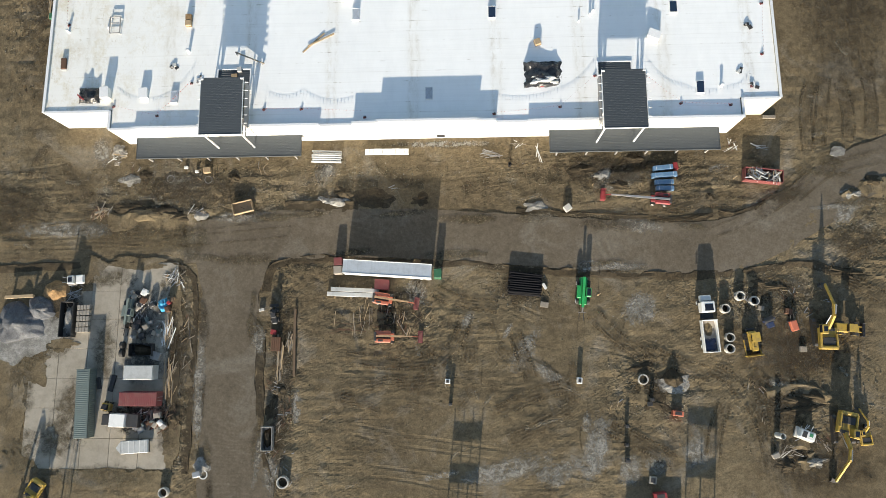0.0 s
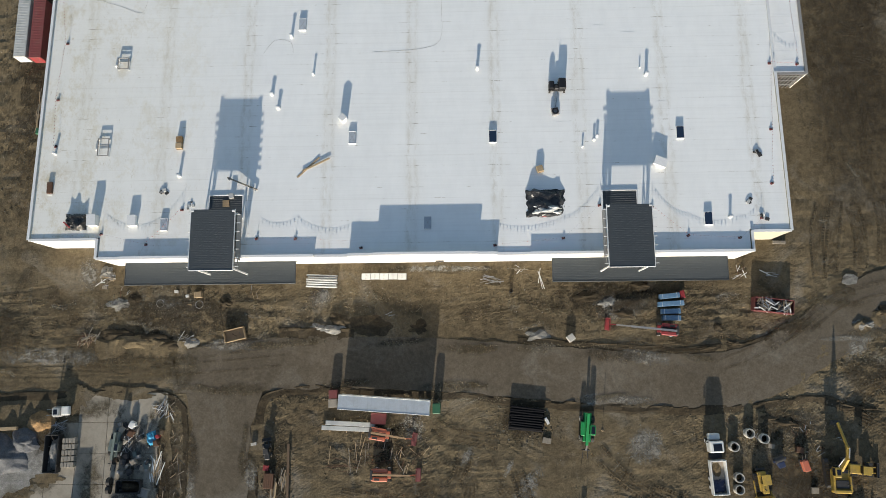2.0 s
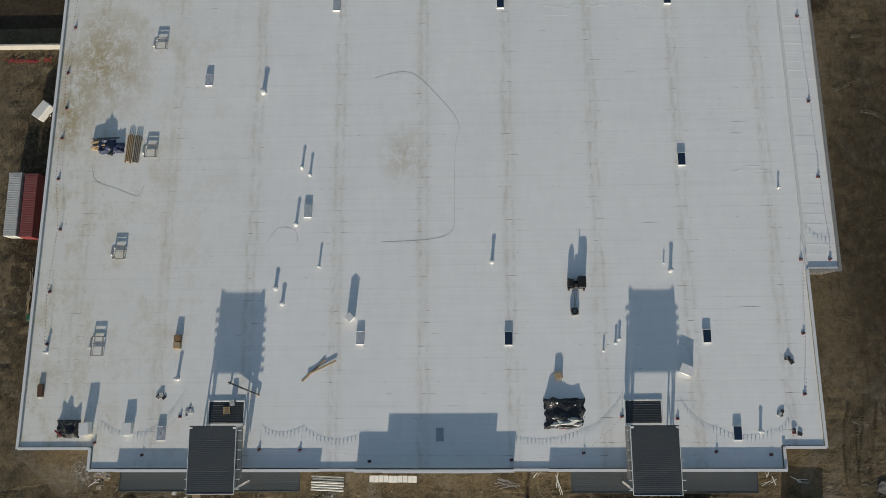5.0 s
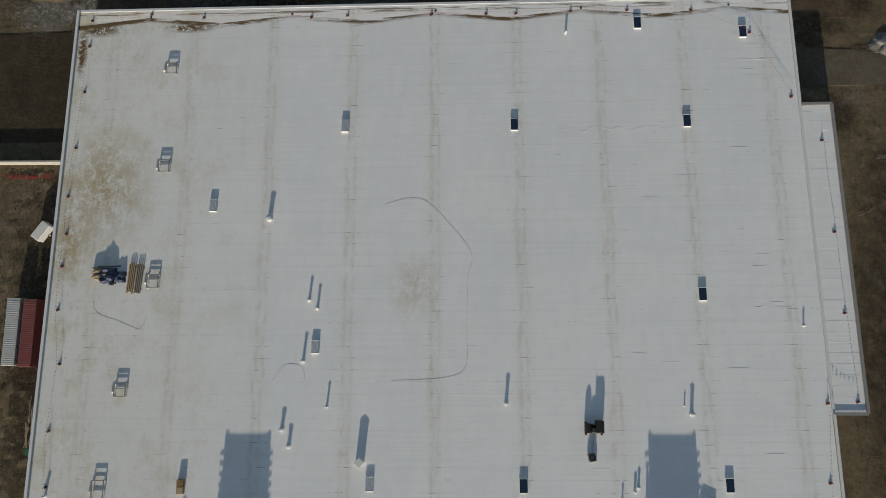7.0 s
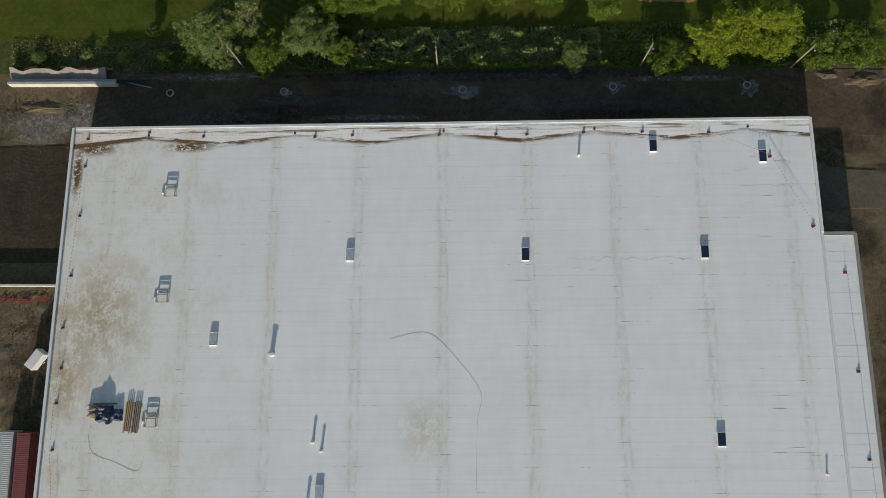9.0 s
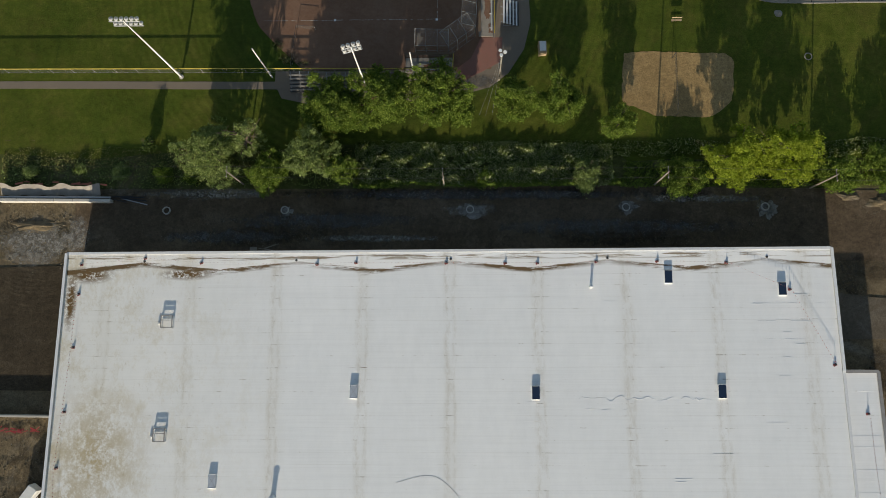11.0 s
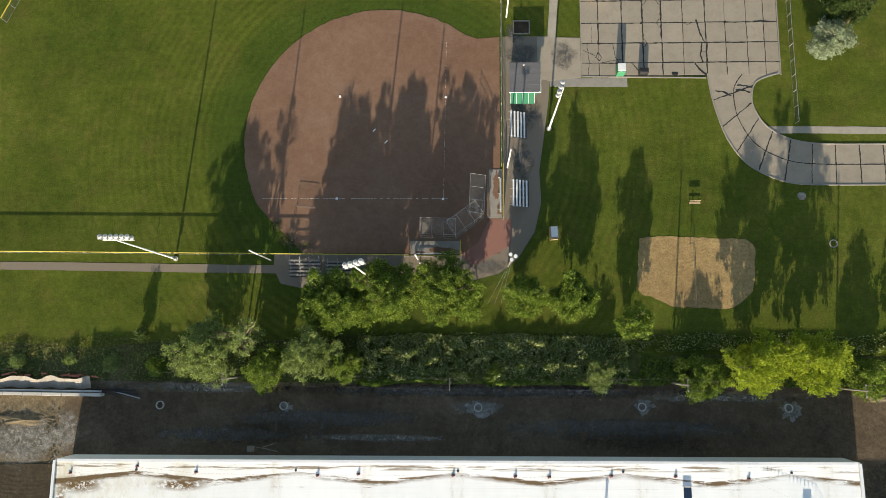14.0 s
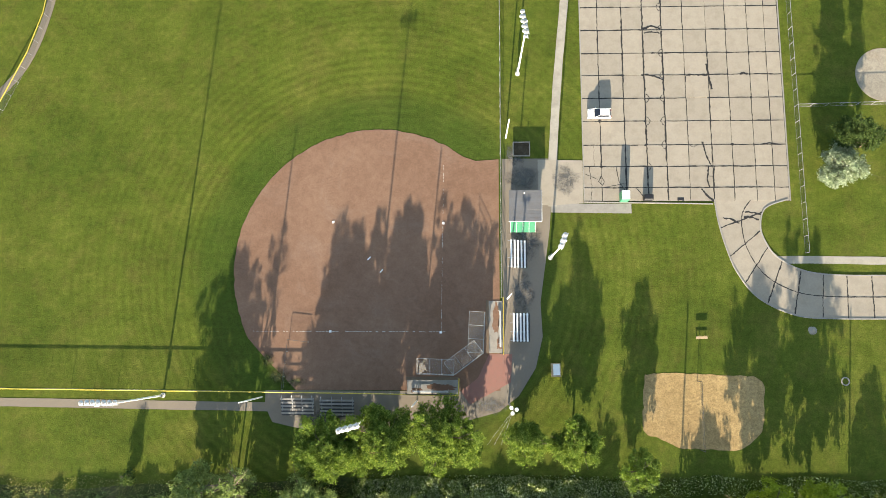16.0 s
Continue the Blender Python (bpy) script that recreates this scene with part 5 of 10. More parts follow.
def walled(u0, v0, u1, v1, up, material):
    za, zb = roof_z(v0) + up, roof_z(v1) + up
    w = part("wall", wall(u0, v0, u1, v1, za, material, zb), material, building)
    d = Vector((u1 - u0, v1 - v0, zb - za))
    a, b = Vector((u0, v0, za + 0.05)), Vector((u1, v1, zb + 0.05))
    part("coping", S().beam(a - d.normalized() * 0.02, b + d.normalized() * 0.02, 0.46, 0.1), M["coping"], w)


W, C = M["white_panel"], M["cream_panel"]
walled(-67, -49.9, -67, 55.1, 0.32, W)
walled(-67, 55.1, 67.4, 55.1, 0.1, W)
walled(67.4, 55.1, 67.4, 34.2, 0.3, W)
walled(67.4, -20.6, 67.4, -49.9, 0.3, C)
walled(67.4, 34.2, 67.4, -20.6, 0.12, W)
walled(-67, -49.9, -54.5, -49.9, 0.1, W)
walled(-54.5, -49.9, -54.5, -53.4, 0.3, W)
walled(60.6, -53.4, 60.6, -49.9, 0.3, C)
walled(60.6, -49.9, 67.4, -49.9, 0.12, C)
for u0, u1, up in ((-54.5, -49.9, 0.14), (-49.9, -15.6, 0.62), (-15.6, -9.5, 0.14), (-9.5, -4.9, 1.2), (-4.9, 13.2, 1.85), (13.2, 16.5, 1.2), (16.5, 22.3, 0.14), (22.3, 60.6, 0.62)):
    walled(u0, -53.4, u1, -53.4, up, C if u0 > 44 else W)
for a in ((67.4, -20.6, 73.5, -20.6), (73.5, -20.6, 73.5, 34.1), (73.5, 34.1, 67.4, 34.1)):
    u0, v0, u1, v1 = a
    if v1 == v0 < 0:
        # the south end is still bare studs in front of dark sheathing
        w = part("wall", wall(u0, v0 + 0.5, u1, v1 + 0.5, roof_z(v0) - 0.95, W, roof_z(v1) - 0.95), M["dark_steel"], building, "dark unfinished end wall behind bare studs")
        for k in range(9):
            part("stud", S().box(u0 + 0.4 + k * 0.7, v0, -0.1, 0.12, 0.12, roof_z(v0) - 0.65), M["primer"], w)
        for z in (1.6, 3.4, 5.2):
            part("girt", S().beam((u0 + 0.2, v0, z), (u1, v0, z), 0.12, 0.16), M["steel"], w)
    else:
        w = part("wall", wall(u0, v0, u1, v1, roof_z(v0) - 0.7, W, roof_z(v1) - 0.7), W, building)
    part("coping", S().beam((u0, v0, roof_z(v0) - 0.66), (u1, v1, roof_z(v1) - 0.66), 0.5, 0.1), M["primer"], w)
# sloped edge insulation along the north and west sides
CRICKET = [(-66.8, 52.4), (-52.8, 53.2), (-39.15, 51.85), (-25.5, 53.2), (-11.85, 51.85), (1.8, 53.2), (15.45, 51.85), (29.1, 53.2), (42.75, 51.85), (56.4, 53.2), (67.2, 52.2)]
part("edge_taper", S().add([(u, v, roof_z(v) + 0.012) for u, v in CRICKET] + [(u, 54.9, roof_z(54.9) + 0.1) for u, v in CRICKET], [(i, i + 1, i + 12, i + 11) for i in range(10)]), M["membrane"], building)
for u in (-52.8, -25.5, 1.8, 29.1, 56.4):
    part("roof_drain", S().lathe(u, 53.6, [(0.22, roof_z(53.6) + 0.02), (0.2, roof_z(53.6) + 0.12), (0.08, roof_z(53.6) + 0.16)], 12), M["dark_steel"], building)
for k in range(30):
    v = -19.6 + k * 1.8
    part("membrane_lap", S().box(70.25, v, roof_z(v) - 0.902, 5.8, 0.06, 0.014, 0, 0.004), M["membrane"], building)
part("vent_louvre", S().box(6.3, -53.6, 1.0, 1.6, 0.12, 1.1), M["black"], building, "small dark wall opening")


def sheet_roof(name, u0, u1, v0, v1, z, label, along="u", tilt=0.0):
    """Slate-coloured profiled sheets with raised ribs and an edge trim."""
    deck = part(name, S().box((u0 + u1) / 2, (v0 + v1) / 2, z - 0.12, u1 - u0, v1 - v0, 0.12), M["slate"], building, label)
    ribs = S()
    if along == "u":
        for v in np.arange(v0 + 0.15, v1 - 0.05, 0.3):
            ribs.box((u0 + u1) / 2, float(v), z - 0.005, u1 - u0 - 0.1, 0.11, 0.016, 0, 0.005)
    part("rib", ribs, M["slate_rib"], deck)
    trim = S().box((u0 + u1) / 2, v0 - 0.06, z - 0.22, u1 - u0 + 0.2, 0.1, 0.3)
    for u in (u0 - 0.06, u1 + 0.06):
        trim.box(u, (v0 + v1) / 2, z - 0.22, 0.1, v1 - v0, 0.3)
    part("edge_trim", trim, M["coping" if name == "tower_roof" else "slate"], deck)
    return deck


for u0, u1, v0 in ((-51.3, -20.0, -57.6), (26.7, 57.8, -57.8)):
    can = sheet_roof("canopy", u0, u1, v0, -53.6, 3.6, "slate-grey ribbed metal entrance canopy")
    for k in range(6):
        u = u0 + 1.5 + k * (u1 - u0 - 3) / 5
        part("column", S().box(u, v0 + 0.5, -0.2, 0.3, 0.3, 3.7), M["primer"], can)
        part("rafter", S().beam((u, v0 + 0.1, 3.38), (u, -53.6, 3.38), 0.16, 0.24), M["coping"], can)
for u0, u1, v0, v1, side in ((-35.85, -28.35, -56.3, -45.8, 1), (34.9, 42.4, -56.5, -45.9, -1)):
    top = sheet_roof("tower_roof", u0, u1, v0, v1, 12.8, "slate-grey ribbed roof on an open steel entrance tower")
    for u in (u0 + 0.35, u1 - 0.35):
        for v in (v0 + 0.4, v0 + 3.4, v1 - 0.5):
            base = 3.7 if v < -53.5 else roof_z(v) - 0.2
            part("column", S().box(u, v, base, 0.26, 0.26, 12.55 - base), M["coping"], top)
        for z in (9.3, 11.0, 12.35):
            part("girt", S().beam((u, v0 + 0.4, z), (u, v1 - 0.5, z), 0.14, 0.2), M["primer"], top)
        for v in np.linspace(v0 + 0.6, v1 - 0.8, 7):
            o = 1.15 if u > (u0 + u1) / 2 else -0.95
            part("bracket", S().beam((u, float(v), 12.3), (u + o, float(v), 12.3), 0.1, 0.17), M["coping"], top)
    u = u1 + 0.15 if side > 0 else u0 - 0.15
    part("side_panel", S().box(u, (v0 + v1) / 2 + 0.8, 9.6, 0.12, v1 - v0 - 2.4, 2.4), M["primer"], top, "grey side sheeting not yet complete")
    for v in (v0 + 0.4, v1 - 0.5):
        part("girt", S().beam((u0 + 0.35, v, 12.35), (u1 - 0.35, v, 12.35), 0.14, 0.25), M["coping"], top)
    for uu in (u0 + 0.2, u1 - 0.2):
        part("post", S().box(uu, v1 - 0.3, 12.8, 0.5, 0.3, 0.15), M["coping"], top)
    low = part("back_roof", S().box((u0 + u1) / 2 + 0.4 * side, v1 + 1.7, 7.2, u1 - u0 - 1.6, 3.6, 0.75), M["slate"], top, "low dark enclosure behind the tower")
    for k in (-1, 1):
        part("parapet", S().box((u0 + u1) / 2 + 0.4 * side + k * (u1 - u0 - 1.4) / 2, v1 + 1.8, 7.1, 0.22, 3.9, 0.92, 0, 0.03), M["coping"], low)
    part("parapet", S().box((u0 + u1) / 2 + 0.4 * side, v1 + 3.65, 7.1, u1 - u0 - 1.6, 0.22, 0.92, 0, 0.03), M["coping"], low)
    for k in range(9):
        part("rib", S().box((u0 + u1) / 2 + 0.4 * side, v1 + 0.15 + k * 0.4, 7.95, u1 - u0 - 1.8, 0.12, 0.05, 0, 0.01), M["slate_rib"], low)

# ---- machines and stores on the site ----
def wheel(parent, x, y, r, w, rim="yellow", name="wheel"):
    k = part(name, S().rod((x - w / 2, y, r), (x + w / 2, y, r), r, 18), M["rubber"], parent)
    part("rim", S().rod((x - w / 2 - 0.02, y, r), (x + w / 2 + 0.02, y, r), r * 0.55, 14), M[rim], k)
    return k


def track(parent, x, l, w, h):
    """Crawler track: rounded belt with shoes and rollers."""
    n, pts = 8, []
    for s in (1, -1):
        for i in range(n + 1):
            a = -math.pi / 2 + math.pi * i / n if s > 0 else math.pi / 2 + math.pi * i / n
            pts.append((s * (l / 2 - h / 2) + h / 2 * math.cos(a), h / 2 + h / 2 * math.sin(a)))
    vs = [(x - w / 2, p, q) for p, q in pts] + [(x + w / 2, p, q) for p, q in pts]
    m = len(pts)
    fs = [(i, (i + 1) % m, m + (i + 1) % m, m + i) for i in range(m)] + [tuple(range(m))[::-1], tuple(range(m, 2 * m))]
    t = part("track", S().add(vs, fs), M["dark_steel"], parent)
    shoes = S()
    for y in np.arange(-l / 2 + h / 2, l / 2 - h / 2, 0.28):
        shoes.box(x, float(y), h - 0.01, w + 0.06, 0.12, 0.05, 0, 0.01)
    part("track_shoe", shoes, M["mud"], t)
    return t


def excavator(x, y, rz, house, reach, label, tint="yellow", k=1.0, drop=1.2):
    """Tracked excavator; house: turn of the upper body, reach: distance of the bucket."""
    e = thing("excavator", label, "excavator", x, y, 0, rz, "site machines")
    for s in (-1, 1):
        track(e, s * 1.35 * k, 4.4 * k, 0.62 * k, 0.95 * k)
    part("undercarriage", S().box(0, 0, 0.4 * k, 2.2 * k, 2.0 * k, 0.55 * k).lathe(0, 0, [(0.75 * k, 0.95 * k), (0.75 * k, 1.15 * k)]), M["dark_steel"], e)
    rot = pose(0, 0, 0, 0, 0, house)

    def at(px, py, pz):
        return tuple(rot @ Vector((px * k, py * k, pz * k)))

    def bx(px, py, pz, sx, sy, sz, c=0.06):
        p = at(px, py, pz)
        return S().box(*p, sx * k, sy * k, sz * k, house, c * k)
    body = part("upper_body", bx(0.15, -0.9, 1.15, 2.7, 3.0, 0.85, 0.1), M[tint], e)
    part("engine_cover", bx(0.1, -1.5, 2.0, 2.0, 1.2, 0.3, 0.08), M["dark_steel"], body)
    for s in (-1.15, 1.35):
        part("side_cover", bx(s, -1.4, 2.0, 0.3, 2.2, 0.42, 0.06), M[tint], body)
    part("walkway", bx(0.5, 0.35, 2.0, 1.3, 0.5, 0.06, 0.02), M["dark_steel"], body)
    part("counterweight", bx(0.1, -2.55, 1.2, 2.7, 0.55, 1.25, 0.14), M[tint], body)
    part("exhaust", S().rod(at(0.8, -1.5, 2.4), at(0.8, -1.5, 3.1), 0.09 * k), M["dark_steel"], body)
    cab = part("cab", bx(-0.85, 0.35, 1.95, 0.95, 1.5, 1.3, 0.12), M[tint], e)
    part("windscreen", bx(-0.85, 1.1, 2.2, 0.8, 0.08, 0.9, 0.02), M["glass"], cab)
    part("roof_window", bx(-0.85, 0.35, 3.24, 0.6, 0.8, 0.05, 0.01), M["glass"], cab)
    part("side_window", bx(-1.33, 0.4, 2.3, 0.05, 1.1, 0.8, 0.01), M["glass"], cab)
    part("handrail", S().rod(at(1.3, -2.2, 2.7), at(1.3, 0.4, 2.7), 0.03 * k).rod(at(1.3, 0.4, 2.7), at(1.3, 0.4, 2.0), 0.03 * k), M["dark_steel"], body)
    f = reach / k
    kn = (0.25, f * 0.58, 4.0)
    mid, tip = (0.25, f * 0.34, 3.9), (0.25, f, drop + 0.7)
    boom = S().beam(at(0.25, 0.4, 1.7), at(*mid), 0.36 * k, 0.6 * k).beam(at(*mid), at(*kn), 0.34 * k, 0.5 * k)
    b = part("boom", boom, M[tint], e)
    part("stick", S().beam(at(0.25, f * 0.52, 4.2), at(*tip), 0.26 * k, 0.42 * k), M[tint], e)
    for s in (-0.34, 0.34):
        part("ram", S().rod(at(0.25 + s, 0.9, 1.5), at(0.25 + s, f * 0.33, 3.6), 0.08 * k), M["steel"], b)
    part("ram", S().rod(at(0.25, f * 0.35, 4.3), at(0.25, f * 0.55, 4.6), 0.09 * k), M["steel"], b)
    bu = S()
    pts = [(0.0, 0.55), (0.45, 0.35), (0.6, -0.1), (0.35, -0.5), (-0.1, -0.65)]
    for (a, c), (a2, c2) in zip(pts, pts[1:]):
        bu.beam(at(0.25, f + a - 0.3, drop + c), at(0.25, f + a2 - 0.3, drop + c2), 1.1 * k, 0.07 * k)
    part("bucket", bu, M["dark_steel"], e)
    return e


def boom_lift(x, y, rz, label, tint, length, h=1.6, swing=0.0):
    e = thing("boom_lift", label, "boom lift", x, y, 0, rz, "boom lifts")
    part("chassis", S().box(0, 0, 0.5, 1.3, 3.0, 0.45, 0, 0.08), M[tint], e)
    for sx in (-0.95, 0.95):
        for sy in (-1.1, 1.1):
            wheel(e, sx, sy, 0.48, 0.38, "white")
    r = radians(swing)

    def at(a, b, z):
        return (a * math.cos(r) - b * math.sin(r), a * math.sin(r) + b * math.cos(r), z)
    t = part("turntable", S().box(*at(0, -0.5, 0.98), 2.1, 2.7, 0.4, swing, 0.1), M["dark_steel"], e)
    for o in (-0.72, 0.72):
        part("side_hood", S().box(*at(o, -0.5, 1.3), 0.7, 2.9, 0.5, swing, 0.14), M[tint], t)
    part("hood_vent", S().box(*at(0.72, -0.9, 1.8), 0.4, 0.9, 0.04, swing, 0.01), M["dark_steel"], t)
    part("counterweight", S().box(*at(0, -1.9, 1.0), 1.7, 0.5, 0.9, swing, 0.1), M["dark_steel"], t)
    part("boom", S().beam(at(-0.1, -1.7, 1.95), at(-0.1, length * 0.7, h), 0.32, 0.36), M["lift_arm"] if tint == "orange" else M["steel"], e)
    part("inner_boom", S().beam(at(-0.1, length * 0.65, h + 0.02), at(-0.1, length, h - 0.1), 0.24, 0.28), M["lift_arm"] if tint == "orange" else M["primer"], e)
    part("jib", S().beam(at(-0.1, length, h - 0.1), at(-0.1, length + 1.0, 0.7), 0.16, 0.2), M[tint], e)
    bk = S().box(*at(-0.1, length + 1.4, 0.25), 2.2, 0.85, 0.08, swing, 0.02)
    for a in (-1.15, -0.1, 0.95):
        for b in (1.0, 1.8):
            bk.rod(at(a, length + b, 0.3), at(a, length + b, 1.35), 0.03, 6)
    for z in (0.8, 1.35):
        for p, q in (((-1.15, 1.0), (0.95, 1.0)), ((0.95, 1.0), (0.95, 1.8)), ((0.95, 1.8), (-1.15, 1.8)), ((-1.15, 1.8), (-1.15, 1.0))):
            bk.rod(at(p[0], length + p[1], z), at(q[0], length + q[1], z), 0.035, 6)
    part("basket", bk, M["maroon" if tint == "orange" else tint], e)
    return e


def telehandler(x, y, rz, label, tint, k=1.0):
    e = thing("telehandler", label, "telehandler", x, y, 0, rz, "site machines")
    for sx in (-0.95, 0.95):
        for sy in (-1.5, 1.5):
            wheel(e, sx * k, sy * k, 0.62 * k, 0.42 * k, "white")
    part("chassis", S().box(0, -0.2, 0.55 * k, 1.3 * k, 4.6 * k, 0.6 * k, 0, 0.08), M[tint], e)
    part("engine_bay", S().box(0.75 * k, 0, 1.0 * k, 0.7 * k, 2.2 * k, 0.7 * k, 0, 0.1), M[tint], e)
    cab = part("cab", S().box(-0.75 * k, 0.1, 1.0 * k, 0.85 * k, 1.6 * k, 1.45 * k, 0, 0.12), M[tint], e)
    part("roof_window", S().box(-0.75 * k, 0.1, 2.45 * k, 0.6 * k, 1.1 * k, 0.04, 0, 0.01), M["glass"], cab)
    part("windscreen", S().box(-0.75 * k, 0.92 * k, 1.5 * k, 0.7 * k, 0.05, 0.8 * k, 0, 0.01), M["glass"], cab)
    part("boom", S().beam((0.05, -2.5 * k, 2.1 * k), (0.05, 2.6 * k, 1.5 * k), 0.42 * k, 0.5 * k), M[tint], e)
    part("inner_boom", S().beam((0.05, 2.5 * k, 1.5 * k), (0.05, 3.3 * k, 1.1 * k), 0.3 * k, 0.36 * k), M["dark_steel"], e)
    part("carriage", S().box(0.05, 3.4 * k, 0.35, 1.2 * k, 0.15, 0.9 * k, 0, 0.03), M["dark_steel"], e)
    for s in (-0.35, 0.4):
        part("fork", S().box(s * k, 4.1 * k, 0.3, 0.13, 1.4 * k, 0.07, 0, 0.01), M["dark_steel"], e)
    return e


def corrugated(length, width, pitch, deep, at, way):
    """One folded sheet: trapezoid corrugations along y, lying on top or standing at a side."""
    n, prof = int(length / pitch), ((0.0, 0), (0.35, 0), (0.5, 1), (0.85, 1))
    vs, fs = [], []
    for i in range(n):
        for a, u in prof:
            y, o = at[1] - length / 2 + (i + a) * pitch, u * deep
            for e in (0, 1):
                vs.append((at[0] + (e - 0.5) * width, y, at[2] + o) if way == "top" else (at[0] + (o if at[0] > 0 else -o), y, at[2] + e * width))
    for k in range(len(vs) // 2 - 1):
        fs.append((2 * k, 2 * k + 1, 2 * k + 3, 2 * k + 2))
    return S().add(vs, fs)


def container(x, y, rz, l, label, tint, w=2.44, h=2.6, end=None, ribs=True):
    """Shipping container: ribbed roof and sides, corner posts, end doors."""
    c = thing("shipping_container", label, "shipping container", x, y, 0, rz, "shipping containers")
    b = part("body", S().box(0, 0, 0.1, w, l, h - 0.1, 0, 0.04), M[tint], c)
    for s in (-1, 1):
        part("side_panel", corrugated(l - 0.4, h - 0.5, 0.34, 0.05, (s * (w / 2 + 0.02), 0, 0.3), "side"), M[tint], b)
    if ribs:
        part("roof_panel", corrugated(l - 0.4, w - 0.3, 0.34, 0.016, (0, 0, h + 0.02), "top"), M[tint], b)
    for sx in (-1, 1):
        for sy in (-1, 1):
            part("corner_post", S().box(sx * (w / 2 - 0.06), sy * (l / 2 - 0.06), 0.0, 0.18, 0.18, h + 0.02, 0, 0.02), M[tint], c)
    for sx in (-0.5, 0.5):
        d = part("door", S().box(sx * (w - 0.3) / 2, -l / 2 - 0.03, 0.2, (w - 0.34) / 2, 0.06, h - 0.4, 0, 0.02), M[end or tint], c)
        part("lock_bar", S().rod((sx * 0.6, -l / 2 - 0.09, 0.25), (sx * 0.6, -l / 2 - 0.09, h - 0.3), 0.03, 6), M["steel"], d)
    return c


def open_box(name, label, cat, x, y, rz, w, l, h, tint, fill=None, t=0.1, group=""):
    """Open-topped steel or timber box with an uneven load."""
    c = thing(name, label, cat, x, y, 0, rz, group)
    part("floor", S().box(0, 0, 0.02, w, l, 0.1), M[tint], c)
    for s in (-1, 1):
        sd = part("side", S().box(s * (w / 2 - t / 2), 0, 0.02, t, l, h, 0, 0.02), M[tint], c)
        for yy in np.arange(-l / 2 + 0.5, l / 2, 0.9):
            part("stiffener", S().box(s * (w / 2 + 0.04), float(yy), 0.1, 0.1, 0.12, h - 0.12, 0, 0.02), M[tint], sd)
        part("end", S().box(0, s * (l / 2 - t / 2), 0.02, w, t, h, 0, 0.02), M[tint], c)
    if fill:
        part("load", lump(w * 0.44, l * 0.45, h * 0.75, x, 0.4, 18, 5, 0.4), M[fill], c)
    return c


def scatter_sticks(name, label, cat, x, y, rx, ry, count, lmin, lmax, mats, seed, lie=90.0, spread=25.0, z0=0.05, th=0.08):
    """A loose heap of boards, bars or pipes, each its own part."""
    rng = random.Random(seed)
    t = thing(name, label, cat, x, y, 0, 0)
    for i in range(count):
        a = radians(lie + rng.uniform(-spread, spread))
        l = rng.uniform(lmin, lmax)
        px, py, pz = rng.uniform(-rx, rx), rng.uniform(-ry, ry), z0 + 0.05 * (i % 6) + rng.random() * 0.08
        d = Vector((math.cos(a), math.sin(a), rng.uniform(-0.03, 0.05))) * l / 2
        part("board", S().beam(Vector((px, py, pz)) - d, Vector((px, py, pz)) + d, th * rng.uniform(0.8, 2.2), th * 0.6), M[rng.choice(mats)], t)
    return t


def concrete_ring(x, y, r=0.85, h=1.1, group="concrete manhole rings", z=0.0):
    t = thing("concrete_ring", "pale precast concrete manhole ring standing on earth", "concrete ring", x, y, z, 0, group)
    part("barrel", S().ring(0, 0, -0.05, r, r * 0.78, h, 28), M["concrete_pale"], t)
    part("rim", S().ring(0, 0, h - 0.05, r * 0.93, r * 0.8, 0.12, 28), M["concrete_pale"], t)
    part("inside", S().lathe(0, 0, [(r * 0.77, 0.0), (r * 0.77, 0.05)], 24), M["mud"], t)
    return t


# trailer and what stands round it
tr = thing("semi_trailer", "long silver-roofed box trailer on landing legs", "trailer", -9.85, -9.3, 0, -3.6)
bx_ = part("body", S().box(0, 0, 1.15, 16.15, 2.5, 2.95, 0, 0.05), M["white"], tr)
part("roof_skin", S().box(0, 0, 4.1, 16.05, 2.42, 0.03, 0, 0.01), M["trailer_top"], bx_)
for k in range(26):
    part("roof_bow", S().box(-7.8 + k * 0.624, 0, 4.12, 0.1, 2.36, 0.025, 0, 0.008), M["trailer_top"], bx_)
for yy in (-1.22, 1.22):
    part("side_rail", S().box(0, yy, 4.05, 16.2, 0.1, 0.14, 0, 0.02), M["white"], bx_)
for xx in (6.2, 7.4):
    for yy in (-1.0, 1.0):
        w_ = part("wheel", S().rod((xx, yy - 0.25, 0.5), (xx, yy + 0.25, 0.5), 0.5, 18), M["rubber"], tr)
        part("rim", S().rod((xx, yy - 0.27, 0.5), (xx, yy + 0.27, 0.5), 0.28, 14), M["white"], w_)
for yy in (-0.8, 0.8):
    part("landing_leg", S().box(-5.0, yy, 0.0, 0.16, 0.16, 1.2), M["dark_steel"], tr)
part("chassis_beam", S().box(0, 0, 0.85, 15.5, 1.0, 0.3), M["dark_steel"], tr)
part("underride_guard", S().box(7.95, 0, 0.45, 0.12, 2.3, 0.14), M["dark_steel"], tr)
for i, y in enumerate((-7.6, -9.2)):
    solid("crate", S().box(0, 0, 0, 1.5, 1.45, 1.7, 0, 0.04), M["tan_membrane"] if i else M["maroon"], "faded pinkish packed crate beside the trailer", "crate", -19.3, y, 0, 3, "crates")
solid("green_bin", S().box(0, 0, 0, 1.35, 1.75, 2.3, 0, 0.08), M["green_deep"], "dark green portable toilet cabin by the trailer", "portable toilet", -0.7, -10.0, 0, 0)
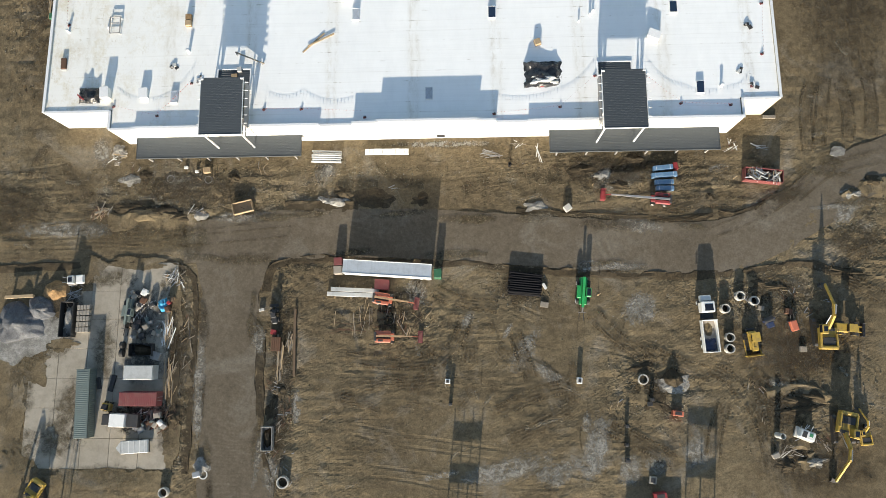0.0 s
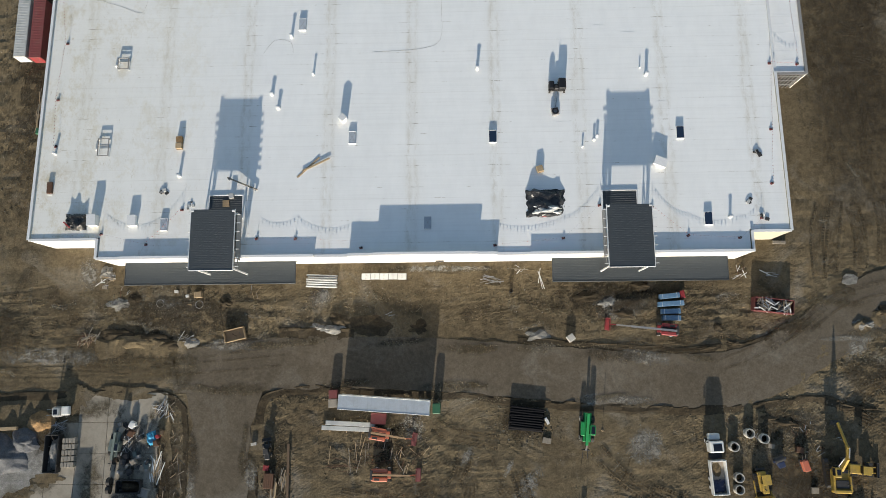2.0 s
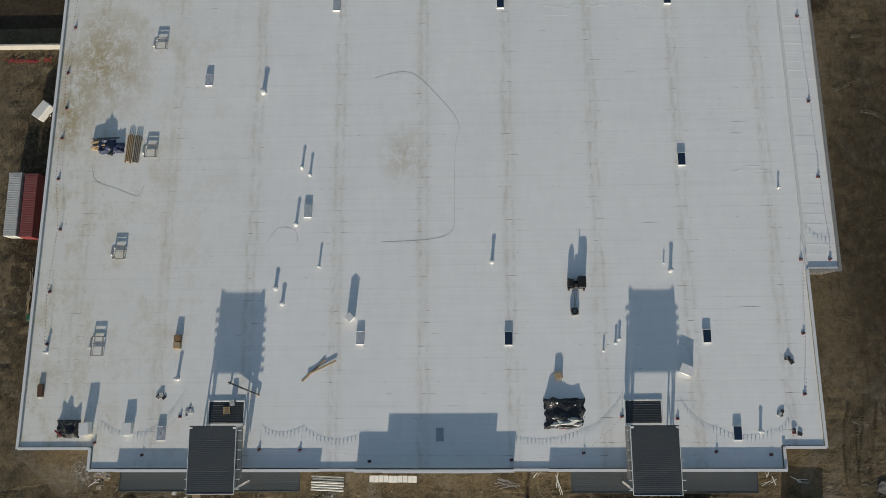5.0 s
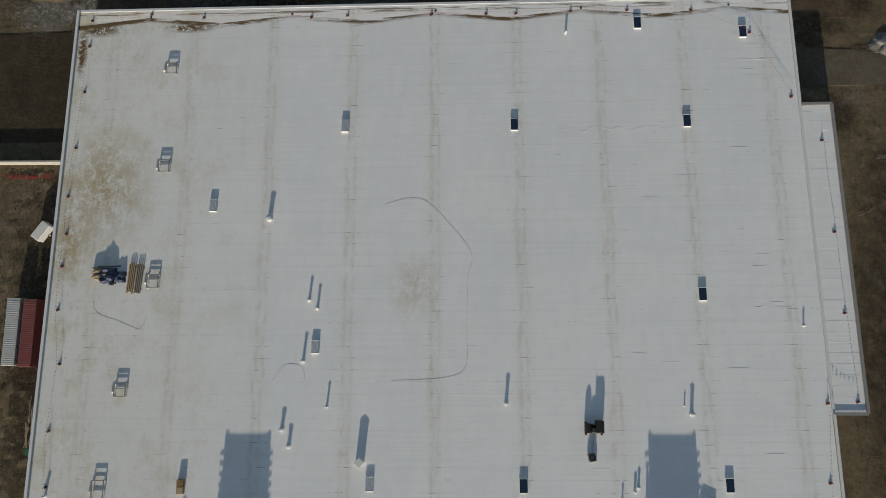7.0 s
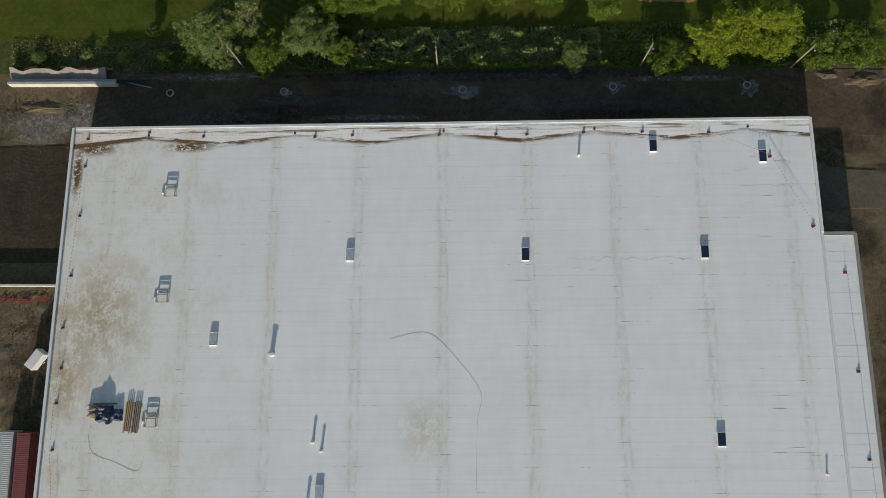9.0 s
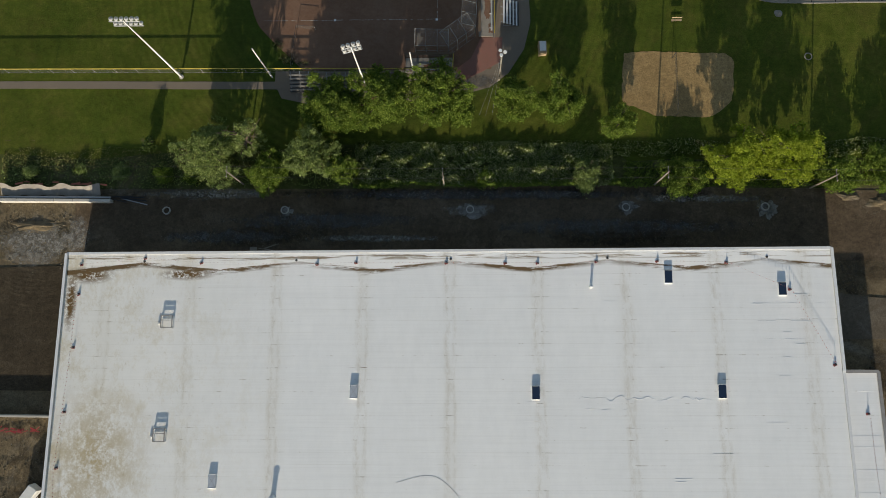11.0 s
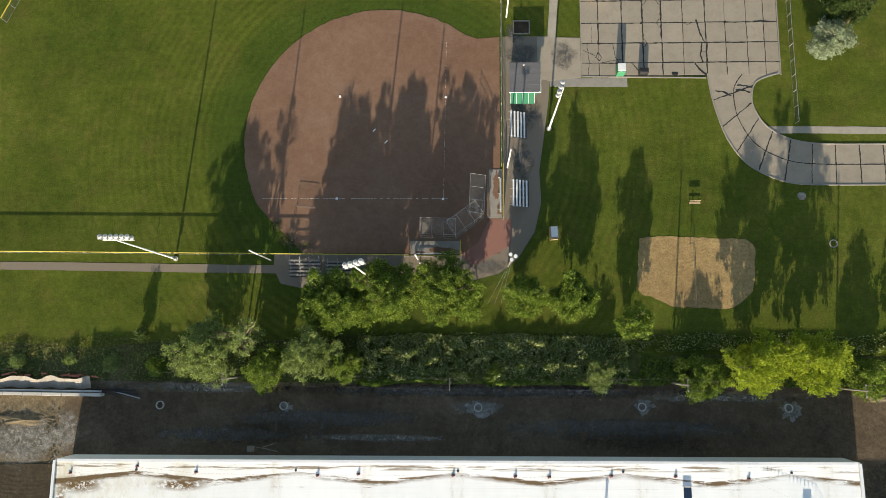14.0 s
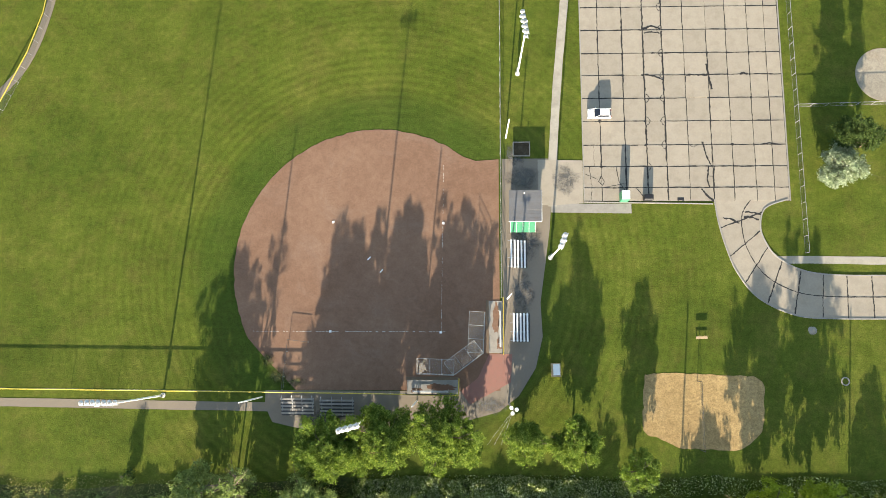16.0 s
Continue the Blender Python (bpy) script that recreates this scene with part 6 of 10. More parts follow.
solid("storage_box", S().box(0, 0, 0, 2.7, 1.9, 1.3, 0, 0.08), M["maroon"], "maroon steel storage box on earth", "storage box", -11.1, -11.9, 0, -4)
for x, y, rz in ((-16.2, -12.85, -2.6), (-16.9, -13.7, -2.2)):
    t_ = thing("steel_beam", "long pale grey steel beam laid on timbers", "steel beam", x, y, 0, rz, "pale beams")
    part("flange", S().box(0, 0, 0.15, 8.9, 0.75, 0.08).box(0, 0, 0.6, 8.9, 0.75, 0.08), M["pale_container"], t_)
    part("web", S().box(0, 0, 0.2, 8.9, 0.3, 0.42), M["pale_container"], t_)
    for d in (-3, 0, 3):
        part("timber", S().box(d, 0, 0, 0.2, 1.5, 0.16), M["wood"], t_)
boom_lift(-10.6, -14.6, -99, "orange boom lift with its arm lowered eastward", "orange", 4.6, 2.1)
boom_lift(-10.2, -21.5, -91, "orange boom lift with its arm lowered eastward", "orange", 4.9, 2.0)
scatter_sticks("formwork_timbers", "loose formwork timbers laid out on earth", "timber", -13.5, -17.8, 6.5, 2.8, 16, 1.8, 4.2, ["wood", "wood_grey"], 3, 85, 12, 0.08, 0.07)
scatter_sticks("formwork_timbers", "loose formwork timbers laid out on earth", "timber", -5.5, -18.8, 3.2, 2.4, 12, 1.5, 3.2, ["wood", "wood_grey", "rust"], 4, 95, 45, 0.08, 0.07)
scatter_sticks("rebar", "rusty reinforcing bars on earth", "rebar", -15, -19.5, 5, 1.5, 14, 3, 6, ["rust"], 5, 3, 10, 0.05, 0.04)

# pipe stack
ps = thing("pipe_stack", "stack of black plastic pipes on earth", "pipes", 15.4, -12.0, 0, -6)
for i in range(27):
    lay = i // 9
    yy, zz, sk_ = -1.75 + (i % 9) * 0.43 + lay * 0.18, 0.2 + lay * 0.34, random.uniform(-0.12, 0.12)
    part("pipe", S().rod((-2.9 + random.uniform(-0.3, 0.3), yy - sk_, zz), (2.9 + random.uniform(-0.3, 0.3), yy + sk_, zz + random.uniform(0, 0.06)), 0.2, 10), M["pipe_black"], ps)
solid("post", S().box(0, 0, 0, 0.5, 1.2, 0.4), M["white"], "short white board leaning by the pipes", "board", 19.0, -12.2, 0, 30)
telehandler(25.9, -13.4, 176, "bright green telehandler with forks lowered", "green", 1.08)
solid("marker_post", S().lathe(0, 0, [(0.22, 0), (0.2, 0.08), (0.05, 0.12), (0.05, 2.6)], 10), M["wood"], "thin timber marker post", "post", 28.8, -13.8)


# dump truck
def dump_truck(x, y, rz):
    e = thing("dump_truck", "white dump truck with a pale empty tipper bed", "dump truck", x, y, 0, rz, "site machines")
    part("chassis", S().box(0, -1.0, 0.75, 1.0, 8.2, 0.35), M["dark_steel"], e)
    cab = part("cab", S().box(0, 3.0, 0.8, 2.4, 2.0, 2.0, 0, 0.16), M["white"], e)
    part("windscreen", S().box(0, 4.02, 1.75, 2.1, 0.06, 0.85, 0, 0.02), M["glass"], cab)
    part("roof_window", S().box(0.1, 2.9, 2.8, 1.5, 1.2, 0.04, 0, 0.01), M["glass"], cab)
    part("hood", S().box(0, 4.6, 0.85, 2.0, 1.1, 1.0, 0, 0.16), M["white"], e)
    for s in (-1, 1):
        part("mirror", S().box(s * 1.45, 3.8, 1.9, 0.3, 0.12, 0.6, 0, 0.03), M["dark_steel"], cab)
    bed = part("tipper_bed", S().box(0, -2.2, 1.15, 2.4, 5.6, 0.14), M["tan_membrane"], e)
    for s in (-1, 1):
        part("bed_side", S().box(s * 1.3, -2.2, 1.15, 0.14, 5.6, 1.35, 0, 0.03), M["white"], bed)
    part("headboard", S().box(0, 0.62, 1.15, 2.74, 0.14, 1.6, 0, 0.03), M["white"], bed)
    part("tailgate", S().box(0, -5.05, 1.15, 2.74, 0.12, 1.2, 0, 0.03), M["white"], bed)
    part("load", lump(1.0, 1.6, 0.4, 3.3), M["dirt"], bed).location = (0, -1.0, 1.2)
    part("tarp", crumpled(1.1, 1.1, 0.4, 4.0, 16), M["blue_tarp"], bed, "dark blue tarpaulin in the bed").location = (0, -3.7, 1.25)
    part("cab_gap_guard", S().box(0, 1.4, 1.0, 2.2, 0.9, 0.5), M["black"], e)
    for yy in (3.9, -2.6, -4.0):
        for s in (-1.05, 1.05):
            wheel(e, s, yy, 0.52, 0.45, "white")
    return e


dump_truck(48.0, -19.2, 3.5)


def bulldozer(x, y, rz):
    e = thing("bulldozer", "yellow tracked bulldozer with blade lowered", "bulldozer", x, y, 0, rz, "site machines")
    for s in (-1, 1):
        track(e, s * 1.0, 3.2, 0.55, 0.95)
    part("hull", S().box(0, -0.2, 0.5, 1.5, 3.2, 0.8, 0, 0.08), M["yellow"], e)
    part("engine_hood", S().box(0, 0.9, 1.25, 1.0, 1.7, 0.75, 0, 0.1), M["yellow"], e)
    part("exhaust", S().rod((0.25, 1.0, 2.0), (0.25, 1.0, 2.7), 0.08), M["dark_steel"], e)
    part("seat", S().box(0, -0.8, 1.3, 0.6, 0.6, 0.6), M["black"], e)
    c = part("canopy", S().box(0, -0.7, 2.85, 1.5, 1.7, 0.1), M["yellow"], e)
    for sx in (-0.65, 0.65):
        for sy in (-1.4, 0.0):
            part("post", S().rod((sx, sy, 1.3), (sx, sy, 2.9), 0.05), M["yellow"], c)
    for s in (-1, 1):
        part("push_arm", S().beam((s * 1.35, -0.4, 0.5), (s * 1.3, 2.4, 0.5), 0.16, 0.22), M["yellow"], e)
    b = S()
    for z, yy in ((0.05, 2.55), (0.4, 2.45), (0.75, 2.5), (1.05, 2.62)):
        b.box(0, yy, z, 3.0, 0.12, 0.38, 0, 0.02)
    part("blade", b, M["yellow"], e)
    part("ripper", S().box(0, -2.2, 0.4, 1.6, 0.3, 0.5).beam((0.3, -2.3, 0.8), (0.3, -2.6, 0.1), 0.12, 0.2), M["dark_steel"], e)
    return e


bulldozer(55.9, -22.3, 187)
excavator(68.6, -20.6, 3, -4, 8.5, "large yellow excavator with its boom reaching out", k=1.12, drop=1.0)
excavator(70.6, -37.6, 0, 168, 9.0, "large yellow excavator with its arm lowered to a trench", k=1.12, drop=0.2)
excavator(-73.2, -49.5, 10, 140, 6.5, "yellow excavator at the yard's edge", k=0.95)


def loader(x, y, rz, label, tint, k=1.0):
    e = thing("wheel_loader", label, "wheel loader", x, y, 0, rz, "site machines")
    for sx in (-1.0, 1.0):
        for sy in (-1.3, 1.4):
            wheel(e, sx * k, sy * k, 0.7 * k, 0.5 * k, tint)
    part("rear_body", S().box(0, -1.4 * k, 0.8 * k, 1.7 * k, 2.3 * k, 1.1 * k, 0, 0.14), M[tint], e)
    part("front_frame", S().box(0, 1.0 * k, 0.6 * k, 1.2 * k, 1.8 * k, 0.8 * k, 0, 0.1), M[tint], e)
    cab = part("cab", S().box(0, 0, 1.4 * k, 1.4 * k, 1.4 * k, 1.5 * k, 0, 0.12), M["black"], e)
    part("roof", S().box(0, 0, 2.9 * k, 1.5 * k, 1.5 * k, 0.1, 0, 0.03), M[tint], cab)
    for s in (-0.5, 0.5):
        part("lift_arm", S().beam((s * k, 0.8 * k, 1.4 * k), (s * k, 2.7 * k, 0.6 * k), 0.18, 0.26), M[tint], e)
    b = S().box(0, 2.75 * k, 0.12, 2.6 * k, 0.1, 1.0 * k).box(0, 3.2 * k, 0.08, 2.6 * k, 1.0 * k, 0.08)
    for s in (-1, 1):
        b.box(s * 1.28 * k, 3.15 * k, 0.1, 0.06, 0.9 * k, 0.7 * k)
    part("bucket", b, M["dark_steel"], e)
    return e


loader(72.9, -20.0, -95, "yellow wheel loader with dark bucket", "yellow", 0.95)
loader(-31.0, -17.6, 8, "small black skid loader beside the side road", "dark_steel", 0.6)
ex = excavator(73.9, -38.3, 6, 0, 4.2, "small yellow excavator beside the large one", k=0.7, drop=0.4)
for x, y in ((51.5, -16.4), (54.3, -14.1), (56.8, -15.0), (52.0, -21.6), (51.9, -23.6)):
    concrete_ring(x, y)
concrete_ring(36.3, -29.1, 0.95, 0.5)
concrete_ring(-28.4, -47.3, 1.1, 0.9)
concrete_ring(-49.9, -49.2, 0.9, 0.9)
rl = thing("roller", "dark blue-grey compactor drum on earth", "compactor", 59.0, -18.5, 0, 20)
part("drum", S().rod((-0.9, 0, 0.65), (0.9, 0, 0.65), 0.65, 20), M["dark_steel"], rl)
part("frame", S().box(0, 0, 0.75, 2.2, 0.3, 0.5).box(0, -0.9, 0.5, 1.2, 1.0, 0.7, 0, 0.08), M["blue_tarp"], rl)
part("handle", S().rod((0.4, -1.3, 0.9), (0.4, -2.0, 1.2), 0.04).rod((-0.4, -1.3, 0.9), (-0.4, -2.0, 1.2), 0.04), M["dark_steel"], rl)
mx = thing("mixer", "small orange towed plate compactor on earth", "compactor", 63.5, -19.5, 0, 15)
part("body", S().box(0, 0, 0.35, 1.2, 1.9, 0.9, 0, 0.12), M["orange"], mx)
part("plate", S().box(0, 0, 0, 1.3, 2.1, 0.25, 0, 0.05), M["dark_steel"], mx)
part("handle", S().rod((0.3, 1.0, 1.0), (0.3, 2.0, 1.5), 0.04).rod((-0.3, 1.0, 1.0), (-0.3, 2.0, 1.5), 0.04), M["dark_steel"], mx)
ge = thing("generator", "white and teal towed generator beside a trench", "generator", 64.0, -38.6, 0, -22)
part("housing", S().box(0, 0, 0.5, 2.6, 1.5, 1.3, 0, 0.12), M["white"], ge)
part("panel", S().box(0.5, 0.2, 1.8, 0.6, 0.6, 0.06), M["mint"], ge)
part("grille", S().box(-0.6, 0, 1.8, 0.8, 1.1, 0.05), M["dark_steel"], ge)
part("skid", S().box(0, 0, 0.05, 3.4, 1.9, 0.45, 0, 0.05), M["concrete_pale"], ge)
part("drawbar", S().beam((1.6, 0, 0.4), (3.0, 0, 0.3), 0.12, 0.12), M["dark_steel"], ge)
solid("pipe_section", S().ring(0, 0, 0, 0.5, 0.42, 2.5, 20), M["pale_container"], "short pale pipe section standing upright", "pipe", 59.4, -38.7)
solid("barrel_base", S().box(0, 0, 0, 1.3, 0.9, 0.7, 0, 0.08), M["concrete_grey"], "grey block beside the trench", "block", 58.8, -42.2, 0, 25)
pit = thing("excavation", "open trench with a spoil rim", "trench", 62.9, -42.2, 0, 0)
part("rim", ridge([Vector((2.4 * math.cos(a), 1.7 * math.sin(a))) for a in np.linspace(0, 2 * math.pi, 26)], 1.9, 0.4, 2.0), M["dirt"], pit)
part("bottom", blob(0, 0, 1.9, 1.3, 0.09, 7.7, 0.05), M["mud"], pit)
hp = thing("excavation", "round pit with dark spoil and pale rim", "trench", 41.5, -29.0, 0, 0)
part("rim", ridge([Vector((2.0 * math.cos(a), 1.7 * math.sin(a))) for a in np.linspace(math.pi, 2.1 * math.pi, 14)], 1.5, 0.3, 3.0), M["rubble"], hp)
part("spoil", lump(1.9, 1.8, 1.3, 2.2, 0.4), M["mud"], hp)
for x, y, sx, sy, sz, m, lb in ((24.8, -29.3, 0.9, 1.1, 1.3, "white", "small white control cabinet on earth"), (1.1, -29.5, 0.9, 0.9, 0.9, "white", "small white-rimmed drain box"), (37.2, -46.5, 1.3, 1.3, 0.5, "concrete_grey", "grey concrete drain block"),
                                (42.0, -35.0, 1.9, 0.9, 1.2, "orange", "orange-topped pallet of fittings"), (33.0, -37.2, 0.6, 0.6, 1.3, "dark_steel", "dark pump on earth"), (32.8, -40.5, 0.6, 0.6, 1.1, "dark_steel", "dark pump on earth"), (32.9, -43.2, 0.8, 0.7, 1.0, "dark_steel", "dark pump on earth"),
                                (37.6, -32.6, 0.7, 0.6, 1.1, "dark_steel", "dark valve box on earth"), (1.6, -33.5, 0.6, 0.5, 1.7, "dark_steel", "dark upright pump on earth"), (38.2, -49.0, 2.2, 1.0, 1.4, "red", "red pump unit on earth")):
    k_ = thing("cabinet", lb, "site box", x, y, 0, random.uniform(-8, 8), "small site boxes")
    part("body", S().box(0, 0, 0, sx, sy, sz, 0, 0.05), M[m], k_)
    part("lid", S().box(0, 0, sz, sx * 0.6, sy * 0.6, 0.06, 0, 0.02), M["dark_steel"], k_)
for x, y, l in ((24.2, -27.6, 2.4), (25.4, -27.6, 2.4), (1.0, -27.6, 1.8), (-25.0, -46.5, 2.6), (-20.6, -47.5, 2.6), (86.5, 6.5, 2.2), (83.0, 5.2, 2.0), (28.4, 6.9, 2.2), (54.8, 8.0, 2.0), (-33.7, 9.6, 2.2), (-45.3, 1.9, 2.4), (-46.5, 8.5, 2.0)):
    solid("stake", S().lathe(0, 0, [(0.04, -0.1), (0.035, l)], 8), M["wood"], "thin timber survey stake standing in earth", "stake", x, y, 0, 0, "survey stakes")

# plain frames added for unseen things just south of the site, known by their shadows
def frame_tower(x, y, w, h, decks, legs):
    t = thing("scaffold", "tall slim unseen steel frame with decks", "scaffold", x, y, 0, 0, "access frames")
    for i in range(legs):
        px = -w / 2 + w * i / (legs - 1)
        for py in (-0.5, 0.5):
            part("standard", S().rod((px, py, 0), (px, py, h), 0.07, 8), M["steel"], t)
    for z in decks:
        part("deck", S().box(0, 0, z, w, 1.3, 0.55, 0, 0.02), M["wood_grey"], t)
    for k in range(3):
        part("brace", S().beam((-w / 2 + k * w / 3, 0.5, 0.3), (-w / 2 + (k + 1) * w / 3, 0.5, h * 0.9), 0.06, 0.06), M["steel"], t)
    return t


frame_tower(2.6, -61.5, 5.0, 6.6, (3.6, 5.4), 4)
frame_tower(44.2, -62.0, 5.0, 7.0, (2.3, 4.0, 6.2), 3)

# narrow frames stand in for unseen boom poles whose thin shadows reach the yard
frame_tower(-69.0, -61.0, 1.5, 8.0, (7.0,), 2)
frame_tower(-73.5, -60.0, 2.4, 5.0, (4.2,), 2)
# out of view, added for the broad shadow it throws in from the south
container(36.5, -57.8, 90, 9.4, "unseen sage-green shipping container at the site's south edge", "sage")

# front of the building
open_box("timber_trough", "open timber box lined in black on earth", "timber box", -38.0, 3.0, 0, 3.8, 2.2, 1.0, "wood").rotation_euler = (0, 0, radians(14))
open_box("steel_trough", "open grey-rimmed steel mixing box on earth", "steel box", -31.4, -39.7, 1, 2.0, 4.2, 1.5, "primer", "mud")
scatter_sticks("brush_heap", "heap of broken branches and scrap timber", "debris", -65.0, 2.4, 1.4, 0.9, 22, 1.0, 2.6, ["wood", "wood_grey", "rust"], 8, 60, 70, 0.1)
solid("rubble_mound", lump(1.6, 1.1, 0.7, 4.1, 0.5), M["rubble"], "heap of grey broken concrete", "rubble heap", -46.5, 1.4)
solid("rubble_mound", lump(2.6, 1.0, 0.8, 5.1, 0.5), M["rubble"], "heap of pale rubble and earth", "rubble heap", -20.0, 4.0)
solid("earth_mound", lump(3.8, 2.0, 1.1, 6.3, 0.5), M["mud"], "dark heap of damp earth", "earth heap", -13.2, 5.0)
solid("earth_mound", lump(4.4, 1.6, 0.9, 7.3, 0.5), M["dirt"], "brown heap of earth", "earth heap", -56.5, 1.6)
pp = thing("pipe_stack", "stack of white plastic pipes on timbers", "pipes", -22.3, 13.0, 0, -2)
for i in range(10):
    part("pipe", S().rod((-2.9 + 0.5 * random.random(), -1.1 + (i % 6) * 0.42, 0.24 + 0.3 * (i // 6)), (2.8 + 0.3 * random.random(), -1.1 + (i % 6) * 0.42, 0.24 + 0.3 * (i // 6)), 0.17, 10), M["pale_container"], pp)
for k in (-2, 2):
    part("timber", S().box(k, 0, 0, 0.15, 2.6, 0.1), M["wood"], pp)
sl = thing("panel_stack", "row of white insulation panels on earth", "panels", -10.6, 13.8, 0, 0)
for i in range(5):
    part("panel", S().box(-3.35 + i * 1.68, 0.03 * (i % 2), 0, 1.62, 1.1, 0.5), M["white"], sl)
    part("strap", S().box(-3.35 + i * 1.68, 0.03 * (i % 2), 0.5, 0.06, 1.1, 0.01, 0, 0.002), M["concrete_grey"], sl)
scatter_sticks("scrap_heap", "small heap of grey scrap metal", "debris", 9.4, 13.2, 1.2, 0.7, 14, 1.2, 2.6, ["steel", "primer", "wood_grey"], 9, 170, 25)
solid("drain_post", S().ring(0, 0, 0, 0.3, 0.22, 1.2, 16), M["black"], "black drain pipe stub standing in earth", "pipe stub", 12.9, 11.0)
scatter_sticks("scrap_heap", "white lengths of trim on earth", "debris", 18.6, 13.2, 0.5, 0.8, 4, 2.0, 3.6, ["white", "steel"], 10, 105, 25)
solid("concrete_block", S().box(0, 0, 0, 1.3, 1.2, 1.0, 0, 0.05), M["concrete_pale"], "pale concrete block on earth", "concrete block", 23.6, 2.5, 0, 35)
solid("stone_slab", S().prism([(-1.5, -0.7), (-0.4, -1.1), (1.1, -0.8), (1.5, 0.3), (0.7, 0.9), (-0.6, 1.0), (-1.2, 0.4)], -0.05, 0.14), M["rubble"], "broken grey concrete slab beside the road", "slab", 74.5, 13.2)
for i, (x, y, l) in enumerate(((41.6, 10.1, 3.7), (41.8, 8.7, 4.7), (41.7, 7.3, 3.5), (41.8, 6.1, 3.3))):
    b_ = thing("wrapped_bundle", "blue-wrapped bundle of boards on bearers", "bundle", x, y, 0, 6 - i * 2, "blue bundles")
    part("wrap", S().box(0, 0, 0.12, l, 0.9, 0.95, 0, 0.06), M["blue"], b_)
    for d in (-0.35, 0.35):
        part("bearer", S().box(d * l, 0, 0, 0.14, 1.1, 0.13), M["wood"], b_)
        part("strap", S().box(d * l, 0, 1.07, 0.05, 0.92, 0.012, 0, 0.003), M["white"], b_)
solid("red_crate", S().box(0, 0, 0, 0.8, 1.4, 0.9, 0, 0.05), M["red"], "red steel crate beside blue bundles", "crate", 44.0, 10.4, 0, 10)
boom_lift(40.6, 4.0, 84, "red boom lift with a grey arm stretched out low", "red", 9.0, 1.5)
rd = open_box("dumpster", "red open-topped dumpster full of scrap timber", "dumpster", 59.9, 8.3, -96, 2.5, 7.0, 1.7, "maroon")
for i in range(60):
    a = random.uniform(0, 3.1)
    p = Vector((random.uniform(-0.9, 0.9), random.uniform(-3.0, 3.0), 1.5 + random.random() * 0.35))
    d = Vector((math.cos(a), math.sin(a), random.uniform(-0.2, 0.2))) * random.uniform(0.4, 1.0)
    part("scrap_board", S().beam(p - d, p + d, 0.16, 0.05), M[random.choice(["wood", "wood_grey", "white", "steel", "dark_steel"])], rd)
part("load", lump(1.15, 3.3, 1.5, 1.0, 0.3, 18, 5, 0.3), M["dark_steel"], rd)
scatter_sticks("scrap_heap", "white lengths of trim in the dumpster's shade", "debris", 60.2, 14.2, 1.0, 0.5, 4, 1.4, 2.4, ["white", "steel"], 12, 170, 20)

# storage yard
container(-65.0, -33.5, 2.0, 12.2, "long sage-green shipping container on concrete", "sage")
container(-55.1, -28.0, 90, 5.3, "white site-office container on concrete", "pale_container", 2.5, 2.6, ribs=False)
container(-54.8, -32.7, 90, 6.9, "weathered maroon shipping container on concrete", "maroon")
gt = thing("box_truck", "dark tipper truck with a white box roof", "truck", -58.2, -36.5, 0, 88, "")
part("box", S().box(0, 0.2, 0.9, 2.3, 2.8, 1.7, 0, 0.06), M["white"], gt)
part("frame", S().box(0, -0.4, 0.55, 2.0, 5.6, 0.35), M["dark_steel"], gt)
part("bed", S().box(0, -2.4, 0.9, 2.4, 2.0, 1.1, 0, 0.06), M["dark_steel"], gt)
part("cab", S().box(0, 2.4, 0.7, 2.0, 1.4, 1.6, 0, 0.14), M["dark_steel"], gt)
for s in (-1.0, 1.0):
    for yy in (2.4, -1.8):
        wheel(gt, s, yy, 0.45, 0.35, "white")
sk = thing("skid_loader", "small yellow skid loader on concrete", "skid loader", -61.2, -34.2, 0, 80, "site machines")
part("body", S().box(0, 0, 0.35, 1.3, 1.7, 1.0, 0, 0.1), M["yellow"], sk)
part("cage", S().box(0, 0, 1.35, 0.9, 1.0, 0.65, 0, 0.06), M["black"], sk)
for s in (-0.75, 0.75):
    for yy in (-0.5, 0.5):
        wheel(sk, s, yy, 0.38, 0.28, "yellow")
rt = thing("flat_trailer", "low trailer with a pale ribbed tonneau cover", "trailer", -55.4, -41.2, 0, 94)
part("cover", S().box(0, 0, 0.9, 2.3, 5.0, 0.5, 0, 0.1), M["pale_container"], rt)
for k in range(5):
    part("bow", S().box(0, -2.0 + k, 1.4, 2.3, 0.1, 0.05, 0, 0.01), M["white"], rt)
part("nose", S().prism([(-1.1, 2.5), (1.1, 2.5), (0, 3.4)], 0.9, 1.35), M["pale_container"], rt)
part("bed", S().box(0, 0, 0.55, 2.3, 5.0, 0.35), M["dark_steel"], rt)
for s in (-1.1, 1.1):
    wheel(rt, s, -0.6, 0.4, 0.3, "white")
open_box("dumpster", "dark open dumpster full of pale scrap", "dumpster", -69.9, -18.3, 0, 2.5, 6.6, 1.6, "dark_steel", "rubble")
for j in range(5):
    pb = thing("block_pallet", "shrink-wrapped pallet of grey concrete blocks", "pallet", -67.0, -16.0 - j * 1.05, 0, 2, "block pallets")
    part("pallet", S().box(0, 0, 0, 2.4, 0.9, 0.14), M["wood_grey"], pb)
    for i in range(4):
        part("block", S().box(-0.9 + i * 0.6, 0, 0.14, 0.54, 0.86, 1.0, 0, 0.03), M["concrete_grey"], pb)
telehandler(-58.4, -16.8, 172, "grey-green telehandler parked on concrete", "sage", 0.95)
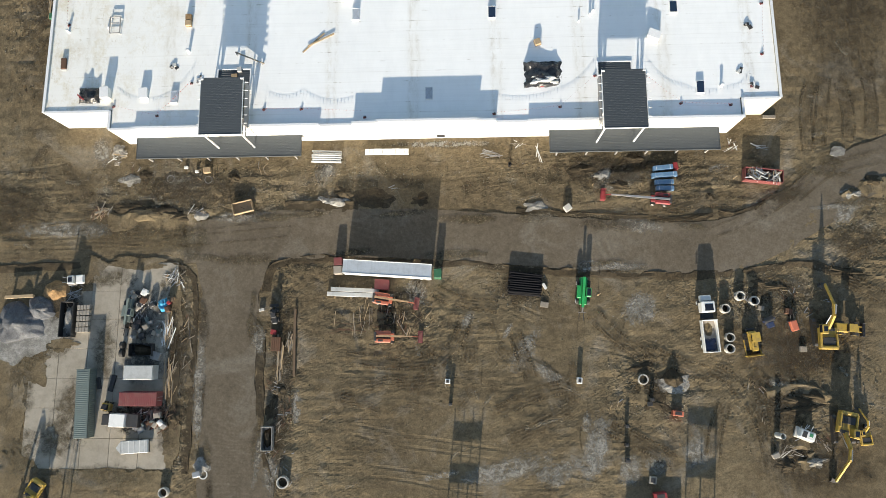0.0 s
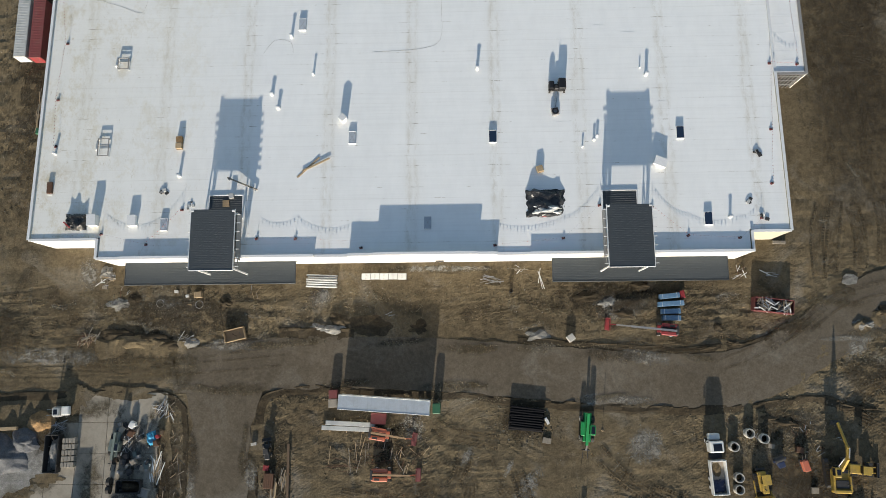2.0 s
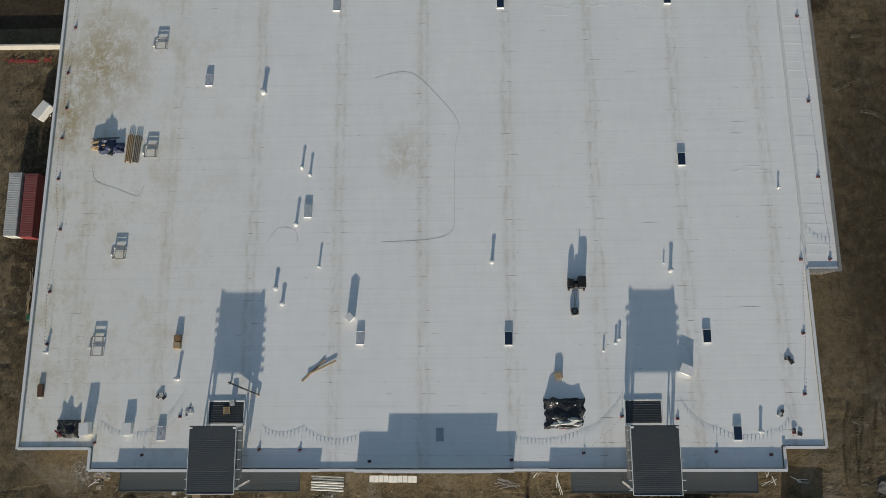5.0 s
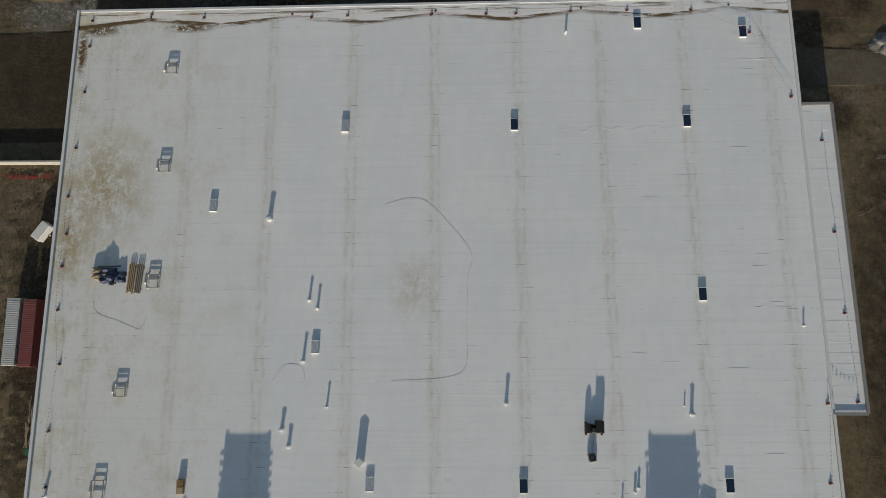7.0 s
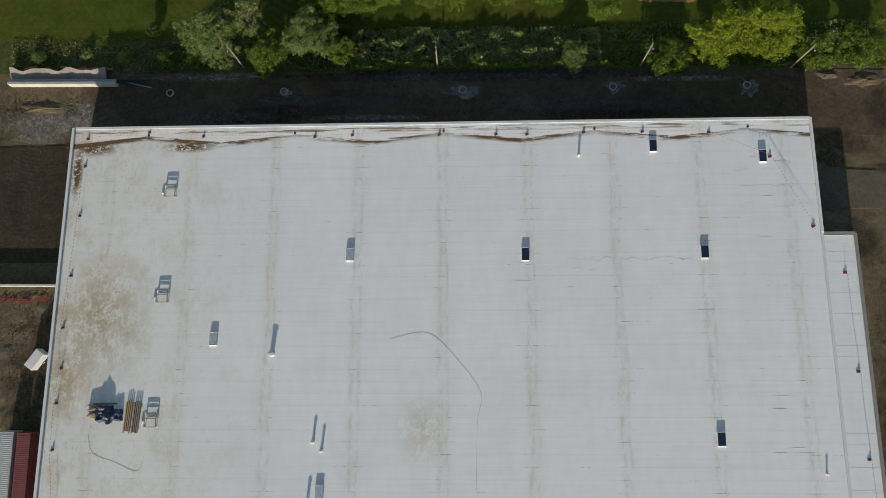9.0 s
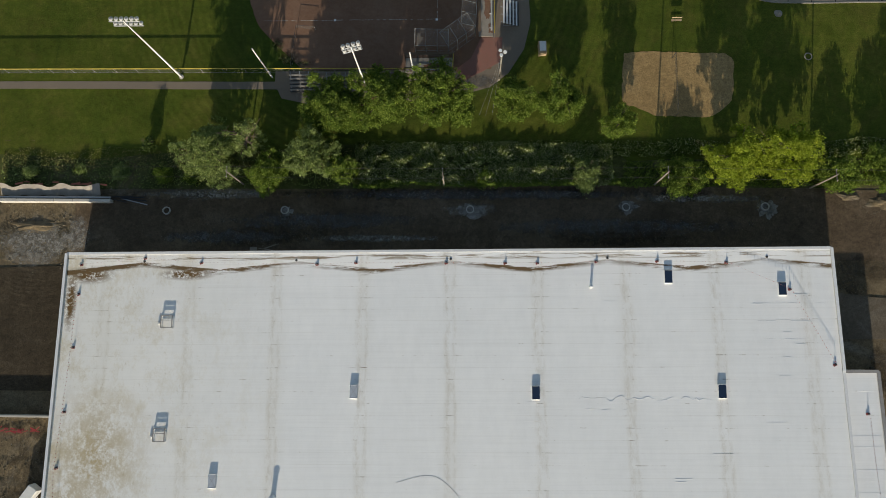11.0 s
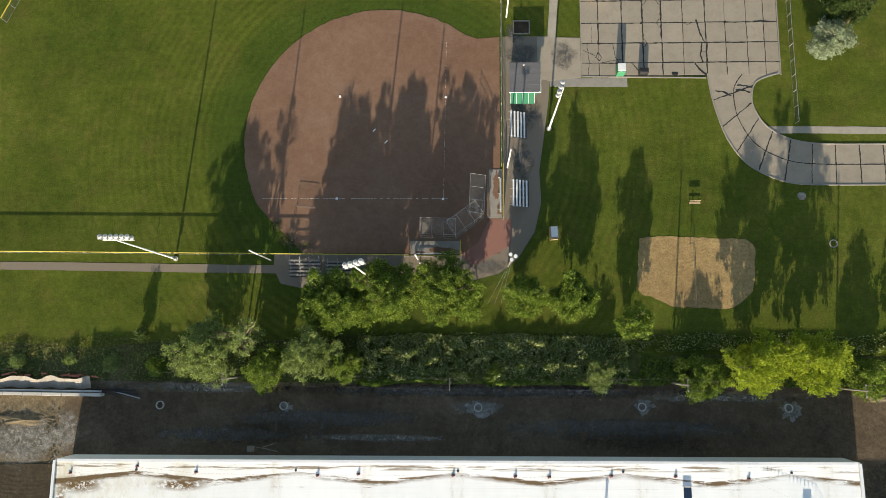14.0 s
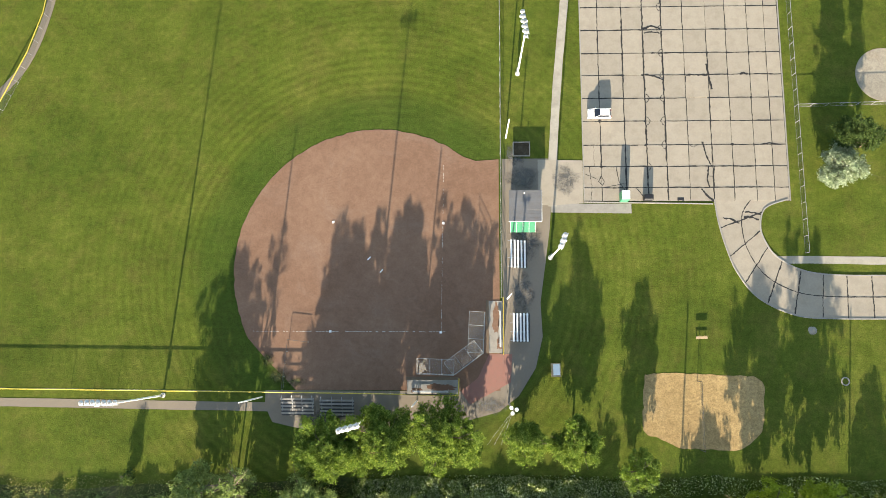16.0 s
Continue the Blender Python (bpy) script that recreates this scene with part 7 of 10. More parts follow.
fb = open_box("flatbed_tipper", "dark flatbed tipper with a metal-framed bed", "tipper", -55.6, -23.9, 90, 2.3, 4.4, 1.3, "dark_steel", "mud")
wh = thing("wheel_set", "dark mounted tractor wheels on concrete", "wheels", -59.2, -23.8, 0, 0)
for yy in (-0.7, 0.7):
    wheel(wh, 0, yy, 0.75, 0.6, "dark_steel")
pk = thing("utility_vehicle", "small white and grey utility vehicle at the yard's edge", "utility vehicle", -69.0, -10.9, 0, 93, "site machines")
part("hood", S().box(0.1, -0.9, 0.5, 1.6, 1.4, 0.9, 0, 0.14), M["white"], pk)
part("deck", S().box(0, 0.6, 0.5, 1.9, 1.7, 0.6, 0, 0.08), M["primer"], pk)
cb = part("cage", S().box(0.0, 0.5, 1.1, 1.5, 1.2, 0.9, 0, 0.1), M["pale_container"], pk)
part("roof_window", S().box(0.0, 0.5, 2.0, 0.9, 0.7, 0.04, 0, 0.01), M["glass"], cb)
part("mast", S().beam((-0.5, 1.6, 0.3), (-0.5, 1.6, 2.6), 0.12, 0.12).beam((0.5, 1.6, 0.3), (0.5, 1.6, 2.6), 0.12, 0.12), M["steel"], pk)
for s in (-0.95, 0.95):
    for yy in (-0.9, 0.9):
        wheel(pk, s, yy, 0.42, 0.32, "steel")
for i in range(64):
    x, y = random.choice([(-57.0, -14.5), (-54.5, -20), (-52.5, -16), (-56.5, -20.2), (-55, -37.5), (-53, -36.5)])
    m = random.choice(["dark_steel", "dark_steel", "rust", "wood_grey", "primer", "black", "wood_brown", "sage", "white", "concrete_grey"])
    w, d, h = random.uniform(0.4, 1.3), random.uniform(0.4, 1.3), random.uniform(0.25, 1.0)
    solid("site_store", S().box(0, 0, 0, w, d, h, 0, 0.05).box(0, 0, h, w * 0.7, d * 0.7, 0.08, 12, 0.02), M[m], "assorted site stores standing on concrete", "site stores", x + random.uniform(-2.2, 2.2), y + random.uniform(-1.6, 1.6), 0.08, random.uniform(0, 180), "yard stores")
solid("tarpaulin", crumpled(0.9, 1.2, 0.9, 3.0, 14), M["sky_blue"], "bright blue tarpaulin bundle", "tarpaulin", -52.2, -15.6, 0.08, 20)
solid("red_drum", S().lathe(0, 0, [(0.35, 0), (0.35, 1.0), (0.3, 1.04)], 16), M["red"], "red steel drum on concrete", "drum", -51.0, -15.2, 0.08)
scatter_sticks("lumber_heap", "loose heap of pale boards at the yard's edge", "lumber", -51.0, -20.2, 0.9, 1.6, 22, 2.6, 4.8, ["wood", "wood_grey", "white"], 21, 85, 14)
scatter_sticks("lumber_heap", "loose heap of pale boards at the yard's edge", "lumber", -50.3, -29.3, 1.0, 2.6, 30, 2.2, 4.6, ["wood", "wood_grey", "wood"], 22, 80, 22)
scatter_sticks("scrap_heap", "tangle of pale scrap pipe and timber", "debris", -50.4, -10.6, 1.6, 1.3, 24, 1.2, 3.0, ["white", "wood_grey", "steel", "wood"], 23, 50, 80)
scatter_sticks("brush_heap", "heap of dark brush and scrap", "debris", -49.6, -36.5, 1.6, 2.4, 24, 0.8, 2.2, ["wood_brown", "rust", "dark_steel"], 24, 60, 80)
scatter_sticks("scrap_heap", "scattered pipe ends and boards on earth", "debris", -47.8, -19.0, 1.0, 5.0, 10, 0.6, 1.8, ["wood_grey", "wood_brown", "wood"], 25, 85, 60)
scatter_sticks("lumber_stack", "stack of long boards beside the side road", "lumber", -29.6, -25.5, 0.7, 2.2, 20, 3.0, 5.2, ["wood", "wood_grey"], 26, 90, 6)
scatter_sticks("lumber_stack", "stack of boards beside the side road", "lumber", -28.0, -22.7, 0.7, 0.8, 12, 1.6, 3.0, ["wood", "wood_grey"], 27, 80, 16)
solid("long_beam", S().box(0, 0, 0, 0.45, 12.3, 0.45), M["wood_brown"], "long rusty brown steel beam on earth", "beam", -27.2, -22.5, 0, 0.8)
scatter_sticks("scrap_heap", "scrap boards and stone beside the side road", "debris", -29.0, -34.5, 1.8, 5.0, 14, 0.6, 1.8, ["wood_grey", "rust", "wood_brown"], 28, 90, 60)
solid("gravel_mound", lump(5.4, 4.0, 2.0, 9.1, 0.5, 48, 16), M["spill_slate"], "large heap of slate-grey gravel", "gravel heap", -79.6, -19.0)
solid("gravel_mound", lump(3.2, 2.4, 1.7, 2.6, 0.5, 24, 8), M["spill_slate"], "dark grey gravel heap", "gravel heap", -76.0, -16.4)
tagged(part("spill", blob(-78.4, -21.6, 7.6, 4.6, 0.14, 5.5, 0.1, 0.45, 90), M["rubble"]), "pale grey fines spread round the gravel heap", "ground patch", kind="structure")
solid("wood_chip_mound", lump(2.7, 2.0, 1.4, 3.9, 0.4), M["sawdust"], "heap of orange-brown wood chips", "wood chip heap", -73.0, -12.8)
solid("timber_beam", S().box(0, 0, 1.0, 5.4, 0.6, 0.4).box(-2, 0, 0, 0.4, 0.5, 1.0).box(2, 0, 0, 0.4, 0.5, 1.0), M["wood"], "long pale yellow timber on trestles", "timber", -79.4, -14.0, 0, 3)
pu = thing("pump_set", "grey pump with hoses in a muddy hollow", "pump", -44.0, -46.0, 0, 15)
part("body", S().box(0, 0, 0.2, 1.4, 1.0, 0.9, 0, 0.1), M["steel"], pu)
part("hose", S().ring(0.9, -0.4, 0, 0.8, 0.65, 0.18), M["white"], pu)
solid("rubble_mound", lump(1.8, 1.6, 0.6, 8.8, 0.5), M["rubble"], "heap of pale stone round the pump", "rubble heap", -43.4, -44.6)

# west and east sides of the building
container(-83.0, 63.2, 0.4, 12.2, "pale grey shipping container beside the building", "pale_container", end="white")
container(-79.9, 63.0, 0.4, 12.2, "dark red shipping container beside the building", "maroon", end="red")
scatter_sticks("lumber_heap", "loose boards beside the building", "lumber", -79.0, 47.0, 0.8, 4.0, 18, 2.0, 4.4, ["wood", "wood_grey"], 41, 88, 14)
scatter_sticks("scrap_heap", "white trim and scrap along the wall", "debris", -77.5, 34.0, 0.8, 4.0, 16, 1.2, 3.6, ["white", "wood_grey", "steel"], 42, 90, 20)
solid("green_bin", S().box(0, 0, 0, 1.2, 1.2, 2.2, 0, 0.08), M["green_deep"], "dark green portable toilet cabin by the wall", "portable toilet", -77.8, 42.0)
vn = thing("white_van", "white utility trailer parked against the building", "trailer", -79.8, 82.0, 0, -35)
part("body", S().box(0, 0, 0.4, 1.9, 3.6, 1.8, 0, 0.1), M["white"], vn)
part("hatch", S().box(-0.3, -1.82, 0.9, 0.6, 0.05, 0.7), M["dark_steel"], vn)
for s in (-0.9, 0.9):
    wheel(vn, s, 0, 0.35, 0.25, "white")
tagged(part("retaining_wall", S().box(-88, 95.6, -0.2, 22, 0.35, 2.0), M["concrete_pale"]), "low pale concrete retaining wall", "wall", kind="structure")
scatter_sticks("barrier_mesh", "crumpled red barrier mesh on earth", "barrier", -84, 93.0, 5.5, 0.3, 26, 0.6, 1.6, ["red"], 43, 10, 40, 0.1, 0.12)
tw = thing("trench_wall", "long pale precast trench wall with a tarp behind", "trench wall", -80.5, 135.2, 0, -0.4)
for k in range(6):
    part("segment", S().box(-9 + k * 3.6, 0, -0.1, 3.55, 0.55, 1.5), M["concrete_pale"], tw)
part("rail", S().box(0, 0.6, 1.0, 21.6, 0.3, 0.3), M["steel"], tw)
sh = [(x, 1.0 + 0.15 * math.sin(x * 1.7), 0.4 + 0.15 * noise.noise((x, 1, 0))) for x in np.arange(-10.8, 9, 0.6)]
vs_ = [(x, y, z) for x, y, z in sh] + [(x, y + 1.9 + 0.3 * math.sin(x), 1.25 + 0.35 * noise.noise((x * 0.7, 5, 0))) for x, y, z in sh]
part("tarp", S().add(vs_, [(i, i + 1, len(sh) + i + 1, len(sh) + i) for i in range(len(sh) - 1)]), M["tan_membrane"], tw)
scatter_sticks("barrier_mesh", "orange barrier mesh on stakes", "barrier", -80, 138.6, 9, 0.3, 18, 0.7, 1.6, ["orange"], 44, 2, 12, 0.5, 0.14)
for x, y in ((-59.3, 133.4), (-36.9, 133.5), (-2.3, 133.6), (26.3, 134.0), (51.4, 134.1)):
    concrete_ring(x, y, 0.75, 0.45, "manholes behind the building")
solid("pallet", S().box(0, 0, 0, 1.3, 1.0, 0.25), M["wood_grey"], "single timber pallet on dark gravel", "pallet", -42.5, 126.0)
scatter_sticks("scrap_heap", "boards lying behind the building", "debris", -39.5, 126.3, 1.2, 0.5, 3, 1.5, 3.0, ["wood_grey"], 45, 0, 20)
scatter_sticks("drain_hose", "black corrugated drain hoses on earth", "hose", -66.5, 135.6, 3.0, 0.5, 5, 3.0, 6.0, ["black", "steel"], 46, -6, 8, 0.08, 0.14)
for x, y, rx, ry, h, sd in ((-60, 136.2, 2.4, 0.9, 0.5, 2), (66.6, 136.0, 2.6, 1.0, 0.8, 3), (73, 135, 3.6, 1.6, 0.9, 4), (80, 118.5, 3, 3, 1.6, 5), (-84, 130.5, 5, 1.2, 0.8, 6)):
    solid("earth_mound", lump(rx, ry, h * 0.6, sd, 0.6, 34, 10), M["rubble"] if sd == 5 else M["dirt"], "heap of pale dug earth", "earth heap", x, y)

# churned earth, pits and small gear along the front and between the machines
heap_rng = random.Random(9)
for x, y, rx, ry, h, m in (((-63.2, 14.6, 1.6, 1.2, 0.6, "rubble"), (-60.2, 8.6, 2.2, 1.3, 0.35, "rubble"), (-57.5, 9.4, 1.6, 1.0, 0.3, "mud"), (-40.2, 8.8, 1.4, 1.1, 0.5, "mud"), (-54.5, 2.2, 5.2, 1.6, 0.55, "mud"), (-50.5, 1.2, 3.6, 1.2, 0.5, "mud"), (-60.5, 3.0, 3.2, 1.1, 0.45, "mud"), (-22.6, 4.4, 1.6, 0.7, 0.5, "rubble"), (-18.6, 5.6, 1.9, 1.3, 0.9, "mud"), (-11.1, 4.3, 2.6, 1.5, 0.6, "mud"), (-4.0, 4.4, 2.0, 1.2, 0.5, "mud"), (17.5, 3.0, 2.0, 1.0, 0.3, "rubble"), (50.3, 4.6, 0.9, 0.7, 0.45, "mud"), (48.6, 0.9, 2.4, 0.6, 0.35, "mud"), (53.0, 1.6, 2.0, 0.6, 0.3, "mud"), (36.5, 12.0, 2.0, 1.0, 0.45, "mud")) + ((26.5, 10.0, 2.6, 1.4, 0.4, "mud"), (30.5, 9.0, 2.2, 1.2, 0.4, "rubble"), (33.5, 7.0, 2.4, 1.0, 0.35, "mud"), (76.5, 5.0, 2.4, 1.1, 0.5, "rubble"), (80.5, 7.2, 3.0, 1.2, 0.6, "mud"), (63.2, -32.8, 3.0, 0.9, 0.55, "mud"), (66.6, -32.0, 3.4, 1.0, 0.6, "mud"), (64.8, -34.2, 3.8, 0.8, 0.45, "mud"), (70.0, -33.4, 1.8, 0.7, 0.6, "dirt"), (61.4, -34.6, 2.0, 0.6, 0.35, "mud"), (38.0, -33.2, 3.0, 1.6, 0.35, "mud"), (36.0, -27.0, 2.4, 0.8, 0.3, "mud"), (61.0, -12.4, 3.4, 0.7, 0.4, "mud"), (57.8, -11.6, 2.2, 0.7, 0.35, "mud"), (73.5, -9.6, 3.4, 0.9, 0.45, "mud"), (60.8, -44.0, 2.2, 1.2, 0.5, "mud")) + ((65.4, -43.4, 2.4, 1.0, 0.5, "rubble"), (-48.8, -36.2, 1.7, 2.2, 0.6, "mud"), (-29.6, -31.5, 1.2, 1.8, 0.4, "mud"), (-31.0, -35.0, 1.0, 2.4, 0.4, "mud"))):
    solid("earth_mound", lump(rx, ry, h, heap_rng.uniform(0, 90), 0.75, 26, 8), M[m], "churned heap of grey broken stone" if m == "rubble" else "churned heap of dark earth", "earth heap", x, y, 0, heap_rng.uniform(-12, 12), "churned heaps")
for x, y in ((-45.1, 8.6), (-52.5, 8.8)):
    hc = thing("hose_coil", "coil of grey hose lying on earth", "hose", x, y, 0.06, 0, "hose coils")
    part("loop", S().ring(0, 0, 0, 0.75, 0.66, 0.09, 22), M["primer"], hc)
for x, y, sx, sy, h, m, lb in ((-45.3, 10.4, 1.4, 1.1, 0.7, "wood", "pale timber crate under the canopy edge"), (-49.5, 11.0, 0.7, 0.5, 0.5, "white", "small white carton on earth"), (-47.4, 10.2, 0.6, 0.5, 0.4, "white", "small white carton on earth"), (-63.2, 11.8, 1.0, 0.6, 0.3, "wood_grey", "broken board crate on earth"),
                              (62.2, 20.0, 2.4, 0.6, 0.35, "wood_grey", "short stack of boards by the wall"), (65.0, -23.7, 1.2, 1.0, 0.5, "wood_grey", "small timber crate on earth"), (62.9, -16.9, 1.3, 1.0, 0.6, "rust", "rusty attachment frame on earth"), (58.1, -16.3, 1.1, 0.8, 0.3, "wood_grey", "grey pallet on earth"), (37.3, -33.4, 0.9, 0.8, 0.4, "dark_steel", "dark valve cover on earth"),
                              (-30.6, -22.8, 1.7, 2.6, 0.7, "rust", "short stack of rusty planks"), (-33.6, -16.5, 1.0, 0.5, 0.4, "concrete_pale", "pale broken kerb stone"), (-31.2, -20.6, 1.0, 0.9, 0.5, "red", "faded red tool box on earth"), (-60.8, -30.0, 0.8, 3.0, 0.5, "dark_steel", "dark steel rack on concrete"), (-63.4, -30.0, 0.7, 2.2, 0.4, "dark_steel", "dark steel rack on concrete"), (-53.0, -25.0, 1.7, 1.5, 0.7, "primer", "small grey mesh cage on concrete"),
                              (15.8, -14.9, 0.1, 0.1, 0.1, "wood", "timber peg in earth"), (18.9, -15.6, 1.5, 1.0, 0.2, "wood_grey", "grey pallet on earth")):
    cr = thing("site_crate", lb, "crate", x, y, 0.05, heap_rng.uniform(-14, 14), "loose crates")
    part("body", S().box(0, 0, 0, sx, sy, h, 0, 0.04), M[m], cr)
    for k in range(max(1, int(sx / 0.35))):
        part("slat", S().box(-sx / 2 + 0.18 + k * 0.35, 0, h, 0.24, sy * 0.96, 0.04, heap_rng.uniform(-3, 3), 0.01), M[m], cr)
for k, (x, y, rx, ry, n_, ms, a) in enumerate((((-66.0, 2.2, 1.4, 1.0, 18, ["wood", "wood_grey", "rust"], 55), (-46.8, 1.8, 1.3, 1.0, 14, ["concrete_pale", "concrete_grey", "wood_grey"], 30), (-63.0, 13.4, 1.4, 1.6, 16, ["white", "wood", "wood_grey"], 40), (-56.4, -16.6, 1.2, 1.2, 22, ["steel", "white", "dark_steel", "wood_grey"], 95), (-54.6, -15.0, 0.5, 1.2, 8, ["white", "wood_grey"], 88), (-51.7, -20.4, 0.8, 2.2, 16, ["wood_grey", "white", "wood"], 84), (-54.6, -36.3, 1.6, 1.0, 24, ["white", "steel", "dark_steel", "red"], 40), (-52.2, -37.6, 0.8, 1.0, 12, ["red", "white", "rust"], 60), (-70.0, -18.4, 0.9, 2.6, 26, ["white", "steel", "wood_grey", "dark_steel"], 70), (-69.6, -13.6, 1.2, 0.9, 16, ["steel", "dark_steel", "primer"], 20), (64.3, -38.3, 1.4, 1.0, 14, ["steel", "white", "wood_grey"], 10), (66.8, -39.8, 1.4, 1.2, 18, ["rust", "wood_grey", "dark_steel"], -35), (61.5, -41.4, 1.6, 1.0, 14, ["wood_grey", "concrete_pale"], 20)) + ((-47.2, -25.0, 0.9, 8.0, 14, ["wood_grey", "wood_brown", "rust", "dark_steel"], 85), (-29.4, -37.5, 1.0, 5.0, 14, ["wood_grey", "rust", "wood_brown"], 80), (14.6, 15.2, 1.0, 0.5, 8, ["white", "wood_grey"], 15), (55.0, 14.2, 0.8, 1.0, 12, ["white", "wood_grey", "rust"], 70)))):
    scatter_sticks("scrap_heap", "tangled heap of scrap timber, pipe and broken stone", "debris", x, y, rx, ry, n_, 0.5, 2.4, ms, 300 + k, a, 55, 0.1, 0.07)

# ---- things on the roof ----
def on_roof(x, y):
    """Height of the membrane at a place."""
    c, s = math.cos(radians(0.55)), math.sin(radians(0.55))
    v = -(x + 7) * s + (y - 70) * c
    u = (x + 7) * c + (y - 70) * s
    return roof_z(v) - (0.9 if u > 67.2 else 0.0)


def skylight(x, y, pale=False, w=1.35, l=2.3):
    t = thing("skylight", "raised roof skylight with a pale frosted dome" if pale else "raised roof skylight with dark blue glazing", "skylight", x, y, on_roof(x, y) - 0.06, 0.55, "roof skylights")
    part("curb", S().box(0, 0, 0, w, l, 0.36, 0, 0.03), M["coping"], t)
    part("glazing", S().box(0, 0.03, 0.36, w * 0.93, l * 0.93, 0.07, 0, 0.03), M["skylight_pale" if pale else "skylight"], t)
    if pale:
        for a in (58, -58):
            part("glazing_bar", S().box(0, 0.03, 0.424, l * 0.95, 0.035, 0.025, a, 0.008), M["primer"], t)
    part("frame", S().box(0, -l * 0.47, 0.36, w * 0.98, 0.08, 0.1).box(0, l * 0.49, 0.36, w * 0.98, 0.06, 0.1), M["coping"], t)
    return t


for x, y, p in ((-22.1, 100.7, 1), (8.8, 100.8, 0), (39.8, 101.3, 0), (40.55, 69.9, 0), (-45.5, 85.8, 1), (-25.9, 60.6, 1), (31.85, 120.6, 0), (51.0, 118.6, 0), (-15.9, 38.2, 1), (9.5, 38.2, 0), (42.9, 38.7, 0), (46.8, 22.9, 0), (-2.1, 22.3, 1), (-49.2, 22.2, 1)):
    skylight(x, y, bool(p))


def guard_rail(x, y, w=1.95, l=2.1, h=0.5):
    """Open steel frame on short legs, waiting for a roof unit."""
    t = thing("equipment_stand", "open grey steel equipment frame on the roof", "equipment frame", x, y, on_roof(x, y) - 0.03, 0.55, "equipment frames")
    for sx in (-1, 1):
        for sy in (-1, 1):
            part("leg", S().rod((sx * w / 2, sy * l / 2, 0), (sx * w / 2, sy * l / 2, h), 0.06, 8), M["steel"], t)
            part("boot", S().box(sx * w / 2, sy * l / 2, 0, 0.34, 0.34, 0.1), M["white"], t)
    for a, b in (((-1, -1), (1, -1)), ((1, -1), (1, 1)), ((1, 1), (-1, 1)), ((-1, 1), (-1, -1))):
        part("rail", S().beam((a[0] * w / 2, a[1] * l / 2, h), (b[0] * w / 2, b[1] * l / 2, h), 0.13, 0.16), M["primer"], t)
    part("cross_bar", S().beam((-w / 2, l * 0.12, h), (w / 2, l * 0.12, h), 0.1, 0.12), M["primer"], t)
    part("pipe_stub", S().rod((-w / 2 - 0.5, -0.3, 0), (-w / 2 - 0.5, -0.3, 0.4), 0.2, 12), M["white"], t)
    return t


for x, y, l in ((-55.1, 93.2, 2.1), (-55.3, 112.4, 2.1), (-55.3, 72.0, 2.3), (-59.3, 53.1, 2.1), (-61.5, 36.7, 3.2)):
    guard_rail(x, y, l=l)


def vent(x, y, h=1.1, r=0.16):
    t = thing("roof_vent", "white roof vent pipe with a boot", "vent pipe", x, y, on_roof(x, y) - 0.05, 0, "roof vents")
    part("pipe", S().rod((0, 0, 0), (0, 0, h), r, 12), M["coping"], t)
    part("boot", S().lathe(0, 0, [(r * 1.7, 0), (r * 1.35, 0.08), (r * 1.1, 0.2)], 14), M["white"], t)
    part("cap", S().lathe(0, 0, [(r * 1.3, h), (r * 1.3, h + 0.08), (r * 0.4, h + 0.16)], 14), M["coping"], t)
    return t


for x, y, h, r in ((-35.1, 83.3, 1.0, 0.4), (-27.3, 68.7, 0.85, 0.22), (-25.8, 67.3, 0.85, 0.22), (-27.9, 58.2, 1.0, 0.25), (-23.5, 50.6, 0.85, 0.18), (-31.0, 46.8, 0.7, 0.3), (-29.7, 44.1, 0.7, 0.3),
                   (6.8, 51.4, 1.0, 0.28), (37.5, 49.9, 1.0, 0.28), (36.4, 51.2, 0.45, 0.1), (57.1, 64.6, 0.6, 0.15), (18.6, 118.8, 0.8, 0.2), (28.2, 38.2, 0.6, 0.2), (27.6, 37.5, 0.6, 0.2), (25.5, 36.2, 0.5, 0.13),
                   (-47.1, 31.2, 0.95, 0.26), (-70.5, 35.6, 0.8, 0.2), (50.6, 23.2, 0.8, 0.25)):
    vent(x, y, h, r)
for x, y, sx, sy, h, rz in ((-17.6, 41.7, 1.1, 1.1, 1.5, 45), (-61.9, 22.9, 1.5, 2.0, 1.4, 4), (-54.9, 22.9, 1.5, 1.9, 0.8, 4), (39.0, 33.1, 2.2, 1.5, 1.0, -22)):
    z = on_roof(x, y)
    k_ = thing("roof_curb", "white membrane-wrapped equipment curb on the roof", "equipment curb", x, y, z - 0.04, rz, "equipment curbs")
    part("body", S().box(0, 0, 0, sx, sy, h, 0, 0.06), M["white_panel"], k_)
    part("cap", S().box(0, 0, h, sx + 0.1, sy + 0.1, 0.06, 0, 0.02), M["coping"], k_)
x, y = -70.7, 29.1
bb = thing("brown_box", "rust-brown steel box on the roof", "steel box", x, y, on_roof(x, y) - 0.02, 2)
part("body", S().box(0, 0, 0, 0.95, 2.1, 0.45, 0, 0.04), M["rust"], bb)
part("pad", S().box(0, -1.2, 0, 0.9, 0.3, 0.12), M["white"], bb)
x, y = 21.2, 47.4
mc = thing("roofing_machine", "black roof-welding machine with a trailing cart", "roofing machine", x, y, on_roof(x, y) - 0.02, 0)
part("engine", S().box(0.9, 0.4, 0.3, 1.3, 2.0, 1.3, 0, 0.1), M["black"], mc)
part("frame", S().box(0, 0, 0.25, 3.0, 1.4, 0.25, 0, 0.05), M["dark_steel"], mc)
part("tank", S().rod((-1.0, -0.4, 0.9), (-1.0, 0.9, 0.9), 0.5, 14), M["black"], mc)
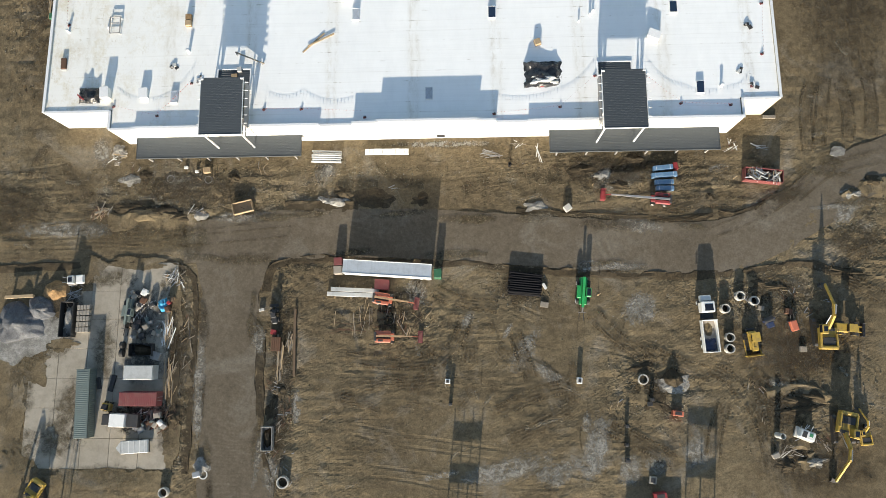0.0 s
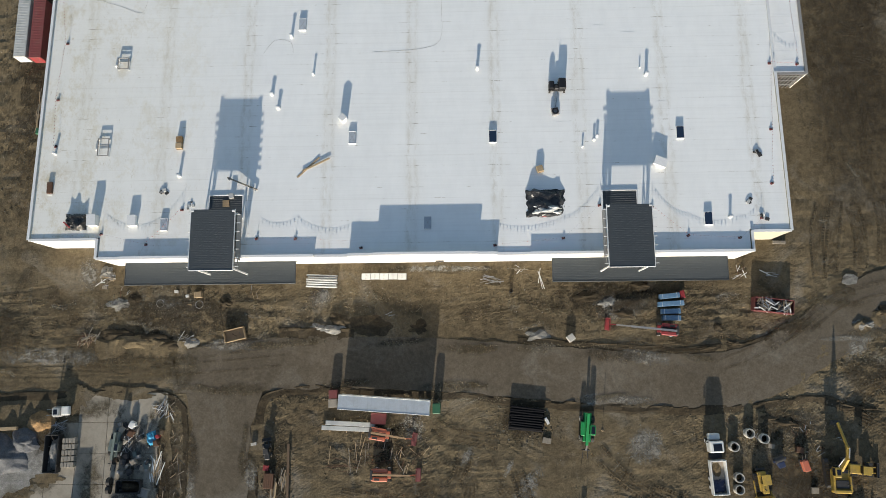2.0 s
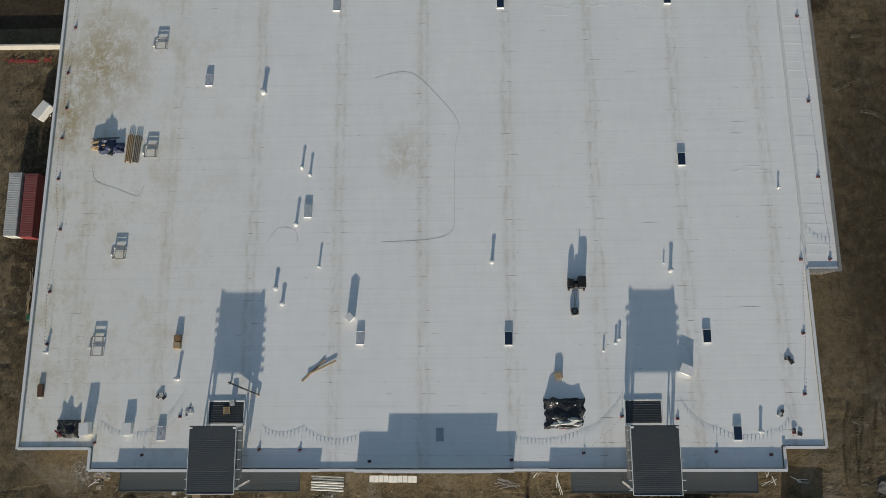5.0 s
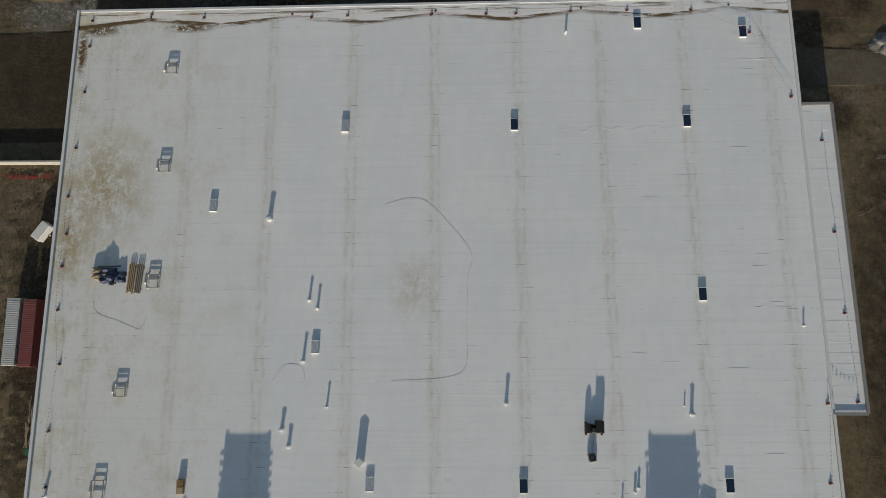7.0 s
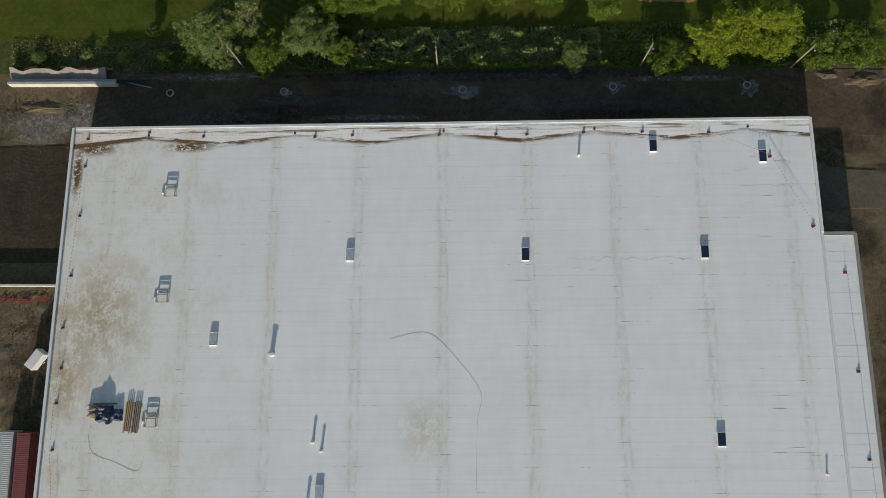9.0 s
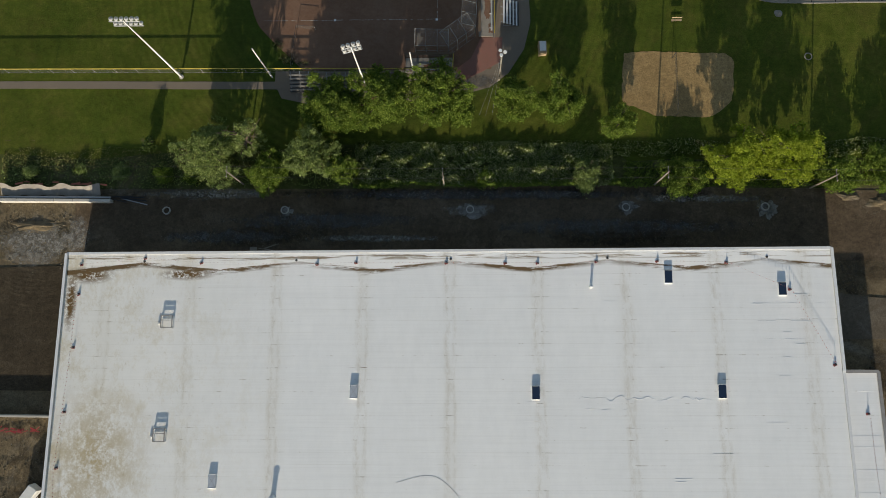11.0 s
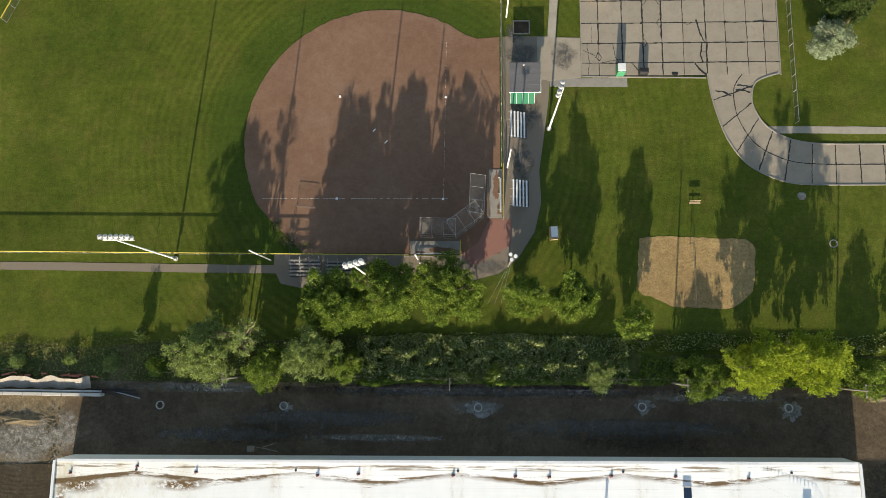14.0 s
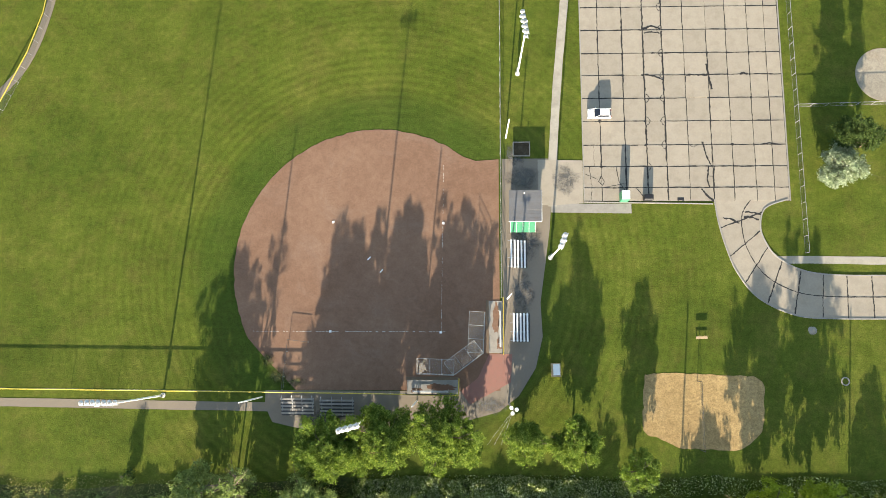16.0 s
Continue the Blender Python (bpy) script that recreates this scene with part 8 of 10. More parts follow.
part("seat", S().box(-0.1, -0.2, 0.5, 0.7, 0.7, 0.7, 0, 0.08), M["dark_steel"], mc)
for sx in (-1.3, 1.3):
    for sy in (-0.7, 0.8):
        wheel(mc, sx, sy, 0.35, 0.3, "steel")
part("mast", S().rod((0.2, 0.9, 0.4), (0.2, 0.9, 2.0), 0.06), M["dark_steel"], mc)
part("tow_bar", S().rod((-0.35, -0.7, 0.4), (-0.35, -3.6, 0.3), 0.05).rod((0.15, -0.7, 0.4), (-0.25, -3.6, 0.3), 0.05), M["steel"], mc)
part("cart", S().box(-0.4, -4.6, 0.2, 1.3, 1.4, 0.5, 12, 0.08), M["primer"], mc)
part("coil", S().ring(-0.4, -4.6, 0.7, 0.6, 0.35, 0.2, 18), M["black"], mc)
x, y = -63.5, 72.9
sp = thing("material_stack", "stack of boards under blue tarpaulin on the roof", "material stack", x, y, on_roof(x, y) - 0.02, 0)
for i in range(7):
    part("board", S().box(-1.6 + 0.1 * (i % 3), -0.6 + i * 0.3, 0.05 + 0.12 * (i % 3), 2.6, 0.24, 0.5, 12 * (i % 3 - 1), 0.03), M["wood"], sp)
part("tarp", crumpled(1.5, 1.4, 1.2, 6.0, 20), M["blue_tarp"], sp)
part("tarp_fold", crumpled(1.1, 1.0, 0.8, 2.0, 16).add([], []), M["blue_tarp"], sp).location = (2.1, -0.2, 0)
part("plank", S().box(0, 1.7, 0.02, 4.2, 0.3, 0.08, 2), M["wood_grey"], sp)
part("drum", S().lathe(0.9, -1.4, [(0.3, 0), (0.3, 0.8)], 14), M["dark_steel"], sp)
for x, y, n, m in ((-59.3, 72.5, 4, "wood"), (-57.9, 72.4, 4, "wood_grey")):
    lb = thing("lumber_bundle", "bundle of long timbers on the roof", "lumber", x, y, on_roof(x, y) - 0.02, -3, "roof lumber")
    for i in range(n):
        part("timber", S().box(-0.45 + i * 0.3, 0.2 * random.uniform(-1, 1), 0.1, 0.2, 5.2, 0.28), M[m], lb)
    for d in (-1.8, 1.8):
        part("bearer", S().box(0, d, 0, 1.5, 0.15, 0.1), M["wood"], lb)
for x, y, rx, ry, h, lab in ((-65.2, 22.7, 2.0, 1.5, 0.9, "material heap under black sheeting on the roof"), (18.6, 25.8, 3.4, 2.5, 0.95, "large material stack under torn black and silver sheeting")):
    tp = thing("covered_stack", lab, "covered stack", x, y, on_roof(x, y) - 0.03, 0)
    part("sheeting", crumpled(rx, ry, h, x * 0.37), M["tarp_black"], tp)
    if rx > 3:
        part("silver_fold", crumpled(2.6, 0.8, 0.7, 8.8, 22), M["pale_container"], tp).location = (0.2, -1.2, 0.35)
        part("red_strap", S().box(0.2, -2.3, 0.05, 1.5, 0.25, 0.3, 4), M["red"], tp)
    else:
        part("strap", S().box(-1.2, -0.6, 0.9, 0.25, 1.6, 0.2, 50), M["red"], tp)


def pallet(x, y, rz, label, load="wood"):
    z = on_roof(x, y)
    p = thing("pallet", label, "pallet", x, y, z - 0.02, rz, "roof pallets")
    for i in range(6):
        part("slat", S().box(-0.5 + i * 0.2, 0, 0.14, 0.15, 1.2, 0.04, 0, 0.008), M["wood"], p)
    for d in (-0.5, 0, 0.5):
        part("bearer", S().box(0, d, 0, 1.2, 0.12, 0.14, 0, 0.01), M["wood"], p)
    if load:
        part("load", S().box(0, 0.05, 0.18, 1.1, 1.1, 0.55, 0, 0.04), M[load], p)
    return p


pallet(17.8, 32.0, 18, "timber pallet with a wooden crate on black sheeting", "wood")
pallet(-47.5, 38.0, 3, "timber pallet with yellow-brown packs", "sawdust")
pallet(-47.5, 36.8, 3, "timber pallet with yellow-brown packs", "wood")
pallet(-38.2, 26.0, 4, "bare timber pallet on the low dark roof", None).location.z = 8.02
tb_ = thing("tool_chest", "grey steel tool chest on the low dark roof", "tool chest", -37.2, 27.3, 8.02, 8)
part("body", S().box(0, 0, 0, 0.8, 0.9, 0.5, 0, 0.04), M["primer"], tb_)
part("lid", S().box(0, 0, 0.5, 0.84, 0.94, 0.08, 0, 0.02), M["pale_container"], tb_)
x, y = -22.8, 33.0
bm_ = thing("crossed_planks", "two long tan planks lying crossed on the roof", "planks", x, y, on_roof(x, y), 0)
part("plank", S().box(-0.9, -0.3, 0.0, 5.4, 0.32, 0.12, 44), M["wood"], bm_)
part("plank", S().box(0.5, 0.2, 0.12, 5.4, 0.32, 0.12, 26), M["wood"], bm_)
x, y = -35.4, 29.6
pb_ = thing("steel_tube", "long grey steel tube propped beside the tower", "steel tube", x, y, on_roof(x, y), -22)
part("tube", S().rod((-2.9, 0, 0.7), (2.9, 0, 0.35), 0.14, 10), M["wood_grey"], pb_)
part("trestle", S().box(-2.6, 0, 0, 0.2, 0.6, 0.62).box(2.6, 0, 0, 0.2, 0.6, 0.3), M["steel"], pb_)
for x, y, sd in ((55.9, 34.6, 1), (56.7, 23.4, 2), (-49.8, 28.3, 3), (54.4, 26.3, 4), (-44.8, 25.5, 6)):
    z = on_roof(x, y)
    q = thing("tool_pile", "small pile of tools and boxes on the roof", "tools", x, y, z, 20 * sd, "roof tool piles")
    for i in range(4):
        part("box", S().box(random.uniform(-0.7, 0.7), random.uniform(-0.7, 0.7), 0, random.uniform(0.3, 0.7), random.uniform(0.3, 0.9), random.uniform(0.12, 0.3), random.uniform(0, 90), 0.03), M[random.choice(["dark_steel", "pale_container", "primer", "black", "white"])], q)


# safety line round the roof edge: weighted posts with pennant ropes
def stanchion(x, y):
    s = thing("safety_stanchion", "red weighted base with a slim warning post", "safety post", x, y, on_roof(x, y) - 0.01, 30 * random.random(), "roof safety posts")
    part("base", S().box(0, 0, 0, 0.58, 0.42, 0.14, 0, 0.04), M["maroon"], s)
    part("weight", S().box(0.12, 0.05, 0.16, 0.3, 0.3, 0.12, 0, 0.03), M["black"], s)
    part("post", S().rod((0, 0, 0.1), (0, 0, 1.05), 0.022, 8), M["steel"], s)


def pennant_rope(a, b, sag=0.35):
    z0, z1 = on_roof(*a) + 0.9, on_roof(*b) + 0.9
    n = max(3, int(math.dist(a, b) / 0.62))
    r, f, prev = S(), S(), None
    for i in range(n + 1):
        k = i / n
        p = Vector((a[0] + (b[0] - a[0]) * k, a[1] + (b[1] - a[1]) * k, z0 + (z1 - z0) * k - sag * 4 * k * (1 - k)))
        if prev:
            r.rod(prev, p, 0.006, 5)
            d = (p - prev) * 0.14
            f.add([p - d, p + d, p - Vector((0, 0, 0.3)), p - d + Vector((0.012, 0.012, 0)), p + d + Vector((0.012, 0.012, 0))], [(0, 1, 2), (4, 3, 2)])
        prev = p
    t = thing("pennant_rope", "sagging rope hung with small red pennants", "safety rope", 0, 0, 0, 0, "pennant ropes")
    part("rope", r, M["steel"], t)
    part("pennants", f, M["pennant"], t)["kind"] = "stuff"


north = [(-71.7, 122.4), (-60.2, 123.6), (-50.0, 122.8), (-29.3, 122.6), (-22.4, 122.9), (-6.5, 122.9), (3.8, 122.9), (9.4, 122.9), (19.6, 123.2), (30.1, 123.3), (41.9, 123.1), (52.3, 118.5), (58.7, 105.8)]
wing = [(63.8, 97.8), (64.3, 81.0), (64.6, 66.8), (65.2, 52.0), (59.8, 51.8), (59.0, 39.2), (58.3, 29.2)]
west = [(-71.7, 117.1), (-71.7, 107.8), (-72.1, 96.8), (-72.5, 87.5), (-72.0, 80.5), (-72.2, 74.6), (-72.0, 66.8), (-70.6, 57.4), (-71.2, 46.1), (-70.6, 37.0)]
south_w = [(-60.5, 20.5), (-52.2, 18.6), (-46.2, 24.9)]
south_m = [(-32.4, 19.6), (-25.5, 19.6)]
south_e = [(9.7, 18.3), (21.6, 19.5), (28.1, 25.4)]
south_f = [(37.2, 25.1), (43.2, 19.9), (52.0, 19.5), (56.0, 23.0)]
for line in (north, wing, west, south_w, south_m, south_e, south_f):
    for p in line:
        stanchion(*p)
    for p, q in zip(line, line[1:]):
        pennant_rope(p, q, 0.08 if line in (north, west) else 0.25)
pennant_rope((-25.5, 19.6), (-14.5, 19.0), 0.4)
stanchion(-13.8, 17.9)

# stain and wrinkle lines of the membrane
rw = random.Random(5)
for i in range(90):
    x, y, l = rw.uniform(-70, 56), rw.uniform(24, 121), rw.uniform(0.8, 3.5)
    z = on_roof(x, y)
    part("membrane_wrinkle", S().add([(x + 7 - l / 2 - 0.0, y - 70 - 0.05, 0), (x + 7 + l / 2, y - 70 - 0.05, 0), (x + 7 + l / 2, y - 70, 0.006), (x + 7 - l / 2, y - 70, 0.006), (x + 7 + l / 2, y - 70 + 0.06, 0), (x + 7 - l / 2, y - 70 + 0.06, 0)], [(0, 1, 2, 3), (3, 2, 4, 5)]), M["membrane"], building).location.z = z + 0.004
folds = [(46.0 + 0.6 * k, 58.6, 116.2 - 3.05 * k, 0.03, 0.06) for k in range(4)] + [(16.0, 38.0, 99.9, 0.045, 0.4), (49.0, 55.5, 67.8, 0.04, 0.1), (12.0, 24.0, 98.2, 0.03, 0.12)]
for k, (x0, x1, y, r, amp) in enumerate(folds):
    fold, prev = S(), None
    for i in range(int((x1 - x0) / 0.5) + 1):
        x = x0 + i * 0.5
        yy = y + amp * (noise.noise((x * 0.55, k * 3.1, 0)) * 2 + noise.noise((x * 1.7, k * 3.1, 5)))
        q = Vector((x, yy, on_roof(x, yy) - 0.01))
        w = r * max(0.15, 0.75 + 1.2 * noise.noise((x * 0.6, k * 1.7, 9)))
        if prev:
            fold.rod(prev[0], q, prev[1], 6, w)
        prev = (q, w)
    tagged(part("membrane_fold", fold, M["coping"]), "raised fold in the white roof membrane", "roof fold", kind="structure")
cables = ([(-14.5, 86), (-8, 87), (-2.5, 82), (1.0, 77), (0.4, 72.5), (0.2, 64), (0, 57.5), (-3.5, 55.6), (-12.5, 55)], [(-66, 69.5), (-65, 66.5), (-61, 65), (-57, 63.6), (-56, 66)], [(-33, 55), (-31, 57.6), (-28, 57.2), (-27.5, 55)])
for pts in cables:
    c_ = S()
    ln = smooth_line(pts, 0.8)
    for a, b in zip(ln, ln[1:]):
        c_.rod((a.x, a.y, on_roof(a.x, a.y) + 0.012), (b.x, b.y, on_roof(b.x, b.y) + 0.012), 0.014, 5)
    tagged(part("cable", c_, M["wood_grey"]), "thin grey cable lying loose on the roof", "cable")

# ---- park furniture ----
def sport_light(x, y, h, rz, label, n=6, rows=2, gap=0.85):
    t = thing("floodlight_pole", label, "floodlight pole", x, y, 0, rz, "field floodlights")
    part("pole", S().rod((0, 0, -0.2), (0, 0, h), 0.19, 12, 0.1), M["white"], t)
    part("footing", S().ring(0, 0, 0, 0.45, 0.25, 0.25, 16), M["concrete_pale"], t)
    for r in range(rows):
        z = h - 0.4 - r * 1.5
        part("crossarm", S().box(0, 0.1, z, n * gap, 0.16, 0.16), M["steel"], t)
        for i in range(n):
            px = (i - (n - 1) / 2) * gap
            lamp = part("lamp", S().lathe(px, 0.45, [(0.14, z - 0.05), (0.38, z + 0.3), (0.36, z + 0.38), (0.22, z + 0.46)], 14), M["pale_container"], t)
            part("lens", S().lathe(px, 0.45, [(0.2, z + 0.46), (0.16, z + 0.5)], 12), M["primer"], lamp)
    part("control_box", S().box(0.3, 0, 1.2, 0.3, 0.4, 0.9), M["steel"], t)
    return t


sport_light(-58.3, 159.9, 22.5, 0, "tall white floodlight pole beside the outfield fence", 6, 2)
sport_light(-21.7, 156.3, 20.0, 15, "tall white floodlight pole among trees", 4, 2)
sport_light(10.9, 184.6, 20.0, 70, "tall white floodlight pole beside the walk", 3, 2)
sport_light(5.4, 219.4, 21.0, 100, "tall white floodlight pole beside the outfield", 5, 2)
for x, y, h in ((3.1, 207.0, 10.4), (3.1, 177.2, 11.5), (-40.5, 159.7, 12.4), (-12.9, 159.2, 11.5)):
    solid("fence_pole", S().lathe(0, 0, [(0.14, -0.1), (0.11, h)], 10), M["white"], "slim white pole beside the fence", "pole", x, y, 0, 0, "slim poles")


def fence(label, pts, h, rail, gap=3.0, group="chain-link fences"):
    """Chain-link: each post, a coloured top rail and the wire panels."""
    t = thing("fence", label, "fence", 0, 0, 0, 0, group)
    for a, b in zip(pts, pts[1:]):
        a, b = Vector((*a, 0)), Vector((*b, 0))
        n = max(1, round((b - a).length / gap))
        for i in range(n + 1):
            p = a + (b - a) * i / n
            part("post", S().rod((p.x, p.y, -0.1), (p.x, p.y, h), 0.04, 8), M["primer"], t)
        up = Vector((0, 0, h))
        part("top_rail", S().rod(a + up, b + up, 0.085 if rail == "fence_yellow" else 0.035, 8), M["primer" if rail == "steel" else rail], t)
        part("bottom_rail", S().rod(a + up * 0.04, b + up * 0.04, 0.014, 6), M["primer"], t)
        part("wire_mesh", S().add([a + up * 0.05, b + up * 0.05, b + up, a + up], [(0, 1, 2, 3)]), M["mesh"], t)
    return t


fence("outfield fence with a yellow top rail", [(-125, 161.2), (-88, 161.0), (-37, 160.65), (-15, 160.45)], 1.9, "fence_yellow", 4.4)
fence("tall chain-link fence along the diamond's side", [(2.0, 177.4), (2.0, 201), (2.05, 234), (2.2, 262)], 2.4, "steel", 3.0)
fence("chain-link fence behind the side dugout", [(2.25, 167.3), (2.25, 177.4)], 2.2, "fence_yellow", 2.5)
fence("chain-link fence behind the home dugout", [(-15, 160.4), (-5.6, 160.3), (-5.5, 163.2)], 2.2, "fence_yellow", 2.5)
fence("chain-link fence beside the parking lot", [(55.9, 262), (55.9, 233.5), (56.0, 212.5), (56.1, 185.4)], 1.6, "steel", 3.0)
fence("chain-link fence round the small field", [(56.0, 212.5), (72.6, 212.9), (100, 213.4)], 1.6, "steel", 3.0)
fence("curved outfield fence with a yellow top rail", [(-95.5, 207), (-91.5, 216), (-88, 224), (-85.6, 232), (-84, 245)], 1.9, "fence_yellow", 3.0)
fence("low fence at the field's edge", [(-32.4, 169.4), (-36, 169.8), (-36.4, 165.6), (-36.8, 161.0)], 1.3, "dark_steel", 2.6)


def backstop(pts, h):
    t = thing("backstop", "grey wire backstop with angled top behind home plate", "backstop", 0, 0, 0, 0)
    for i, (a, b) in enumerate(zip(pts, pts[1:])):
        a, b = Vector((*a, 0)), Vector((*b, 0))
        d = (b - a).normalized()
        inn = Vector((-d.y, d.x, 0)) * 2.7
        n = max(1, round((b - a).length / 2.2))
        for k in range(n + 1):
            p = a + (b - a) * k / n
            part("post", S().rod(p - Vector((0, 0, 0.1)), p + Vector((0, 0, h)), 0.05, 8), M["primer"], t)
            part("hood_arm", S().rod(p + Vector((0, 0, h)), p + inn + Vector((0, 0, h + 1.2)), 0.03, 8), M["primer"], t)
        for o, z in ((0, h), (0, h / 2), (0, 0.1), (1, h + 1.2)):
            part("rail", S().rod(a + inn * o + Vector((0, 0, z)), b + inn * o + Vector((0, 0, z)), 0.03, 8), M["primer"], t)
        part("wire_mesh", S().add([a, b, b + Vector((0, 0, h)), a + Vector((0, 0, h)), b + inn + Vector((0, 0, h + 1.2)), a + inn + Vector((0, 0, h + 1.2))], [(0, 1, 2, 3), (3, 2, 4, 5)]), M["mesh_dense"], t)
    return t


backstop([(-12.7, 164.0), (-6.4, 163.8), (-1.3, 167.6), (-1.0, 174.6)], 4.2)


def dugout(x, y, rz, l):
    t = thing("dugout", "open players' dugout: concrete floor, bench and wire front", "dugout", x, y, 0, rz, "dugouts")
    part("floor", S().box(0, 0, 0, l, 2.9, 0.16), M["concrete_grey"], t)
    part("floor_mud", blob(l * 0.2, -0.35, l * 0.26, 0.7, 0.166, l, 0.005, 0.6), M["infield"], t, "clay trodden over the concrete floor")
    part("floor_mud", blob(-l * 0.32, -0.9, l * 0.13, 0.4, 0.168, l + 3, 0.005, 0.6), M["infield"], t)
    b = part("bench", S().box(-l * 0.04, -1.05, 0.5, l * 0.7, 0.32, 0.06), M["pale_container"], t)
    for k in (-0.32, 0, 0.32):
        part("leg", S().box(k * l, -0.8, 0.1, 0.08, 0.3, 0.42), M["steel"], b)
    for k in (-0.5, -0.25, 0, 0.25, 0.5):
        for s in (-1.4, 1.4):
            part("post", S().rod((k * l, s, 0), (k * l, s, 2.3), 0.06, 8), M["dark_steel"], t)
    for s in (-1.4, 1.4):
        part("rail", S().rod((-l / 2, s, 2.3), (l / 2, s, 2.3), 0.06, 8), M["dark_steel"], t)
        part("wire_mesh", S().add([(-l / 2, s, 0.1), (l / 2, s, 0.1), (l / 2, s, 2.3), (-l / 2, s, 2.3)], [(0, 1, 2, 3)]), M["mesh"], t)
    part("roof_strip", S().box(0, 1.3, 2.3, l, 0.5, 0.08), M["wood_brown"], t)
    return t


dugout(-10.2, 161.9, 0, 9.0)
dugout(0.75, 172.2, 90, 9.2)


def bleacher(x, y, rz, l, rows, plank, label, group, gap=0.62):
    t = thing("bleacher", label, "bleacher", x, y, 0, rz, group)
    for i in range(rows):
        z = 0.42 + i * 0.28
        part("seat_plank", S().box(0, i * gap, z, l, 0.3, 0.06, 0, 0.015), M[plank], t)
        part("foot_plank", S().box(0, i * gap - 0.32, z - 0.26, l, 0.24, 0.05, 0, 0.015), M["dark_steel"], t)
    for k in (-0.46, -0.15, 0.15, 0.46):
        part("frame", S().beam((k * l, -0.4, 0.1), (k * l, rows * gap, 0.36 + rows * 0.28), 0.07, 0.1).beam((k * l, (rows - 1) * gap, 0), (k * l, (rows - 1) * gap, 0.4 + (rows - 1) * 0.28), 0.07, 0.07).beam((k * l, -0.3, 0.08), (k * l, (rows - 1) * gap, 0.08), 0.07, 0.07), M["steel"], t)
    return t


bleacher(-33.9, 157.0, 0, 5.8, 5, "concrete_grey", "grey aluminium bleacher behind the fence", "grey bleachers")
bleacher(-26.9, 156.8, 0, 6.0, 5, "concrete_grey", "grey aluminium bleacher behind the fence", "grey bleachers")
bleacher(6.3, 185.2, 90, 5.0, 5, "white", "white-planked bleacher beside the diamond", "white bleachers")
bleacher(6.6, 172.1, 90, 5.0, 5, "white", "white-planked bleacher beside the diamond", "white bleachers")
bt = thing("scorer_booth", "scorer's booth with a grey shingle roof", "booth", 6.3, 193.6, 0, 0)
part("walls", S().box(0, 0, 0, 5.0, 4.8, 2.7), M["green_deep"], bt)
part("roof", S().add([(-2.9, -2.8, 2.75), (2.9, -2.8, 2.75), (2.9, 2.8, 3.2), (-2.9, 2.8, 3.2), (-2.9, -2.8, 2.6), (2.9, -2.8, 2.6), (2.9, 2.8, 3.05), (-2.9, 2.8, 3.05)], [(0, 1, 2, 3), (7, 6, 5, 4), (4, 5, 1, 0), (5, 6, 2, 1), (6, 7, 3, 2), (7, 4, 0, 3)]), M["shingle"], bt)
for k in range(8):
    part("shingle_course", S().box(0, -2.5 + k * 0.7, 2.79 + k * 0.056, 5.76, 0.68, 0.03, 0, 0.005), M["shingle"], bt)
part("eaves_trim", S().box(0, -2.84, 2.6, 5.9, 0.1, 0.2).box(2.92, 0, 2.75, 0.1, 5.6, 0.2), M["white"], bt)
part("vent_pipe", S().rod((-0.2, 2.2, 3.0), (-0.2, 2.2, 3.6), 0.1), M["white"], bt)
st_ = part("awning", S().add([(-2.6, -2.6, 2.2), (1.8, -2.6, 2.2), (1.8, -4.6, 1.5), (-2.6, -4.6, 1.5)], [(3, 2, 1, 0)]), M["mint"], bt, "mint-green fabric awning")
for k in range(5):
    part("awning_bar", S().beam((-2.6 + k * 1.1, -2.6, 2.24), (-2.6 + k * 1.1, -4.6, 1.54), 0.06, 0.06), M["white"], st_)
pit_ = thing("sand_box", "square earth pit with a timber edge", "sand pit", 5.95, 204.8, 0, 0)
part("fill", S().box(0, 0, 0, 2.9, 2.5, 0.12), M["mud"], pit_)
for a in ((0, -1.3, 3.1, 0.18), (0, 1.3, 3.1, 0.18), (-1.5, 0, 0.18, 2.5), (1.5, 0, 0.18, 2.5)):
    part("edge", S().box(a[0], a[1], 0, a[2], a[3], 0.32), M["wood_grey"], pit_)
for x, y, nm in ((*FIRST, "base"), (*SECOND, "base"), (*THIRD, "base"), (-8.8, 171.2, "home_plate")):
    solid(nm, S().box(0, 0, 0.085, 0.42, 0.42, 0.09, 0, 0.03), M["white"], "white rubber base on the clay infield", "base", x, y, 0, 0, "bases")
for x, y in ((-21.9, 184.5), (-19.6, 182.2)):
    solid("pitching_plate", S().box(0, 0, 0.085, 0.75, 0.2, 0.05), M["white"], "white pitching plate on the clay infield", "pitching plate", x, y, 0, 45, "pitching plates")
hut = thing("equipment_box", "small white-topped timber equipment box on grass", "equipment box", 11.4, 164.7, 0, 3)
part("body", S().box(0, 0, 0, 1.5, 2.3, 1.7, 0, 0.05), M["wood"], hut)
part("lid", S().box(0, 0.1, 1.7, 1.15, 1.9, 0.12, 0, 0.04), M["white"], hut)
be = thing("park_bench", "orange-brown park bench on grass", "bench", 37.0, 170.4, 0, 2)
part("seat", S().box(0, 0, 0.42, 2.0, 0.42, 0.06).box(0, 0.28, 0.75, 2.0, 0.06, 0.3), M["wood"], be)
for k in (-0.8, 0.8):
    part("leg", S().box(k, 0.05, 0, 0.08, 0.5, 0.44), M["dark_steel"], be)
